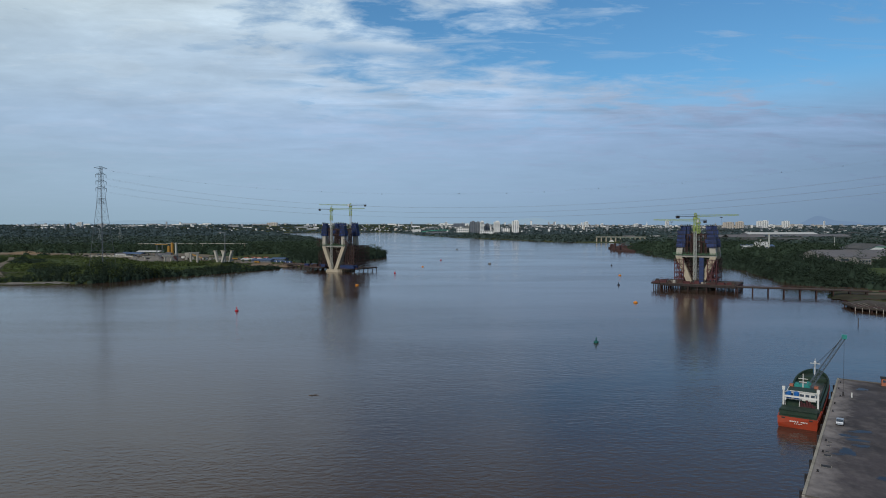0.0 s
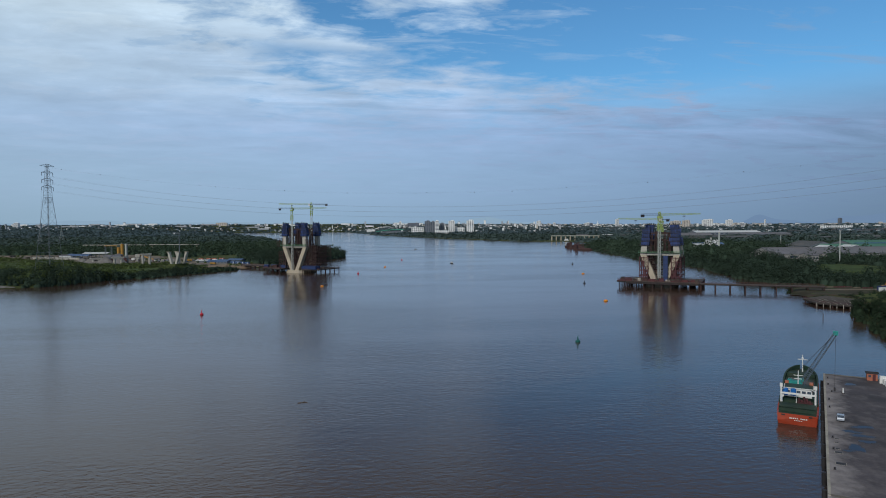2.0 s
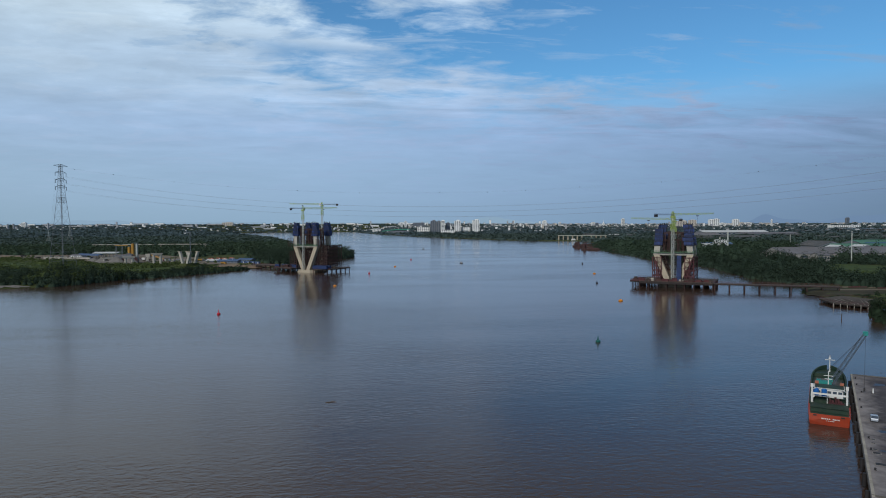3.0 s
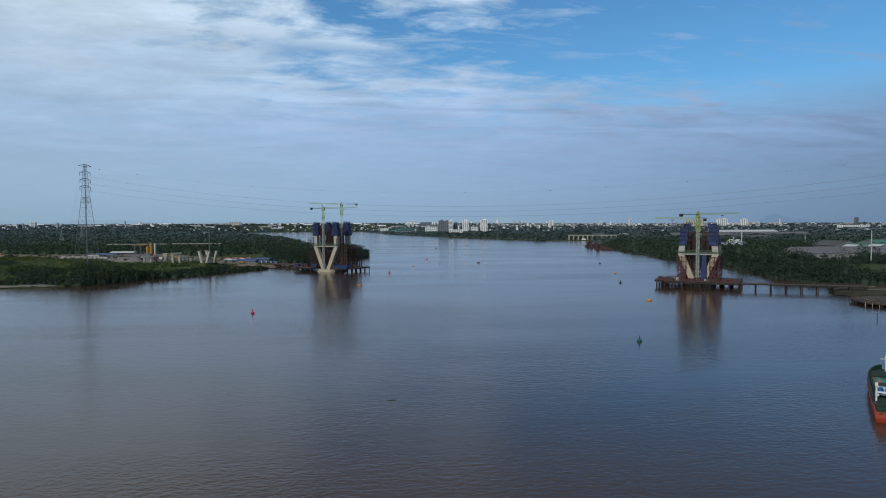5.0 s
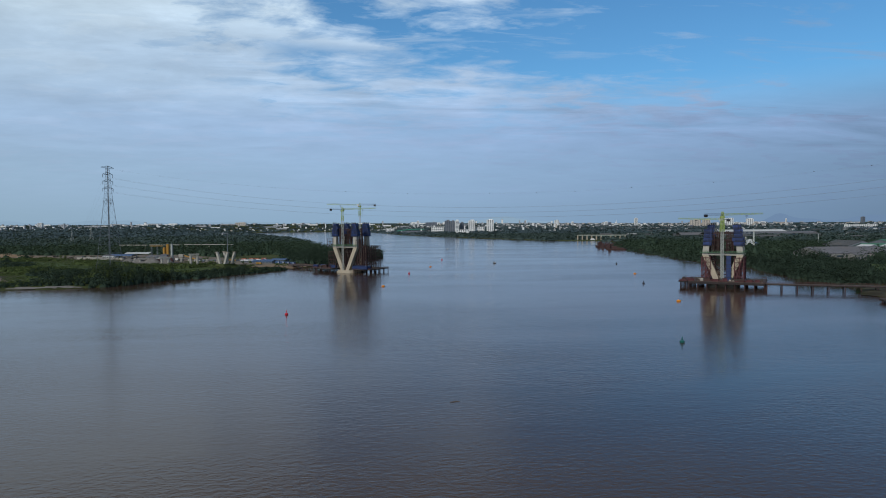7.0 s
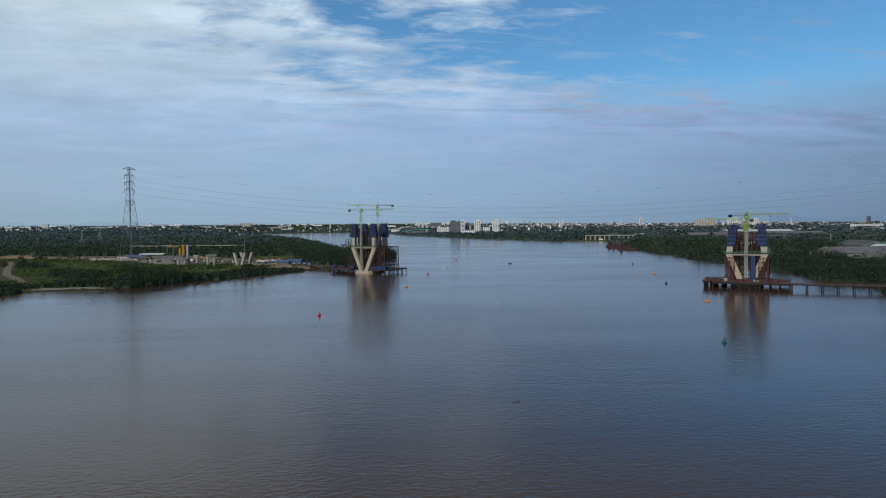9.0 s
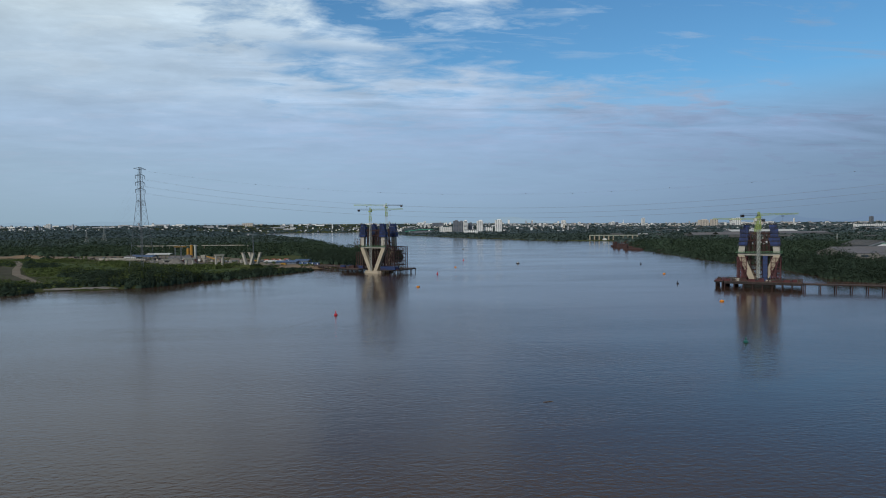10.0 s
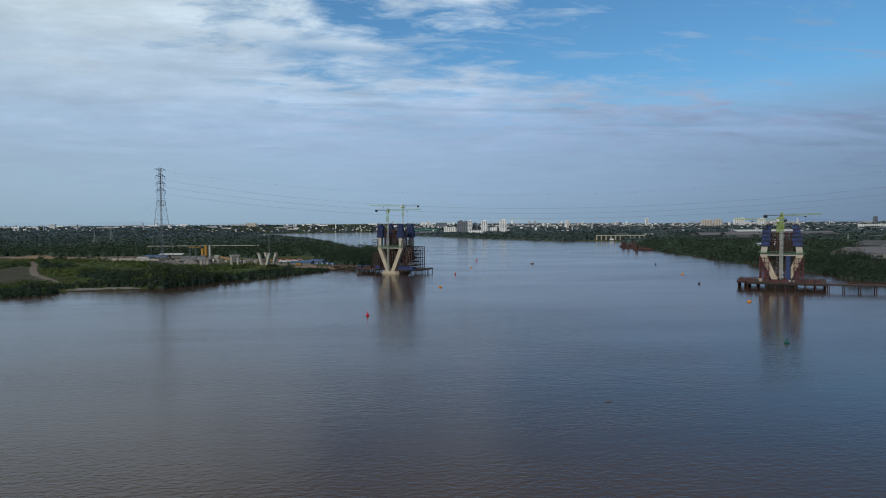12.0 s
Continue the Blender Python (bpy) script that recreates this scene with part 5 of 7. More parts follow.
patch("grass_field", [(-680, 930), (-420, 800), (-330, 740), (-240, 700), (-225, 640), (-270, 590), (-300, 540), (-340, 530), (-400, 620), (-470, 720)], GRASS, "rough green grass behind the bank", 0.08, 8)
patch("landing_ground", [(-215, 705), (-166, 695), (-150, 735), (-190, 760), (-215, 735)], EARTH, "bare earth at the head of the trestle", 0.35, 4)

hp = thing("earth_heap", "heap of orange earth beside the haul road", "heap", stand(-640, 1000))
m = Mesh()
hv = [(x * 5 - 40, y * 4 - 12, max(0.0, 5.5 * math.exp(-((x - 8) / 5.5) ** 2 - ((y - 3) / 2.1) ** 2) + 0.5 * math.sin(x * 1.7) * math.cos(y * 2.1)) - 0.3) for x in range(17) for y in range(7)]
m.add(hv, [(x * 7 + y, (x + 1) * 7 + y, (x + 1) * 7 + y + 1, x * 7 + y + 1) for x in range(16) for y in range(6)])
part("mound", m, EARTH, hp, smooth=True)
part("ridge", Mesh().prism([(-18, -3), (20, -4), (24, 2), (-16, 4)], -0.3, lambda x, y: 2.6 - abs(y) * 0.3), EARTH, hp)


def v_pier(x, y, turn, top, label):
    z0 = gz(x, y)
    p = thing("v_pier", label, "bridge pier", Matrix.Translation((x, y, z0)) @ Matrix.Rotation(turn, 4, "Z"), "approach piers of the bridge")
    part("footing", Mesh().box((0, 5, -1.0), (16, 24, 4.6), 0, 0.62), SOIL, p, "grassed-over earth round the footing")
    for v in (0, 10):
        for s in (-1, 1):
            part("leg", leaning(Mesh(), (s * 3.2, v, 2.6), (s * 8.0, v, top), (2.6, 2.4), (2.8, 2.2)), CONC_W, p, "slanting white concrete leg")
            part("collar", Mesh().box((s * 7.8, v, top - 0.5), (3.8, 3.4, 0.4)), CONC, p)
    return p


def t_pier(x, y, turn, top, label, spread=11.0):
    z0 = gz(x, y)
    p = thing("t_pier", label, "bridge pier", Matrix.Translation((x, y, z0)) @ Matrix.Rotation(turn, 4, "Z"), "approach piers of the bridge")
    for s in (-1, 1):
        part("column", Mesh().tube((s * 3.6, 0, -0.5), (s * 3.6, 0, top - 1.8), 1.35, 1.35, 14), CONC_W, p)
    part("cross_head", Mesh().slab([(-spread / 2 + 1.2, top - 2.0), (spread / 2 - 1.2, top - 2.0), (spread / 2, top - 0.9), (spread / 2, top), (-spread / 2, top), (-spread / 2, top - 0.9)], -1.5, 1.5), CONC_W, p, "concrete cross-head")
    return p


v_pier(-245.0, 716.0, AX, 16.4, "white concrete V pier of the approach without deck")
t_pier(-283.5, 742.0, AX + 1.2, 13.6, "concrete pier with wide cross-head")
t_pier(-326.0, 772.0, AX + 1.2, 9.0, "low concrete pier with wide cross-head", 13)
t_pier(-362.0, 800.0, AX + 1.2, 7.0, "low concrete pier with cross-head", 12)


def silo(x, y, r, h, paint, label):
    s = thing("silo", label, "silo", stand(x, y), "silos of the batching plant")
    for i in range(4):
        a = math.pi / 4 + i * math.pi / 2
        part("leg", Mesh().beam((r * 0.8 * math.cos(a), r * 0.8 * math.sin(a), -0.3), (r * 0.8 * math.cos(a), r * 0.8 * math.sin(a), 5), 0.35), paint, s)
    part("shell", Mesh().tube((0, 0, 3.0), (0, 0, 5.2), 0.5, r, 16).tube((0, 0, 5.2), (0, 0, h), r, r, 16).tube((0, 0, h), (0, 0, h + 0.9), r, r * 0.3, 16), paint, s)
    part("ladder", Mesh().beam((r + 0.15, 0, 3), (r + 0.15, 0, h + 1), 0.3, 0.1), GALV, s)
    part("top_rail", Mesh().tube((0, 0, h + 0.8), (0, 0, h + 1.3), r * 0.9, r * 0.9, 12), GALV, s)


SX0, SY0 = -339.0, 806.0
silo(SX0, SY0, 1.8, 18.6, YELLOW, "tall yellow cement silo")
silo(SX0 + 4.0, SY0 + 0.5, 1.8, 22.6, YELLOW, "tall yellow cement silo")
silo(SX0 + 8.2, SY0 + 1.5, 1.3, 22.3, MAST, "tall pale grey cement silo")


mx_ = thing("mixing_plant", "grey and brown mixing plant at the foot of the silos", "plant", stand(SX0 + 2, SY0 - 6))
part("house", Mesh().box((0, 0, -0.3), (8, 5, 10.5)), WALLG, mx_)
part("annexe", Mesh().box((7.5, 0.5, -0.3), (6, 4.5, 7.0)), BROWN, mx_)
part("annexe", Mesh().box((-6.5, 0, -0.3), (4.5, 4, 6.0)), BROWN, mx_)
part("roof", Mesh().slab([(-4.6, 10.2), (4.6, 10.2), (0, 11.8)], -3, 3), ROOFG, mx_)
part("chute", Mesh().beam((4, -2.6, 9), (11, -2.6, 3), 1.0), RUST, mx_)
for x_ in (-8.5, 10.6):
    part("stair_tower", Mesh().lattice((x_, -1, -0.3), (x_, -1, 9.0), 1.6, 1.6, 4, 0.2, 0.12), GALV, mx_)
cb = thing("conveyor_bridge", "long yellow conveyor bridge beside the silos", "conveyor", stand(SX0 - 13, SY0 + 2))
part("gallery", Mesh().box((3, 0, 20.6), (15, 0.9, 0.7)), YELLOW, cb)
for x_ in (-3, 4):
    part("trestle_leg", Mesh().lattice((x_, 0, -0.5), (x_, 0, 20.6), 1.4, 1.0, 8, 0.16, 0.09), GALV, cb)
pd = thing("approach_deck", "long pale concrete deck on columns among the trees", "bridge deck", Matrix.Translation((0, 0, 0)))
for xa, xb in ((-560, -512), (-508, -452), (-446, -360)):
    part("deck_span", Mesh().beam((xa, 1200, 12.6), (xb, 1200, 12.2), 7.0, 1.0), CONC_W, pd)
    for x_ in (xa + 4, (xa + xb) / 2, xb - 4):
        part("column", Mesh().tube((x_, 1200, 0), (x_, 1200, 12.0), 0.8, 0.8, 8), CONC, pd)


def shed(name, x, y, turn, w, d, eave, ridge, roof, label, wall=None, group="", bays=6):
    """A gabled hall: w along its ridge, d deep; open sides where wall is None."""
    s = thing(name, label, "building", stand(x, y, turn), group)
    if wall:
        part("wall", Mesh().slab([(-d / 2, -1), (d / 2, -1), (d / 2, eave), (0, ridge - 0.25), (-d / 2, eave)], -w / 2, w / 2), wall, s).matrix_basis = Matrix.Rotation(math.pi / 2, 4, "Z")
    else:
        for i in range(bays + 1):
            for q in (-1, 1):
                part("post", Mesh().box((-w / 2 + w * i / bays, q * (d / 2 - 0.6), -0.5), (0.4, 0.4, eave + 0.5)), GALV, s)
    for q in (-1, 1):
        a = Vector((0, 0, ridge))
        b = Vector((0, q * (d / 2 + 0.8), eave - 0.2))
        m = Mesh()
        m.add([(-w / 2 - 0.6, a.y, a.z), (w / 2 + 0.6, a.y, a.z), (w / 2 + 0.6, b.y, b.z), (-w / 2 - 0.6, b.y, b.z),
               (-w / 2 - 0.6, a.y, a.z + 0.3), (w / 2 + 0.6, a.y, a.z + 0.3), (w / 2 + 0.6, b.y, b.z + 0.3), (-w / 2 - 0.6, b.y, b.z + 0.3)],
              [(0, 1, 2, 3), (7, 6, 5, 4), (0, 4, 5, 1), (1, 5, 6, 2), (2, 6, 7, 3), (3, 7, 4, 0)])
        n_rib = min(40, int(w / 3))
        for i in range(n_rib + 1):
            xx = -w / 2 + w * i / n_rib
            m.beam((xx, a.y, a.z + 0.36), (xx, b.y, b.z + 0.36), 0.16, 0.12)
        part("roof", m, roof, s)
    part("ridge_cap", Mesh().box((0, 0, ridge + 0.2), (w + 1.2, 1.2, 0.35)), roof, s)
    if wall:
        for i in range(bays):
            xx = -w / 2 + w * (i + 0.5) / bays
            part("window", Mesh().box((xx, -d / 2 - 0.06, eave * 0.45), (w / bays * 0.55, 0.16, eave * 0.28)), GLASS, s)
    return s


for x, y, r_, h_ in ((-349, 794, 12, 8.5), (-368, 803, 12, 7.0), (-386, 818, 10, 6.0), (-331, 790, 9, 8.0), (-352, 852, 11, 6.5)):
    gh = thing("gravel_heap", "grey gravel heap beside the silos", "heap", stand(x, y), "gravel heaps in the yard")
    m = Mesh()
    ring = [(0.0, 1.0), (0.3, 0.8), (0.62, 0.42), (1.0, -0.05)]
    hv = [(r_ * k * (1 + 0.1 * math.sin(3 * a + x)) * math.cos(a), r_ * k * (1 + 0.1 * math.sin(3 * a + x)) * math.sin(a), h_ * t) for k, t in ring for a in [i * math.pi / 8 for i in range(16)]]
    m.add(hv, [(j * 16 + i, (j + 1) * 16 + i, (j + 1) * 16 + (i + 1) % 16, j * 16 + (i + 1) % 16) for j in range(3) for i in range(16)])
    part("mound", m, GRAVEL, gh, smooth=True)
    part("skirt", Mesh().tube((0, 0, -0.4), (0, 0, 0.3), r_ * 1.05, r_ * 0.92, 16), GRAVEL, gh)
bp_ = thing("batching_hopper", "pale conveyor and hopper of the batching plant", "plant", stand(-340, 868))
part("hopper", Mesh().box((0, 0, 4), (5, 5, 4), 0, 1.2).box((0, 0, 0), (4, 4, 4), 0, 0.8), CONC_W, bp_)
part("conveyor", Mesh().beam((2, 0, 7), (22, -6, 1), 1.2), YELLOW, bp_)
part("cabin", Mesh().box((-5, -3, 0), (4, 3, 3.2)), WHITE, bp_)

shed("open_shed", -425, 945, -0.1, 34, 12, 6.0, 7.2, ROOFW, "open shed with a long white roof")
shed("girder_shed", -436, 918, -0.52, 44, 9, 4.5, 6.0, ROOFB, "long blue-roofed open shed beside the girders")
shed("site_shed", -382, 892, -0.5, 22, 12, 4.0, 5.5, ROOFG, "low grey-roofed site shed", WALLG)
shed("site_shed", -360, 862, -0.5, 16, 10, 4.0, 6.0, ROOFG, "low grey-roofed site shed", WALLW)
shed("site_shed", -455, 925, -0.35, 20, 9, 4.0, 5.0, ROOFG, "low grey-roofed site shed", WALLW)


def cabin(x, y, turn, paint, label, w=6.1, group="site cabins"):
    c = thing("site_cabin", label, "container", stand(x, y, turn, 0.1), group)
    part("body", Mesh().box((0, 0, 0), (w, 2.5, 2.6)), paint, c)
    part("roof", Mesh().box((0, 0, 2.6), (w + 0.2, 2.7, 0.12)), paint, c)
    part("door", Mesh().box((w * 0.25, -1.27, 0.1), (0.9, 0.06, 2.0)), WHITE, c)
    part("window", Mesh().box((-w * 0.2, -1.27, 1.0), (1.2, 0.06, 0.9)), GLASS, c)
    for i in range(7):
        part("rib", Mesh().box((-w / 2 + w * (i + 0.5) / 7, -1.27, 0.1), (0.12, 0.06, 2.4)), paint, c)


for i in range(9):
    cabin(-236 + i * 7.2 + rng.uniform(-1, 1), 808 + (i % 3) * 6 - i * 1.2, -0.25, (ROOFB, ROOFB, WHITE)[(i * 2) % 3 if i < 4 else 0], ("blue site cabin on the yard", "blue site cabin on the yard", "white site cabin on the yard")[(i * 2) % 3 if i < 4 else 0])
for i in range(4):
    cabin(-252 + i * 8, 838 + (i % 2) * 5, -0.3, ORANGE, "faded orange site cabin on the yard")
for i in range(4):
    cabin(-196 + i * 6.8, 768 - i * 6.5, -0.6, ROOFB, "blue site cabin near the trestle")


def girder(x, y, turn, length, paint, label):
    g_ = thing("girder", label, "girder", stand(x, y, turn, 0.3), "girders laid in the yard")
    part("web", Mesh().box((0, 0, 0.5), (length, 0.9, 1.7)), paint, g_)
    part("flange", Mesh().box((0, 0, 2.2), (length, 2.0, 0.3)), paint, g_)
    part("flange", Mesh().box((0, 0, 0.3), (length, 1.6, 0.25)), paint, g_)
    for s in (-1, 1):
        part("block", Mesh().box((s * length * 0.4, 0, -0.5), (1.2, 2.4, 0.9)), CONC, g_)


for i, (x, y) in enumerate(((-478, 903), (-446, 884), (-470, 915), (-438, 897))):
    girder(x, y, -0.52, 36, CONC_W, "white concrete bridge girder laid in the yard")
for i in range(10):
    x, y = -400 + i * 14 + rng.uniform(-4, 4), 868 - i * 8 + rng.uniform(-5, 9)
    g_ = thing("block_stack", "stack of pale concrete blocks in the yard", "blocks", stand(x, y, rng.uniform(0, 3)), "block stacks in the yard")
    for k in range(3):
        part("block", Mesh().box((0.2 * k, 0, 1.3 * k), (3.4 - 0.5 * k, 2.2, 1.25)), CONC_W, g_)


jr = random.Random(12)
for i in range(46):
    k = i / 45
    x, y = -520 + 330 * k + jr.uniform(-8, 8), 960 - 195 * k + jr.uniform(-12, 42)
    kind_ = i % 4
    cl = thing(("pipe_stack", "plank_stack", "skip", "formwork_stack")[kind_], ("stack of grey steel pipes in the yard", "stack of weathered timber in the yard", "rusty steel skip in the yard", "stack of blue formwork panels in the yard")[kind_],
               ("pipes", "timber", "skip", "panels")[kind_], stand(x, y, jr.uniform(0, 3.1)), "materials in the yard")
    if kind_ == 0:
        for a in range(4):
            part("pipe", Mesh().tube((-4, a * 0.9 - 1.4, 0.4), (4, a * 0.9 - 1.4, 0.4), 0.42, 0.42, 8), GALV, cl)
        for a in range(3):
            part("pipe", Mesh().tube((-4, a * 0.9 - 0.95, 1.15), (4, a * 0.9 - 0.95, 1.15), 0.42, 0.42, 8), GALV, cl)
    elif kind_ == 1:
        for a in range(4):
            part("plank_layer", Mesh().box((0.2 * a, 0, 0.45 * a), (7 - 0.6 * a, 3, 0.4)), TIMBER, cl)
    elif kind_ == 2:
        part("body", Mesh().box((0, 0, 0.2), (5, 2.4, 1.6), 0, 1.15), RUST, cl)
        part("load", Mesh().box((0, 0, 1.8), (4.6, 2.2, 0.6), 0, 0.6), SAND, cl)
    else:
        for a in range(3):
            part("panel", Mesh().box((0.1 * a, 0.1, 0.5 * a), (4.5, 2.6, 0.42)), BLUE, cl)


def lorry(x, y, turn, paint, label):
    c = thing("lorry", label, "lorry", stand(x, y, turn, 0.05), "vehicles in the yard")
    part("cab", Mesh().slab([(1.6, 0.6), (3.4, 0.6), (3.4, 1.7), (3.0, 2.7), (1.6, 2.7)], -1.1, 1.1), paint, c)
    part("bed", Mesh().box((-1.2, 0, 1.0), (5.2, 2.3, 1.5), 0, 1.04), paint, c)
    part("windscreen", Mesh().slab([(3.41, 1.75), (3.05, 2.6), (3.1, 2.62), (3.46, 1.77)], -0.95, 0.95), GLASS, c)
    for xx in (-2.6, -1.4, 2.5):
        for s in (-1, 1):
            part("wheel", Mesh().tube((xx, s * 0.75, 0.5), (xx, s * 1.1, 0.5), 0.5, 0.5, 12), DARK, c)


lorry(-560, 985, 0.4, DARK, "dark tipper lorry on the haul road")
lorry(-300, 822, 1.0, WHITE, "white lorry in the yard")
lorry(-214, 752, -0.5, YELLOW, "yellow tipper lorry in the yard")
lorry(-262, 822, 0.1, YELLOW, "yellow tipper lorry in the yard")

fl = thing("floodlight_mast", "tall grey floodlight mast in the yard", "light mast", stand(-240, 718))
part("pole", Mesh().tube((0, 0, -0.5), (0, 0, 36), 0.6, 0.4, 8), GALV, fl)
part("head", Mesh().box((-3, 0, 36), (8, 0.8, 0.8)).box((-4.5, 0, 36.8), (2.5, 0.7, 0.7)), GALV, fl)
part("lamp", Mesh().box((-5, -0.5, 35.4), (1.2, 0.5, 0.7)), WHITE, fl)


shed("store_shed", -214, 776, -0.3, 26, 9, 2.4, 3.4, ROOFB, "long low blue-roofed store at the site", WALLG, "site stores")
shed("store_shed", -236, 792, -0.3, 16, 7, 2.2, 3.0, ROOFW, "low white-roofed store at the site", WALLG, "site stores")
shed("store_shed", -200, 800, -0.3, 18, 8, 2.6, 3.6, ROOFB, "long low blue-roofed store at the site", WALLG, "site stores")


# blue containers and stores on the platforms
def store(m4, x, y, z, s, paint, label, turn=0.0):
    c = thing("store_box", label, "container", m4 @ Matrix.Translation((x, y, z)) @ Matrix.Rotation(turn, 4, "Z"), "stores on the platforms")
    part("body", Mesh().box((0, 0, 0), s), paint, c)
    part("lid", Mesh().box((0, 0, s[2]), (s[0] * 1.02, s[1] * 1.02, 0.1)), paint, c)
    for i in range(6):
        part("rib", Mesh().box((-s[0] / 2 + s[0] * (i + 0.5) / 6, -s[1] / 2 - 0.04, 0.1), (0.15, 0.08, s[2] - 0.2)), paint, c)


for i in range(7):
    store(M_L, 13.5 + (i % 3) * 5.5, -3 + (i // 3) * 4.2, 4.0, (5.4, 3.0, 2.9), TARP, "blue container on the platform", 0.03 * i)
for i in range(5):
    store(M_L, -40 + i * 5.6, 4 + (i % 2) * 4, 4.0, (5.2, 2.8, 2.6), (TARP, TARP, BROWN)[i % 3], ("blue container on the platform", "blue container on the platform", "rusty steel box on the platform")[i % 3], 0.04 * i)
for i in range(9):
    store(M_R, -20 + i * 5.4 + rng.uniform(-1, 1), -11.3 + (i % 3) * 2.4, 4.5, (rng.uniform(2, 5), 2.2, rng.uniform(1.0, 2.3)), (RUST, CONC_W, BROWN, RUST)[i % 4],
          ("red steel box on the platform", "white cabin on the platform", "rusty steel box on the platform", "red steel box on the platform")[i % 4], rng.uniform(-0.2, 0.2))
cr = random.Random(31)
for mm, x0, x1, y0, y1, zz, n in ((M_R, -20, 26, -11.5, -4.5, 4.5, 20), (M_L, -40, -16, 1, 10, 4.0, 10), (M_L, 13, 28, -1, 12, 4.0, 12)):
    for i in range(n):
        k = i % 3
        ci = thing(("gas_rack", "cable_drum", "beam_stack")[k], ("dark steel rack on the platform", "rusty cable drum on the platform", "stack of rust-red steel beams on the platform")[k], ("rack", "drum", "beams")[k],
                   mm @ Matrix.Translation((cr.uniform(x0, x1), cr.uniform(y0, y1), zz)) @ Matrix.Rotation(cr.uniform(-0.5, 0.5), 4, "Z"), "gear on the platforms")
        if k == 0:
            part("frame", Mesh().lattice((0, 0, 0), (0, 0, 2.4), 1.3, 1.3, 2, 0.12, 0.07), DARK, ci)
            part("bottles", Mesh().tube((-0.3, 0, 0), (-0.3, 0, 1.6), 0.25, 0.2, 8).tube((0.3, 0.1, 0), (0.3, 0.1, 1.5), 0.25, 0.2, 8), BROWN, ci)
        elif k == 1:
            part("flange", Mesh().tube((0, -0.7, 1.0), (0, -0.6, 1.0), 1.0, 1.0, 14), TIMBER, ci)
            part("flange", Mesh().tube((0, 0.6, 1.0), (0, 0.7, 1.0), 1.0, 1.0, 14), TIMBER, ci)
            part("core", Mesh().tube((0, -0.6, 1.0), (0, 0.6, 1.0), 0.6, 0.6, 12), BROWN, ci)
        else:
            for j in range(4):
                part("beam", Mesh().box((cr.uniform(-0.3, 0.3), (j % 2) * 0.7 - 0.3, 0.42 * (j // 2)), (4.6, 0.5, 0.4)), RUST, ci)
sc = thing("sheeted_stair", "stair tower clad in blue sheeting between the legs", "stair tower", M_R)
part("sheet", Mesh().box((4.3, -3.2, 4.5), (3.0, 2.6, 18.0)), TARP, sc)
for i in range(6):
    part("frame", Mesh().box((4.3, -3.2, 4.0 + 3.1 * i), (3.8, 3.0, 0.2)), DARK, sc)
for s in (-1, 1):
    rs = thing("raking_shore", "dark red raking steel shore beside the slanting leg", "shoring", M_R, "raking shores at the pier")
    for v in (-2.9, 8.5):
        part("strut", leaning(Mesh(), (s * 12.5, v, 4.5), (s * 7.5, v, 13.5), (0.8, 0.8), (0.6, 0.8)), RUST, rs)
        part("strut", leaning(Mesh(), (s * 8.8, v, 4.5), (s * 12.6, v, 19.5), (0.6, 0.7), (0.5, 0.7)), RUST, rs)
    for z in (7.5, 12.0):
        part("waler", Mesh().beam((s * 8, -2.9, z), (s * 14, -2.9, z), 0.5), RUST, rs)
wn_ = thing("winch", "dark steel winch on the landing stage", "winch", M_R @ Matrix.Translation((-25.6, -4, 4.6)))
part("frame", Mesh().box((0, 0, 0), (3, 2.4, 1.2)), BROWN, wn_)
part("drum", Mesh().tube((-1.1, 0, 1.5), (1.1, 0, 1.5), 0.6, 0.6, 12), DARK, wn_)


# ---------------------------------------------------------------- the wharf's bank
patch("mud_bank", [(238, 394), (256, 419), (274, 430), (300, 420), (300, 392), (262, 372), (246, 378)], MUD, "bare muddy ground at the trestle's head", 0.12, 3)
road("site_road", [(258, 406), (285, 404), (330, 398), (430, 380)], 8, SAND, "pale sandy track from the trestle", 0.3)
patch("grass_clearing", [(337, 499), (366, 560), (425, 650), (453, 645), (470, 610), (400, 515), (372, 500)], GRASS, "light green grass clearing among the trees", 0.25, 5)
OLD = trestle([(218, 339), (229, 321), (252, 348), (246, 372), (223, 359)], 2.0, "decayed timber jetty on leaning piles", Matrix.Identity(4), 0.5, 4.0, "old_jetty", TIMBER)
jp = random.Random(8)
for i in range(46):
    k = i / 45
    x0, y0 = 220.5 + 10 * k + jp.uniform(-0.3, 0.3), 338.5 - 14.5 * k
    x1, y1 = 223.5 + 25 * k + jp.uniform(-2.5, 0.5), 357.5 - 8.5 * k + jp.uniform(-3, 0.5)
    part("plank", Mesh().beam((x0, y0, 2.08 + jp.uniform(0, 0.12)), (x1, y1, 2.08 + jp.uniform(0, 0.25)), jp.uniform(0.22, 0.34), 0.1), (TIMBER, DECK, KERB)[(i * 5) % 7 // 3], OLD)
for i in range(17):
    k = i / 16
    a, b = ((218, 339), (229, 321)) if k < 0.4 else ((229, 321), (252, 348))
    q = k / 0.4 if k < 0.4 else (k - 0.4) / 0.6
    x, y = a[0] + (b[0] - a[0]) * q, a[1] + (b[1] - a[1]) * q
    part("stump", Mesh().tube((x, y, -3), (x + jp.uniform(-0.3, 0.3), y, jp.uniform(1.5, 3.0)), 0.2, 0.16, 8), KERB, OLD, "pale weathered timber stump")
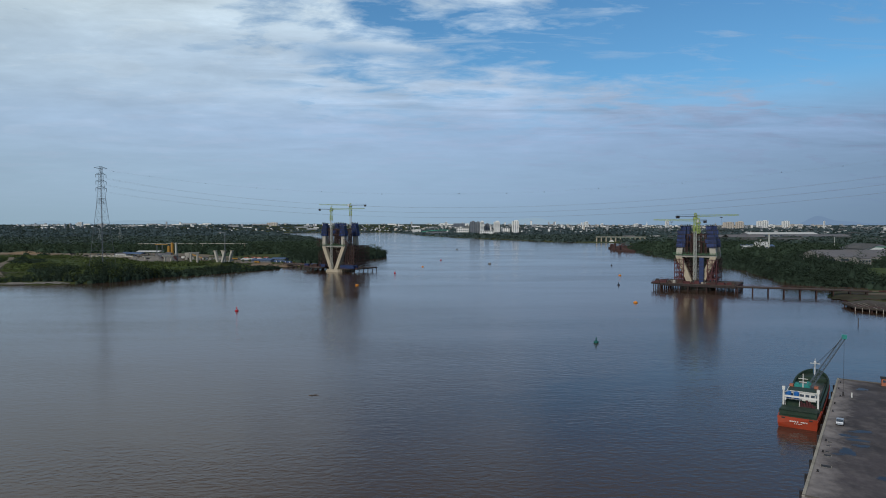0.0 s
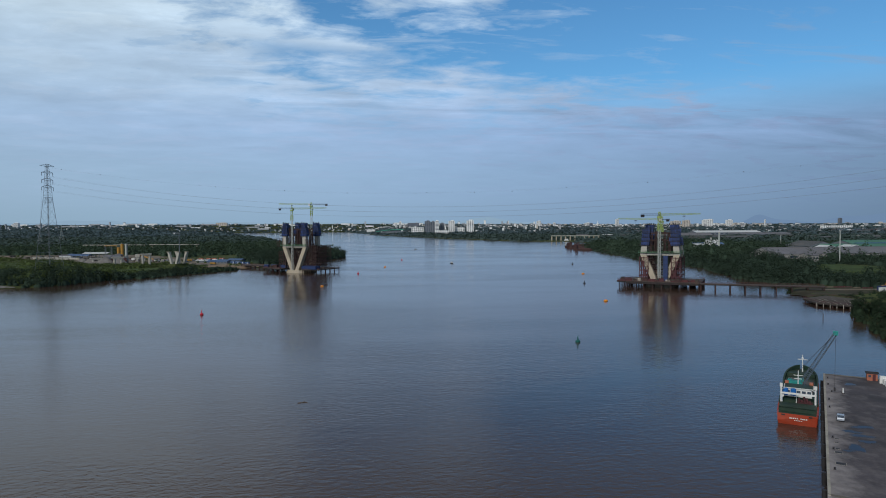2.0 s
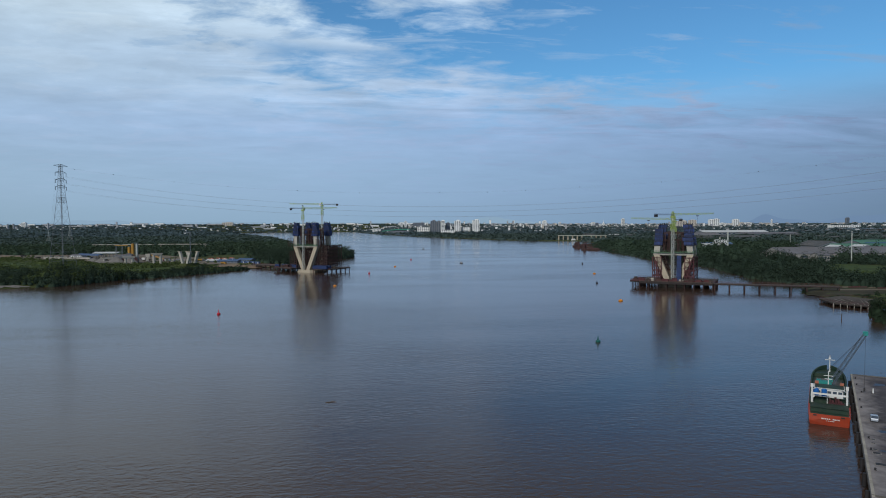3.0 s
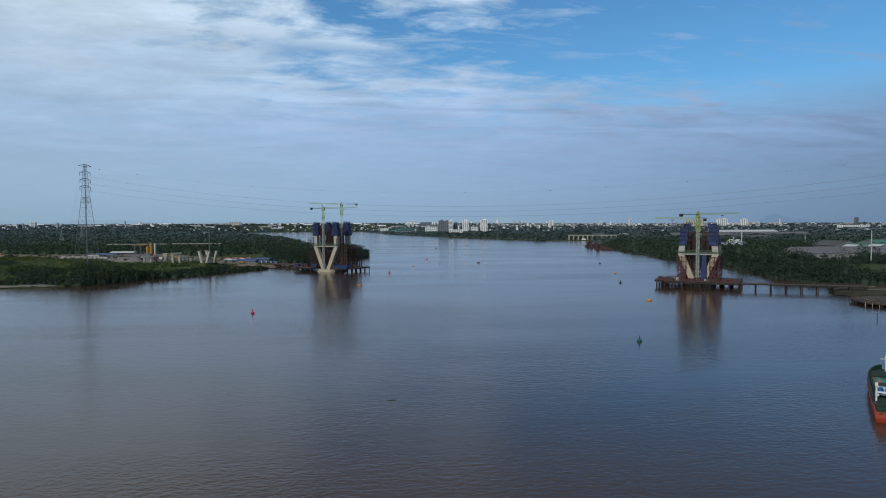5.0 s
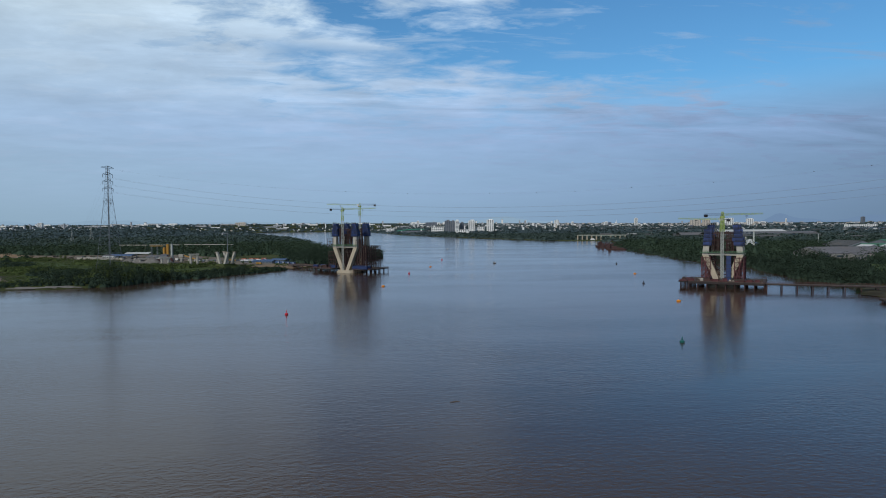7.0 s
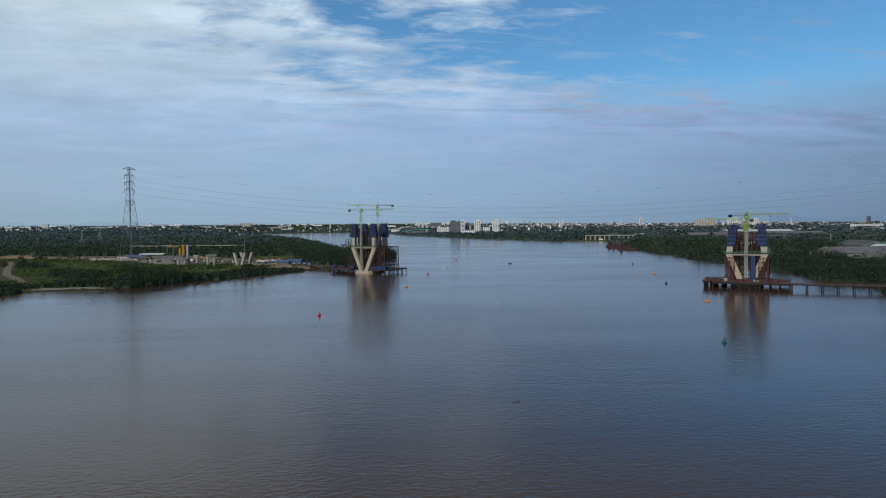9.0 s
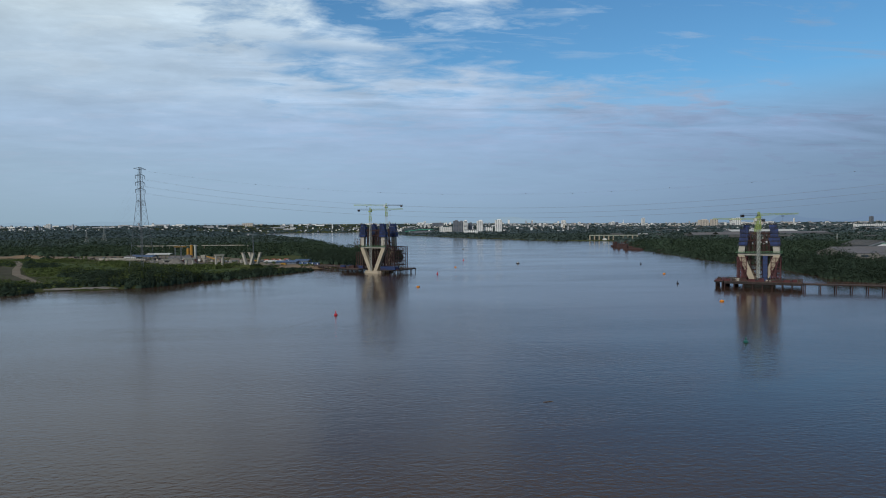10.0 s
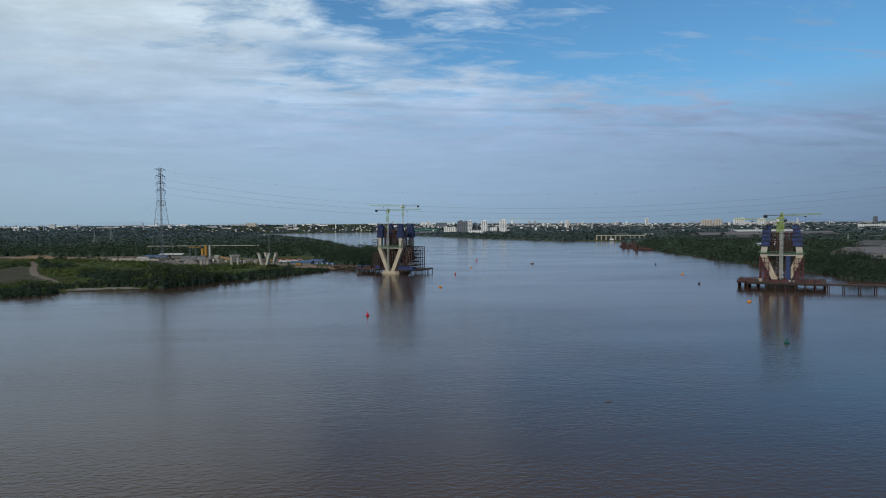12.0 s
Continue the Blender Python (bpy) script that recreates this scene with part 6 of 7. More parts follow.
for i in range(14):
    wr = thing("timber_wreck", "loose broken timbers on the old jetty", "timber", Matrix.Translation((rng.uniform(226, 244), rng.uniform(338, 356), 2.0)) @ Matrix.Rotation(rng.uniform(0, 3), 4, "Z"), "timbers on the old jetty")
    part("plank", Mesh().box((0, 0, 0), (rng.uniform(2, 5), 0.35, 0.2)), TIMBER, wr)
    part("plank", Mesh().box((0.3, 0.7, 0), (rng.uniform(2, 4), 0.3, 0.25), 0.3), TIMBER, wr)

v_pier(345.0, 428.0, AX, 10.8, "white concrete V pier of the approach on the bank")
ex = thing("crawler_excavator", "yellow piling excavator with raised boom on the bank", "excavator", stand(312, 408, 0.5) @ Matrix.Scale(0.8, 4))
part("track", Mesh().box((0, -1.2, 0), (4.2, 0.7, 1.0)), DARK, ex)
part("track", Mesh().box((0, 1.2, 0), (4.2, 0.7, 1.0)), DARK, ex)
part("house", Mesh().box((-0.4, 0, 1.0), (3.8, 2.8, 1.8)).box((1.0, -0.7, 2.8), (1.4, 1.2, 0.8)), YELLOW, ex)
part("boom", Mesh().beam((1.4, 0.3, 2.2), (8.0, 0.3, 8.5), 0.5).beam((8.0, 0.3, 8.5), (9.4, 0.3, 6.0), 0.4), YELLOW, ex)
for i, (x, y, p, l) in enumerate(((302, 398, TARP, "blue container on the bank"), (309, 401, TARP, "blue container on the bank"), (296, 389, WHITE, "white container on the bank"), (330, 415, TARP, "blue container on the bank"))):
    cabin(x, y, 0.3, p, l, 5.0, "cabins on the wharf's bank")
for i in range(16):
    x, y = 275 + i * 4.6, 426 - i * 1.8 + rng.uniform(-5, 4)
    rbn = thing("steel_bundle", "rusty bundle of reinforcing steel on the ground", "steel bundle", stand(x, y, rng.uniform(-0.6, 0.2)), "steel bundles on the bank")
    for k in range(3):
        part("bar", Mesh().box((0, k * 0.5 - 0.5, 0.1), (rng.uniform(5, 9), 0.42, 0.5 + 0.2 * (k == 1))), (RUST, BROWN, SAND)[i % 3], rbn)

# halls behind the trees
WALLM = mat("dull_wall", (0.30, 0.29, 0.28), 0.85, 0, 0.12, 0.05, 0.6, 0.0, (0.2, 0.18, 0.16), 0.5)
shed("warehouse", 548, 742, 0.0, 246, 52, 8.2, 14.4, ROOFG, "very long warehouse with grey metal roof", WALLM, "halls behind the trees", 16)
shed("warehouse", 449, 690, 0.05, 14, 12, 8.0, 10.0, ROOFG, "small grey-roofed warehouse annexe", WALLM, "halls behind the trees", 4)
shed("warehouse", 650, 985, math.pi / 2, 60, 46, 8.0, 15.0, ROOFD, "wide dark gabled factory hall", WALLG, "halls behind the trees", 8)
shed("warehouse", 690, 884, 0.0, 190, 40, 7.5, 13.0, ROOFN, "long green-roofed factory hall", WALLG, "halls behind the trees", 10)
shed("warehouse", 752, 935, 0.0, 130, 30, 9.0, 12.8, ROOFB, "long blue-roofed factory hall", WALLG, "halls behind the trees", 8)
shed("warehouse", 800, 1010, 0.0, 160, 50, 9.5, 14.5, ROOFN, "large green-grey roofed factory hall", WALLG, "halls behind the trees", 8)
for x, w_ in ((577, 21), (613, 24)):
    bh = thing("gabled_hall", "small factory hall with a white gabled roof", "building", stand(x, 846), "halls behind the trees")
    prof = [(w_ / 2, 9.5), (0, 13.6), (-w_ / 2, 9.5), (-w_ / 2, 0), (w_ / 2, 0)]
    part("shell", Mesh().slab(prof, -12, 12), ROOFW, bh)
    part("gable", Mesh().slab([(x_ * 0.9, z_ * 0.97) for x_, z_ in prof], -12.3, -11.9), WALLG, bh)
ch = thing("chimney", "slender pale steel chimney above the halls", "chimney", stand(463.2, 660))
part("shaft", Mesh().tube((0, 0, -0.5), (0, 0, 34.6), 0.6, 0.5, 12), MAST, ch)
part("band", Mesh().tube((0, 0, 32.6), (0, 0, 33.2), 0.75, 0.75, 12), GALV, ch)
pl_ = thing("lamp_mast", "slender pale mast standing above the trees", "mast", stand(609.3, 1000))
part("pole", Mesh().tube((0, 0, -0.5), (0, 0, 25.5), 0.7, 0.45, 8), MAST, pl_)
part("head", Mesh().box((0, 0, 25.0), (2.4, 0.8, 0.6)), GALV, pl_)
ml = shed("mill", 545, 1100, 0.0, 20, 14, 9.0, 14.5, ROOFW, "white mill building among trees", WALLW, "halls behind the trees", 3)
for x, h in ((554.5, 28.0), (540.0, 19.0)):
    c2 = thing("chimney", "grey-white chimney at the mill", "chimney", stand(x, 1092))
    part("shaft", Mesh().tube((0, 0, -0.5), (0, 0, h), 1.6, 1.1, 12), MAST, c2)
    part("rim", Mesh().tube((0, 0, h - 0.8), (0, 0, h), 1.35, 1.35, 12), CONC, c2)
shed("warehouse", 512, 1080, 0.0, 26, 14, 6.0, 8.5, ROOFW, "long white-roofed shed near the mill", WALLW, "halls behind the trees", 4)
shed("warehouse", 560, 1150, 0.0, 60, 16, 6.0, 8.5, ROOFB, "blue-grey roofed shed near the mill", WALLG, "halls behind the trees", 5)
shed("warehouse", 1130, 2160, 0.0, 230, 60, 12.5, 18.0, ROOFW, "very long pale-roofed warehouse", WALLG, "far halls", 14)
shed("warehouse", 1160, 2000, 0.0, 180, 50, 10.0, 13.5, ROOFG, "long grey-roofed far warehouse", WALLG, "far halls", 10)
shed("warehouse", 718, 1700, 0.0, 72, 40, 12.0, 17.5, ROOFG, "long grey-roofed riverside shed", None, "far halls", 8)
shed("warehouse", 770, 1645, 0.0, 90, 45, 13.0, 19.0, ROOFG, "long grey-roofed riverside shed", None, "far halls", 8)
shed("warehouse", 830, 1560, 0.0, 90, 40, 9.0, 13.0, ROOFD, "dark roofed riverside shed", WALLG, "far halls", 8)

# viaduct and barges on the far reach
vd = thing("viaduct", "low pale green viaduct on concrete piers by the river", "bridge", Matrix.Translation((0, 0, 0)))
part("deck", Mesh().beam((410, 1712, 13.8), (530, 1674, 13.8), 8.0, 1.1), mat("pale_green_concrete", (0.36, 0.42, 0.35), 0.8, 0, 0.1, 0.05, 0.5, 0), vd)
part("parapet", Mesh().beam((410, 1707.5, 14.8), (530, 1669.5, 14.8), 0.4, 1.0), CONC_W, vd)
for i in range(11):
    part("pier", Mesh().box((412 + 11.6 * i, 1711.4 - 3.67 * i, -2), (2.2, 5.0, 15.3)), CONC, vd)


def barge(x, y, turn, length, label, cargo=True):
    b = thing("barge", label, "barge", Matrix.Translation((x, y, 0)) @ Matrix.Rotation(turn, 4, "Z"), "barges along the bank")
    part("hull", loft([[(k * length / 2, -4 * w, 2.4), (k * length / 2 * 0.97, -3.6 * w, -0.6), (k * length / 2 * 0.97, 3.6 * w, -0.6), (k * length / 2, 4 * w, 2.4)] for k, w in ((-1, 0.9), (-0.8, 1), (0.8, 1), (1, 0.8))]), BROWN, b)
    part("cabin", Mesh().box((-length * 0.36, 0, 2.4), (4, 5, 4.4)).box((-length * 0.36, 0, 6.8), (3, 4, 2)), BROWN, b)
    if cargo:
        part("cargo", Mesh().box((length * 0.1, 0, 2.4), (length * 0.5, 5.5, 1.6), 0, 0.85), BROWN, b)
    part("derrick", Mesh().beam((0, 0, 2.4), (0, 0, 10), 0.4).beam((0, 0, 4), (length * 0.3, 0, 11), 0.3), RUST, b)


barge(352, 1275, 0.2, 44, "rust-red barge moored off the bank")
barge(366, 1312, 0.2, 40, "rust-red barge moored off the bank")
barge(330, 1182, -0.5, 36, "dark barge at the bank")
barge(316, 1100, -0.9, 40, "dark red barge at the bank")
barge(338, 1235, 0.1, 36, "rust-red barge at the bank")
trestle([(0, -4), (46, -4), (46, 4), (0, 4)], 3.0, "old jetty running out from the bank", axes((322, 1010), 0.99, -0.05), 0.6, 6.0, "river_jetty", TIMBER)
wbt = thing("launch", "white launch moored below the viaduct", "boat", Matrix.Translation((448, 1690, 0)))
part("hull", loft([[(x, -b, 1.6), (x, -b * 0.7, -0.4), (x, b * 0.7, -0.4), (x, b, 1.6)] for x, b in ((-10, 2.4), (-3, 3), (4, 2.8), (9, 0.4))]), WHITE, wbt)
part("cabin", Mesh().box((-2, 0, 1.6), (11, 4, 2.6)).box((-2, 0, 4.2), (7, 3.4, 2.0)), WHITE, wbt)


# ---------------------------------------------------------------- the town
def tower(x, y, w, d, top, label, wall, bands=8, cols=0, crown=True):
    """A block of flats or offices with recessed window bands; top is its height over the river."""
    z0 = gz(x, y) - 2
    t = thing("building", label, "building", Matrix.Translation((x, y, z0)), "buildings of the town")
    h = top - z0
    part("wall", Mesh().box((0, 0, 0), (w, d, h)), wall, t)
    low = max(0.0, h * 0.12)
    for i in range(bands):
        z = low + (h - low) * (i + 0.3) / bands
        if cols:
            for j in range(cols):
                part("window", Mesh().box((-w / 2 + w * (j + 0.5) / cols, -d / 2 - 0.1, z), (w / cols * 0.5, 0.4, (h - low) / bands * 0.5)), GLASS, t)
        else:
            part("window", Mesh().box((0, -d / 2 - 0.1, z), (w * 0.86, 0.4, (h - low) / bands * 0.42)), GLASS, t)
    if crown:
        part("roof", Mesh().box((w * 0.1, 0, h), (w * 0.5, d * 0.5, min(6, h * 0.06) + 0.5)), wall, t)
    return t


tower(147, 3000, 25, 24, 62.0, "dark grey slab block on the far bank", WALLG, 9, 3)
tower(170, 2990, 20, 22, 59.5, "dark grey slab block on the far bank", WALLG, 9, 2)
tower(188, 2960, 17, 20, 62.0, "narrow white tower on the far bank", WALLW, 9)
tower(214, 3000, 18, 20, 52.0, "grey block on the far bank", WALLG, 7, 2)
tower(194, 2750, 56, 24, 22.0, "long low white riverside building", WALLW, 3, 6, False)
tower(259, 3000, 27, 24, 62.0, "white tower block with window bands on the far bank", WALLW, 10, 3)
tower(343, 2980, 30, 24, 64.0, "white tower block with window bands on the far bank", WALLW, 10, 3)
tower(300, 3020, 40, 20, 33.0, "white mid-rise block on the far bank", WALLW, 4, 4, False)
tower(103, 3050, 57, 20, 34.0, "pale low block on the far bank", WALLW, 3, 6, False)
tower(-130, 3480, 44, 20, 24.0, "pale low block on the far bank", WALLW, 3, 6, False)
tower(33, 4200, 14, 14, 67.0, "white tower in the town", WALLW, 8)
tower(8, 4200, 14, 14, 56.0, "white block in the town", WALLW, 6)
tower(119, 4200, 74, 20, 58.0, "long grey block in the town", WALLG, 5, 8, False)
tower(942, 4200, 27, 18, 66.0, "bright white block in the town", WALLW, 6, 3)
tower(1046, 4200, 15, 15, 55.0, "white block in the town", WALLW, 6)
tower(1270, 4200, 22, 15, 54.0, "grey-white block in the town", WALLW, 5)
tower(1263, 4100, 18, 15, 50.0, "grey block in the town", WALLG, 5)
tower(1399, 4000, 18, 16, 74.0, "slim pale tower in the town", WALLW, 10)
tower(1871, 3800, 24, 18, 66.0, "white tower block in the town", WALLW, 9, 2)
tower(1903, 3800, 37, 18, 69.0, "white tower block in the town", WALLW, 9, 3)
tower(1992, 3900, 22, 18, 46.0, "white block in the town", WALLW, 4)
tower(2028, 3900, 35, 18, 43.0, "white block in the town", WALLW, 4)
tower(2027, 3800, 38, 18, 66.0, "white tower block in the town", WALLW, 9, 3)
tower(2119, 3900, 22, 18, 48.0, "cream block in the town", WALLC, 5)
tower(2160, 3900, 42, 18, 48.0, "pale block in the town", WALLW, 5)
tower(2282, 3900, 54, 18, 44.0, "cream and white block in the town", WALLC, 4)
tower(2302, 3880, 7, 7, 66.0, "thin white tower in the town", WALLW, 6)
tower(2140, 3000, 150, 24, 32.0, "long white terrace of flats", WALLW, 6, 14, False)
tower(2664, 3700, 17, 17, 72.0, "tall pale tower behind the flats", WALLG, 10)
tower(1646, 3700, 57, 20, 60.0, "cream apartment block in the town", WALLC, 8, 6)
tower(1710, 3700, 40, 20, 63.0, "cream apartment block in the town", WALLC, 8, 4)
tower(-1170, 4500, 72, 20, 66.0, "cream apartment block beyond the woods", WALLC, 6, 6)
tower(-2167, 3900, 25, 20, 68.0, "white block beyond the woods", WALLW, 6)
sp = thing("spire", "white curved landmark spire in the town", "tower", Matrix.Translation((1306, 4100, gz(1306, 4100))))
part("shaft", Mesh().tube((0, 0, 0), (0, 0, 38), 3.0, 0.6, 8), WALLW, sp)
for s in (-1, 1):
    part("leg", Mesh().tube((s * 14, 0, 0), (s * 1.5, 0, 24), 2.2, 1.0, 8), WALLW, sp)
ah = thing("arched_hall", "long hall with a curved green roof on the far bank", "building", Matrix.Translation((-25, 3000, gz(-25, 3000))), "buildings of the town")
prof = [(-64 + 128 * i / 16, 9 + 14 * math.sin(math.pi * (0.12 + 0.5 * i / 16))) for i in range(17)]
part("roof", Mesh().slab(prof + [(x, z - 2.5) for x, z in reversed(prof)], -20, 20), mat("bright_green_roof", (0.05, 0.30, 0.20), 0.5, 0, 0.1, 0.02, 0.2, 0), ah, "curved green roof")
part("wall", Mesh().box((10, 0, 0), (96, 30, 14)), WALLG, ah)

# small houses and blocks scattered to the horizon
hr = np.random.default_rng(21)
n_house = 0
far_walls, far_pale, far_roofs = Mesh(), Mesh(), Mesh()
while n_house < 1100:
    az, r = radians(hr.uniform(-33, 43)), (hr.uniform(2300, 4000) if n_house > 430 else hr.uniform(4050, 4750) if n_house > 150 else hr.uniform(2300, 4300)) if n_house > 50 else hr.uniform(1600, 2600)
    if n_house <= 50:
        az = radians(hr.uniform(20, 43))
    x, y = r * math.sin(az) - 40, r * math.cos(az)
    if shore(np.array([x]), np.array([y]))[0] < 40 or (x < -250 and r < 3900):
        continue
    n_house += 1
    w_, d_h, h_ = hr.uniform(4, 13) * r / 3400, hr.uniform(10, 16), hr.uniform(3.5, 6) if r < 3000 else hr.uniform(6, 11) + (hr.uniform(0, 22 if x < 900 else 5) if hr.uniform() < 0.2 else 0)
    z0 = gz(x, y)
    pal = hr.integers(0, 6)
    wallm = (WALLW, WALLW, WALLW, WALLC, WALLW, WALLG)[pal]
    roofm = (ROOFW, ROOFG, ROOFD, ROOFG, ROOFB, ROOFW)[pal]
    if n_house > 190:
        w_, h_ = w_ * 0.62, h_ * (0.75 if h_ < 20 else 1.0)
        (far_walls if pal < 3 else far_pale).box((x, y, z0 - 1), (w_, d_h, h_ + 1))
        far_roofs.box((x, y, z0 + h_), (w_ + 0.8, d_h + 0.8, 1.4), 0, 0.7)
        continue
    hb = thing("house", ("white building with pale roof", "white building with grey roof", "white building with dark roof", "cream building with grey roof", "white building with blue roof", "grey building with white roof")[pal] + " far off among trees",
               "building", Matrix.Translation((x, y, z0)), "far houses of the town")
    part("wall", Mesh().box((0, 0, -1), (w_, d_h, h_ + 1)), wallm, hb)
    part("roof", Mesh().slab([(-w_ / 2 - 0.6, h_), (w_ / 2 + 0.6, h_), (w_ / 2 - w_ * 0.2, h_ + 2.2), (-w_ / 2 + w_ * 0.2, h_ + 2.2)], -d_h / 2 - 0.6, d_h / 2 + 0.6), roofm, hb)

for i in range(48):
    az, r = radians(hr.uniform(-33, 6)), hr.uniform(4380, 4780)
    x, y = r * math.sin(az) - 40, r * math.cos(az)
    if shore(np.array([x]), np.array([y]))[0] > 40:
        wl = hr.uniform(12, 70) if i % 3 else hr.uniform(60, 110)
        hl = hr.uniform(3.5, 7) + (hr.uniform(4, 14) if i % 7 == 0 and wl < 45 else 0)
        (far_walls if i % 2 else far_pale).box((x, y, gz(x, y)), (wl, 18, hl + 3))
# the dense belt of the town, and low works and sheds among the trees on the wharf's side
far_cream, shed_pale, shed_dull = Mesh(), Mesh(), Mesh()
for i in range(900):
    az = radians(min(43.0, max(-33.0, hr.normal(16.0, 15.0)))) if i % 8 else radians(hr.uniform(-33, 0))
    r = hr.uniform(3950, 4790)
    x, y = r * math.sin(az) - 40, r * math.cos(az)
    if shore(np.array([x]), np.array([y]))[0] < 30:
        continue
    wl, hl = hr.uniform(4, 15), hr.uniform(4, 8) + (hr.uniform(4, 14) if hr.uniform() < 0.06 else 0)
    # grey picked for most walls, its dullness standing in for distance haze
    (far_walls, far_pale, far_cream)[(0, 1, 1, 1, 1, 2)[hr.integers(0, 6)]].box((x, y, gz(x, y) - 1), (wl, 14, hl + 1))
n_shed = 0
while n_shed < 85:
    az, r = radians(hr.uniform(17, 43)), hr.uniform(1900, 3900)
    x, y = r * math.sin(az) - 40, r * math.cos(az)
    if shore(np.array([x]), np.array([y]))[0] < 60:
        continue
    n_shed += 1
    wl, dl, hl, tn = hr.uniform(12, 46), hr.uniform(12, 20), hr.uniform(6.5, 10.0), hr.uniform(-0.2, 0.3)
    (shed_pale if n_shed % 7 < 1 else shed_dull).box((x, y, gz(x, y) + hl), (wl + 1, dl + 1, 1.8), tn, 0.72)
    shed_dull.box((x, y, gz(x, y) - 1), (wl, dl, hl + 1), tn)
tagged(part("far_cream_town", far_cream, WALLC), "small cream buildings of the town along the horizon", "buildings", "", "stuff")
tagged(part("shed_roofs", shed_pale, ROOFW), "pale metal roofs of sheds among the trees", "roofs", "", "stuff")
tagged(part("shed_roofs", shed_dull, ROOFD), "grey metal roofs of sheds among the trees", "roofs", "", "stuff")
tagged(part("far_town", far_walls, WALLW), "small white buildings of the town along the horizon", "buildings", "", "stuff")
tagged(part("far_blocks", far_pale, mat("grey_hazed_far_wall", (0.36, 0.37, 0.39), 0.85, 0, 0.15, 0.01, 0.1, 0.0)), "small grey and haze-dulled buildings of the town along the horizon", "buildings", "", "stuff")
tagged(part("far_roofs", far_roofs, ROOFG), "grey roofs of the town along the horizon", "roofs", "", "stuff")

# a further bend of the river, and hills on the horizon
fw_ = part("far_water", Mesh().prism([(1850, 2560), (2500, 2500), (2560, 2760), (1940, 2790)], 2.0, 17.0), WATER)
tagged(fw_, "pale strip of water far off between woods", "water", "", "structure")


def ridge(name, az0, az1, peaks, dist, material, label, base=46):
    """A hazy range: peaks are (fraction, height in metres over the river, width)."""
    n = 80
    pts = []
    for i in range(n + 1):
        t = i / n
        a = radians(az0 + (az1 - az0) * t)
        h = base + sum(hh * math.exp(-(((t - p) / wd) ** 2)) for p, hh, wd in peaks) + 2.0 * math.sin(t * 41) + 1.2 * math.sin(t * 97)
        h = 30 + (h - 30) * min(1, t / 0.08, (1 - t) / 0.08)
        pts.append((dist * math.sin(a) - 40, dist * math.cos(a), h))
    m = Mesh()
    v = [p for p in pts] + [(x, y, -5) for x, y, _ in pts] + [(x * 1.008, y * 1.008, -5) for x, y, _ in pts]
    k = n + 1
    m.add(v, [(i, k + i, k + i + 1, i + 1) for i in range(n)] + [(i, i + 1, 2 * k + i + 1, 2 * k + i) for i in range(n)])
    tagged(part(name, m, material), label, "hills", "", "structure")


# these ridges glow evenly; their haze is only the emission colour
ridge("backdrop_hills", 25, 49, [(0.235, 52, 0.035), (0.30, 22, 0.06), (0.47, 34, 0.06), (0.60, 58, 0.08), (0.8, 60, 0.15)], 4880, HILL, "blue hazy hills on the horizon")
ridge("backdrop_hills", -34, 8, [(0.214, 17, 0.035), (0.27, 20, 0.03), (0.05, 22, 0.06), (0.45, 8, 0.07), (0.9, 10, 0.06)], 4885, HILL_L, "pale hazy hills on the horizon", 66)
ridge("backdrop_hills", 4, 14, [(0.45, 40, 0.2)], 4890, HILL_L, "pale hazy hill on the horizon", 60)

# ---------------------------------------------------------------- woods
BARE = [SITE, MUDFLAT, [(-352, 478), (-345, 488), (-300, 495), (-284, 501), (-290, 513), (-340, 507), (-353, 497)], [(236, 392), (256, 422), (276, 440), (296, 432), (300, 385), (250, 374)],
        [(214, 330), (252, 348), (250, 374), (218, 362)], [(337, 499), (366, 560), (425, 650), (460, 650), (475, 610), (400, 512)],
        [(415, 712), (672, 712), (672, 772), (415, 772)], [(375, 720), (415, 720), (415, 765), (375, 765)], [(612, 860), (786, 860), (786, 900), (612, 900)], [(550, 850), (615, 850), (615, 884), (550, 884)],
        [(612, 940), (880, 940), (880, 1036), (612, 1036)], [(1015, 1970), (1250, 1970), (1250, 2195), (1015, 2195)], [(680, 1535), (880, 1535), (880, 1725), (680, 1725)],
        [(524, 1070), (560, 1070), (560, 1120), (524, 1120)], [(1850, 2560), (2500, 2500), (2560, 2790), (1940, 2800)], [(360, 1690), (440, 1640), (580, 1600), (580, 1690), (400, 1740)], [(-215, 690), (-150, 690), (-150, 740), (-215, 760)], [(422, 678), (458, 678), (458, 705), (422, 705)]]
TRACKS = [((-1000, 1370), (-680, 1482), 14), ((-680, 1482), (-450, 1567), 14), ((-450, 1567), (-330, 1560), 14), ((-1300, 2100), (-1020, 2500), 18), ((-1020, 2500), (-960, 2900), 18),
          ((-600, 905), (-545, 820), 7), ((-545, 820), (-450, 650), 7), ((-450, 650), (-375, 550), 7), ((255, 407), (330, 399), 7), ((330, 399), (430, 381), 7)]


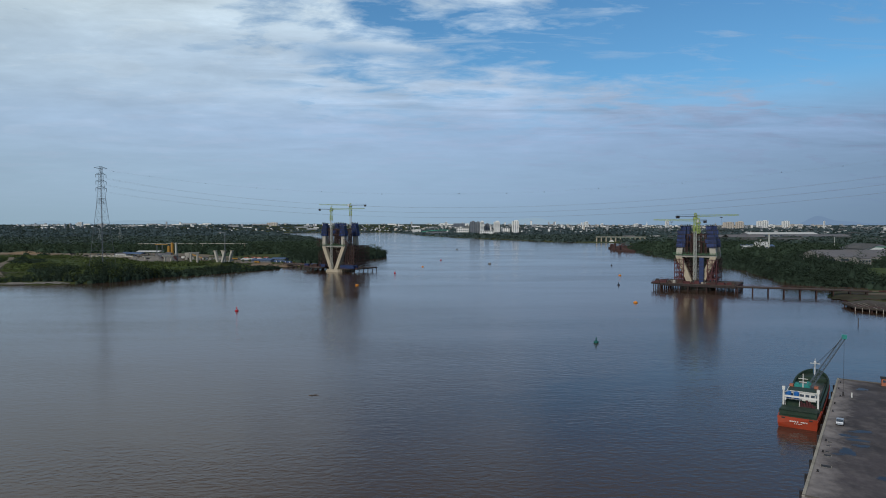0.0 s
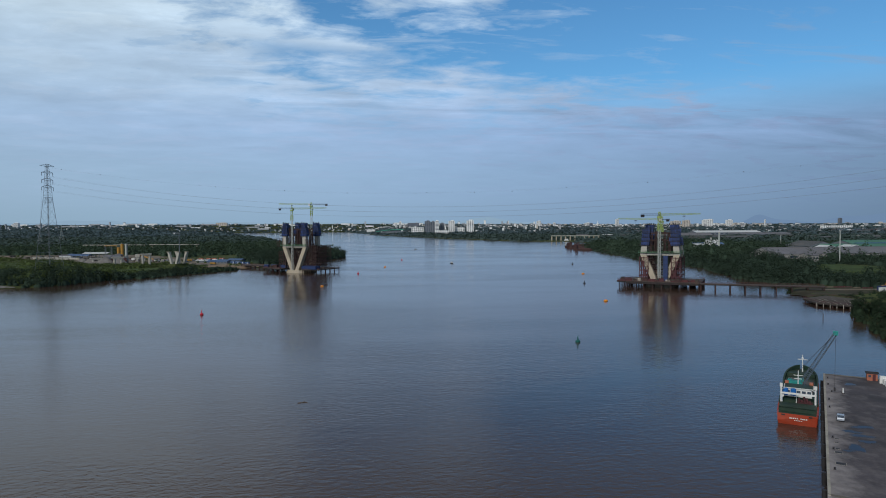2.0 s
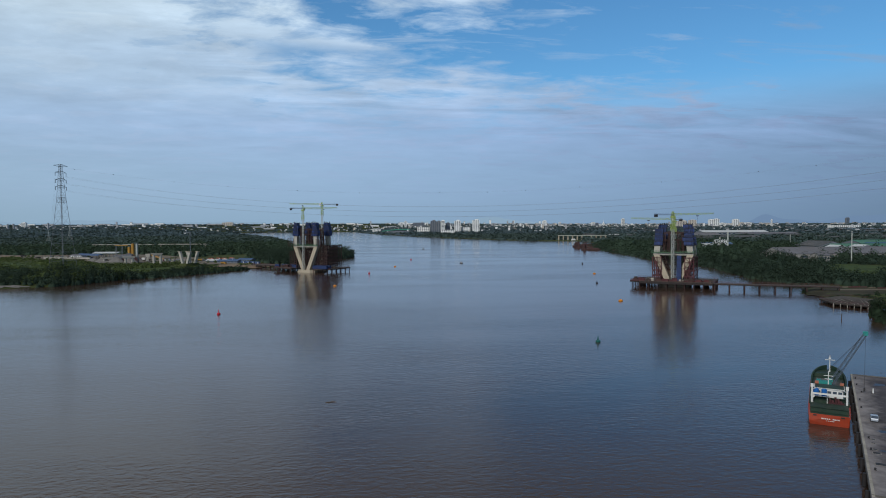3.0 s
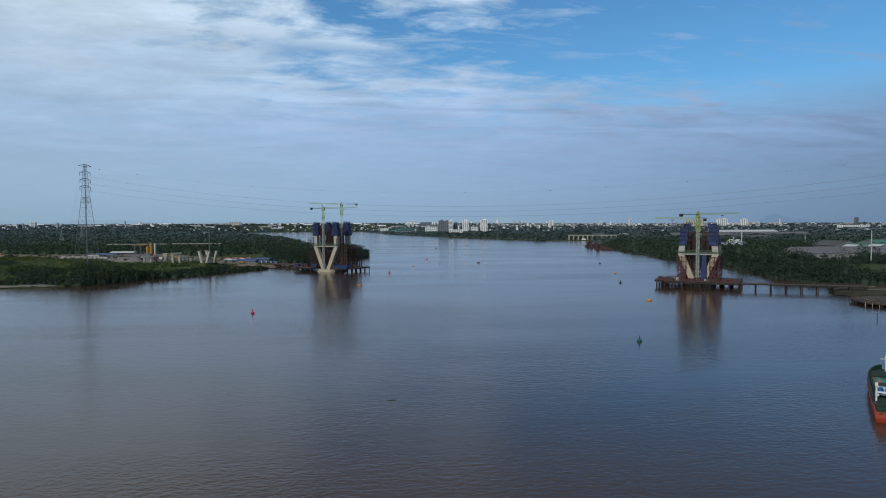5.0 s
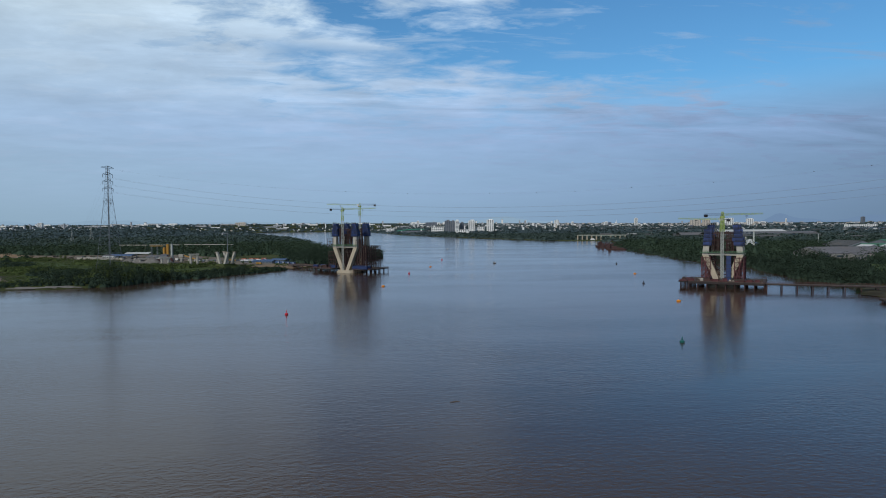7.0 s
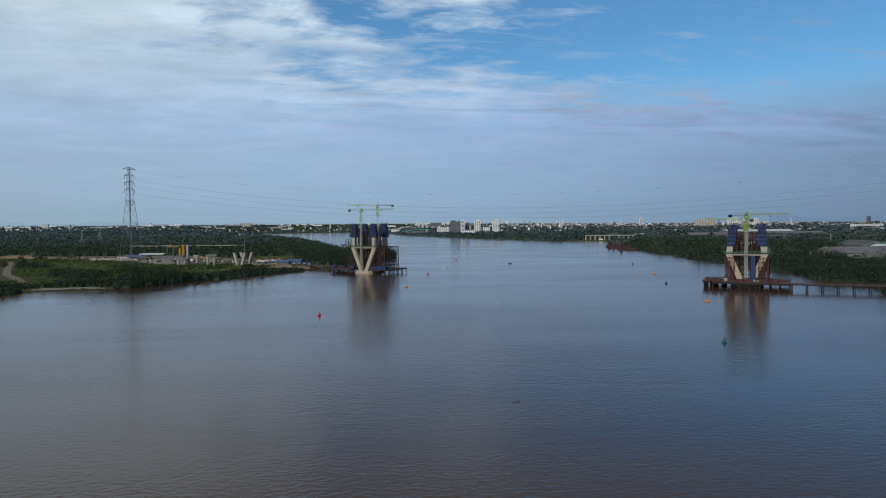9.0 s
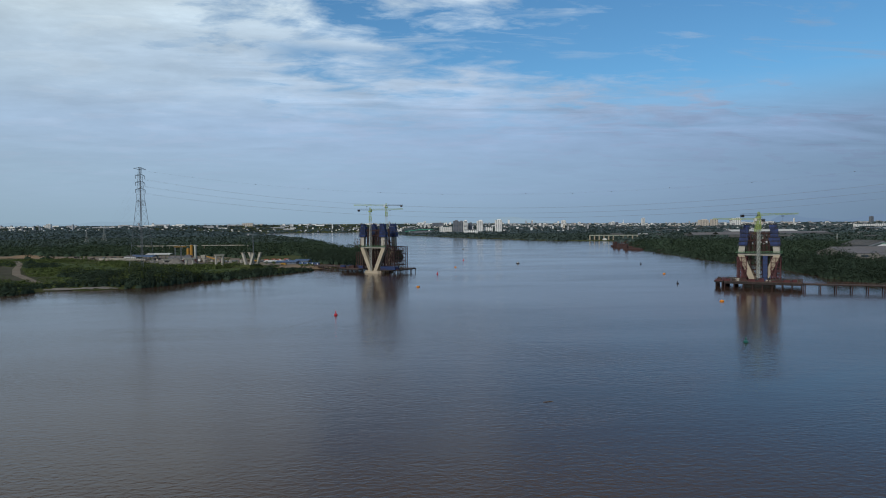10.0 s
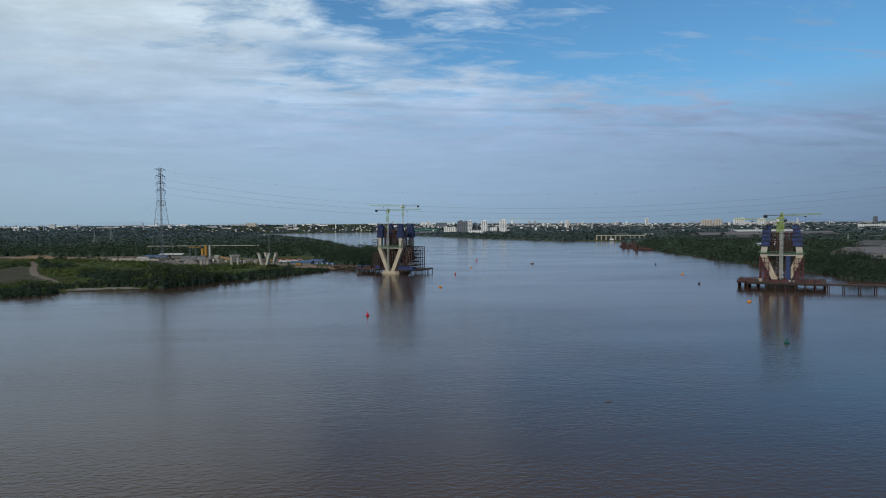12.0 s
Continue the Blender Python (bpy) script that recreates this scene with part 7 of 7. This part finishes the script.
def free(x, y):
    ok = np.ones(x.shape, dtype=bool)
    for o in BARE:
        ins = np.zeros(x.shape, dtype=bool)
        for (ax, ay), (bx, by) in zip(o, o[1:] + o[:1]):
            with np.errstate(divide="ignore", invalid="ignore"):
                ins ^= ((ay > y) != (by > y)) & (x < (bx - ax) * (y - ay) / (by - ay) + ax)
        ok &= ~ins
    for (ax, ay), (bx, by), wd in TRACKS:
        k = np.clip(((x - ax) * (bx - ax) + (y - ay) * (by - ay)) / ((bx - ax) ** 2 + (by - ay) ** 2), 0, 1)
        ok &= np.hypot(x - ax - k * (bx - ax), y - ay - k * (by - ay)) > wd
    return ok


def scatter(r0, r1, spacing, az0=-35.0, az1=43.0):
    """Places on land in a sector seen from the river, spaced in proportion to the distance."""
    out_ = []
    r = r0
    while r < r1:
        s = max(4.0, r * spacing)
        n = max(1, int(r * radians(az1 - az0) / s))
        a = radians(az0) + (np.arange(n) + rng.uniform(0, 1, n)) * radians(az1 - az0) / n
        rr = r + rng.uniform(-0.5, 0.5, n) * s
        out_.append(np.stack([rr * np.sin(a) - 40, rr * np.cos(a)], 1))
        r += s * 0.9
    return np.concatenate(out_)


def clump(x, y, scale):
    """Slow variation over the land, 0 to 1."""
    return 0.5 + 0.25 * np.sin(x * 0.9 / scale + 1.3 * np.sin(y / scale)) + 0.25 * np.sin(y * 1.1 / scale + 1.7 * np.sin(x * 0.7 / scale))


def wood(name, pts, leaves, size, radius, height, material, label, lumps=6, keep=None, off_yard=True):
    s = shore(pts[:, 0], pts[:, 1])
    ok = (free(pts[:, 0], pts[:, 1]) if off_yard else np.ones(len(pts), dtype=bool)) & (s > (-1.5 if name == "bank_bushes" else -3.6 if name == "mangroves" else -0.8))
    if keep is not None:
        ok &= keep(pts[:, 0], pts[:, 1], s)
    pts = pts[ok]
    r = np.hypot(pts[:, 0], pts[:, 1])
    var = rng.uniform(0.75, 1.15, len(pts)) if name == "far_woods" else np.where(rng.uniform(0, 1, len(pts)) < 0.12, rng.uniform(1.3, 1.75, len(pts)), rng.uniform(0.6, 1.25, len(pts)))
    z = np.maximum(land(pts[:, 0], pts[:, 1]), 0.2)
    big = 0.6 + 1.15 * rng.uniform(0, 1, len(pts)) ** 2.2
    hh = height(pts[:, 0], pts[:, 1], s[ok], r) * var * (0.72 + 0.32 * big)
    rows = np.stack([pts[:, 0], pts[:, 1], z - 0.3, radius(r) * big, hh], 1)
    v, q, nv = leaf_cloud(rows, leaves, size(r.mean()), lumps)
    tagged(new(name, fast_mesh(name, v, q, material, nv)), label, "trees", "", "stuff")
    return len(rows)


def is_left(x, y):
    return x < -0.1 * y + 60


def yard_line(x):
    """The near edge of the building site, and the open land before it."""
    return np.clip(815 - 0.5 * (x + 345), 700, 1150)


def mid_height(x, y, s, r):
    low = is_left(x, y) & (y < yard_line(x) + 20) & ~((x > -200) & (y > 735))
    right = ~is_left(x, y) & (r < 1400)
    big = np.where(right, 2.0 + 6.0 * clump(x, y, 34.0) ** 2 + 10.5 * clump(x + 50, y, 15.0) ** 4 - np.where(s < 14, 2.0, 0), 7.5 + 4.0 * clump(x, y, 60.0)) * np.where(r > 3950, 0.42, 1.0)
    small = 0.9 + 3.6 * clump(x, y, 21.0) ** 2 + 1.8 * clump(x + 70, y - 20, 8.0) ** 2 + np.where(s < 22, 0.9, 0)
    tall_hall = 13.0 * np.exp(-(((x - 396) / 20) ** 2) - ((y - 692) / 20) ** 2) + 6.0 * np.exp(-(((x - 520) / 9) ** 2) - ((y - 690) / 12) ** 2)
    big = big + np.where(right, tall_hall, 0)
    near_tower = np.exp(-(((x + 300) / 42) ** 2) - ((y - 560) / 40) ** 2)
    return np.where(low, small + 9.5 * near_tower + 4.0 * np.exp(-(((x + 250) / 30) ** 2) - ((y - 698) / 14) ** 2), big)


def sparse(x, y, s):
    low = is_left(x, y) & (y < yard_line(x) + 20)
    return ~low | (s < 24) | (clump(x + 200, y, 30.0) > 0.36)


counts = [
    wood("shrubs", scatter(440, 1150, 0.0062, -36, 0), 44, lambda r: 0.56, lambda r: 0.0055 * r, mid_height, LEAF_L, "light green shrubs and bushes on the bank", 6,
         lambda x, y, s: is_left(x, y) & (y < yard_line(x) + 20) & ((s > 20) | (rng.uniform(0, 1, x.shape) < 0.3)) & sparse(x, y, s) & (clump(x, y, 22.0) > 0.47)),
    wood("grass_tufts", scatter(440, 1150, 0.0080, -36, 0), 12, lambda r: 0.5, lambda r: 0.004 * r, lambda x, y, s, r: 0.7 + 1.1 * clump(x, y, 9.0), LEAF_L, "rough grass and weeds on the open land", 5,
         lambda x, y, s: is_left(x, y) & (y < yard_line(x) + 10) & (s > 8) & (clump(x + 30, y, 16.0) > 0.25)),
    wood("grass_tufts", scatter(480, 700, 0.0056, 25, 43), 16, lambda r: 0.4, lambda r: 0.004 * r, lambda x, y, s, r: 0.6 + 0.9 * clump(x, y, 9.0), LEAF_L, "rough grass in the clearing among the trees", 5,
         lambda x, y, s: (x > 330) & (x < 480), False),
    wood("yard_weeds", scatter(720, 1120, 0.012, -36, -8), 40, lambda r: 0.5, lambda r: 2.6 + 0 * r, lambda x, y, s, r: 1.6 + 1.8 * clump(x, y, 12.0), LEAF_L, "weeds and young bushes growing in the yard", 6,
         lambda x, y, s: is_left(x, y) & (y > yard_line(x) - 10) & (y < yard_line(x) + 110) & (clump(x, y, 14.0) > 0.5), False),
    wood("mangroves", scatter(440, 1000, 0.0058, -36, 0), 58, lambda r: 0.52, lambda r: 0.0056 * r, mid_height, LEAF_D, "dark mangrove belt along the water's edge", 6,
         lambda x, y, s: is_left(x, y) & ((s < 26) | ((x > -200) & (y > 735)) | (clump(x - 90, y + 40, 35.0) > 0.7) | (np.hypot((x + 300) / 50, (y - 560) / 45) < 1))),
    wood("mangroves", scatter(405, 1500, 0.0062, 8, 43), 42, lambda r: 0.5, lambda r: 0.0055 * r, lambda x, y, s, r: 2.6 + 2.4 * clump(x, y, 17.0), LEAF_D, "low dark bushes along the water's edge", 6,
         lambda x, y, s: ~is_left(x, y) & (s < 9) & (y > 398) & (x < 460) & ((y > 446) | (x > 305))),
    wood("woods", scatter(860, 1500, 0.0086), 34, lambda r: 1.15, lambda r: 0.0066 * r, mid_height, LEAF, "dense green woods on the river banks", 6, lambda x, y, s: ((y > yard_line(x) + 20) & (clump(x + 31, y * 2.4, 130.0) > 0.24)) | ~is_left(x, y)),
    wood("woods", scatter(400, 870, 0.0088, 8, 43), 92, lambda r: 0.56, lambda r: 0.0078 * r, mid_height, LEAF_D, "dense dark trees on the wharf's bank", 8, lambda x, y, s: ~is_left(x, y) & (y > 395)),
    # the far belts use the leaf colours with haze tinted in
    wood("far_woods", scatter(1500, 2500, 0.0100), 18, lambda r: 2.8, lambda r: 0.0078 * r, mid_height, LEAF_F, "far green woods, haze tinted into their leaves", 5),
    wood("far_woods", scatter(2500, 4750, 0.0104), 11, lambda r: 5.2, lambda r: 0.0080 * r, mid_height, LEAF_V, "far woods reaching the horizon, haze tinted into their leaves", 5),
]


wood("bank_bushes", scatter(190, 560, 0.0125, 28, 52), 120, lambda r: 0.24, lambda r: 2.3 + 0 * r, lambda x, y, s, r: np.where((y > 318) & (x < 268), 1.0, 2.8) + 1.5 * clump(x, y, 14.0), LEAF_N, "dense dark bushes along the bank beside the wharf", 8,
     lambda x, y, s: (y < np.where(x > 268, 388, 425)) & (x > 150) & (s < 130) & ((y < 318) | (x > 268) | (clump(x, y, 9.0) > 0.27)))


# nearest trees on the wharf's bank, each a thing of its own
def tree_kind(seed, height, spread):
    r = random.Random(seed)
    t = thing("tree", "broad dark green riverside tree with dense crown", "tree", None, "trees beside the wharf")
    tr = Mesh()
    tr.tube((0, 0, -0.6), (0.1, 0.1, height * 0.35), 0.28, 0.2, 8)
    for i in range(6):
        a = i * 1.05 + r.uniform(-0.3, 0.3)
        e = Vector((math.cos(a) * spread * 0.55, math.sin(a) * spread * 0.55, height * r.uniform(0.55, 0.8)))
        tr.tube((0.1, 0.1, height * r.uniform(0.2, 0.35)), e, 0.13, 0.05, 6)
    part("trunk", tr, BARK, t)
    rows = [(r.uniform(-0.3, 0.3) * spread, r.uniform(-0.3, 0.3) * spread, height * 0.12, spread * r.uniform(0.6, 0.85), height * r.uniform(0.62, 0.86)) for _ in range(4)]
    v, q, nv = leaf_cloud(rows, 400, 0.31, 12)
    part("crown", fast_mesh("crown", v, q, LEAF_N, nv), LEAF_N, t)
    return t


kinds = [tree_kind(s, h, w) for s, h, w in ((1, 8.0, 4.6), (2, 9.5, 5.0), (3, 6.5, 4.0), (4, 7.5, 5.2), (5, 5.0, 3.6))]
tr_ = random.Random(5)
spots = []
tries = 0
while len(spots) < 90 and tries < 20000:
    tries += 1
    x, y = tr_.uniform(165, 330), tr_.uniform(200, 400)
    s = shore(np.array([x]), np.array([y]))[0]
    if 1.5 < s < 75 and (y < 312 or x > 285) and y < 372 and free(np.array([x]), np.array([y]))[0] and all((x - a) ** 2 + (y - b) ** 2 > 26 for a, b in spots):
        spots.append((x, y))
for i, (x, y) in enumerate(spots):
    m4 = Matrix.Translation((x, y, gz(x, y) - 0.1)) @ Matrix.Rotation(tr_.uniform(0, 6.28), 4, "Z") @ Matrix.Scale(tr_.uniform(0.85, 1.15), 4)
    k = kinds[i % 5]
    if i < 5:
        k.matrix_world = m4
    else:
        copy_thing(k, m4)
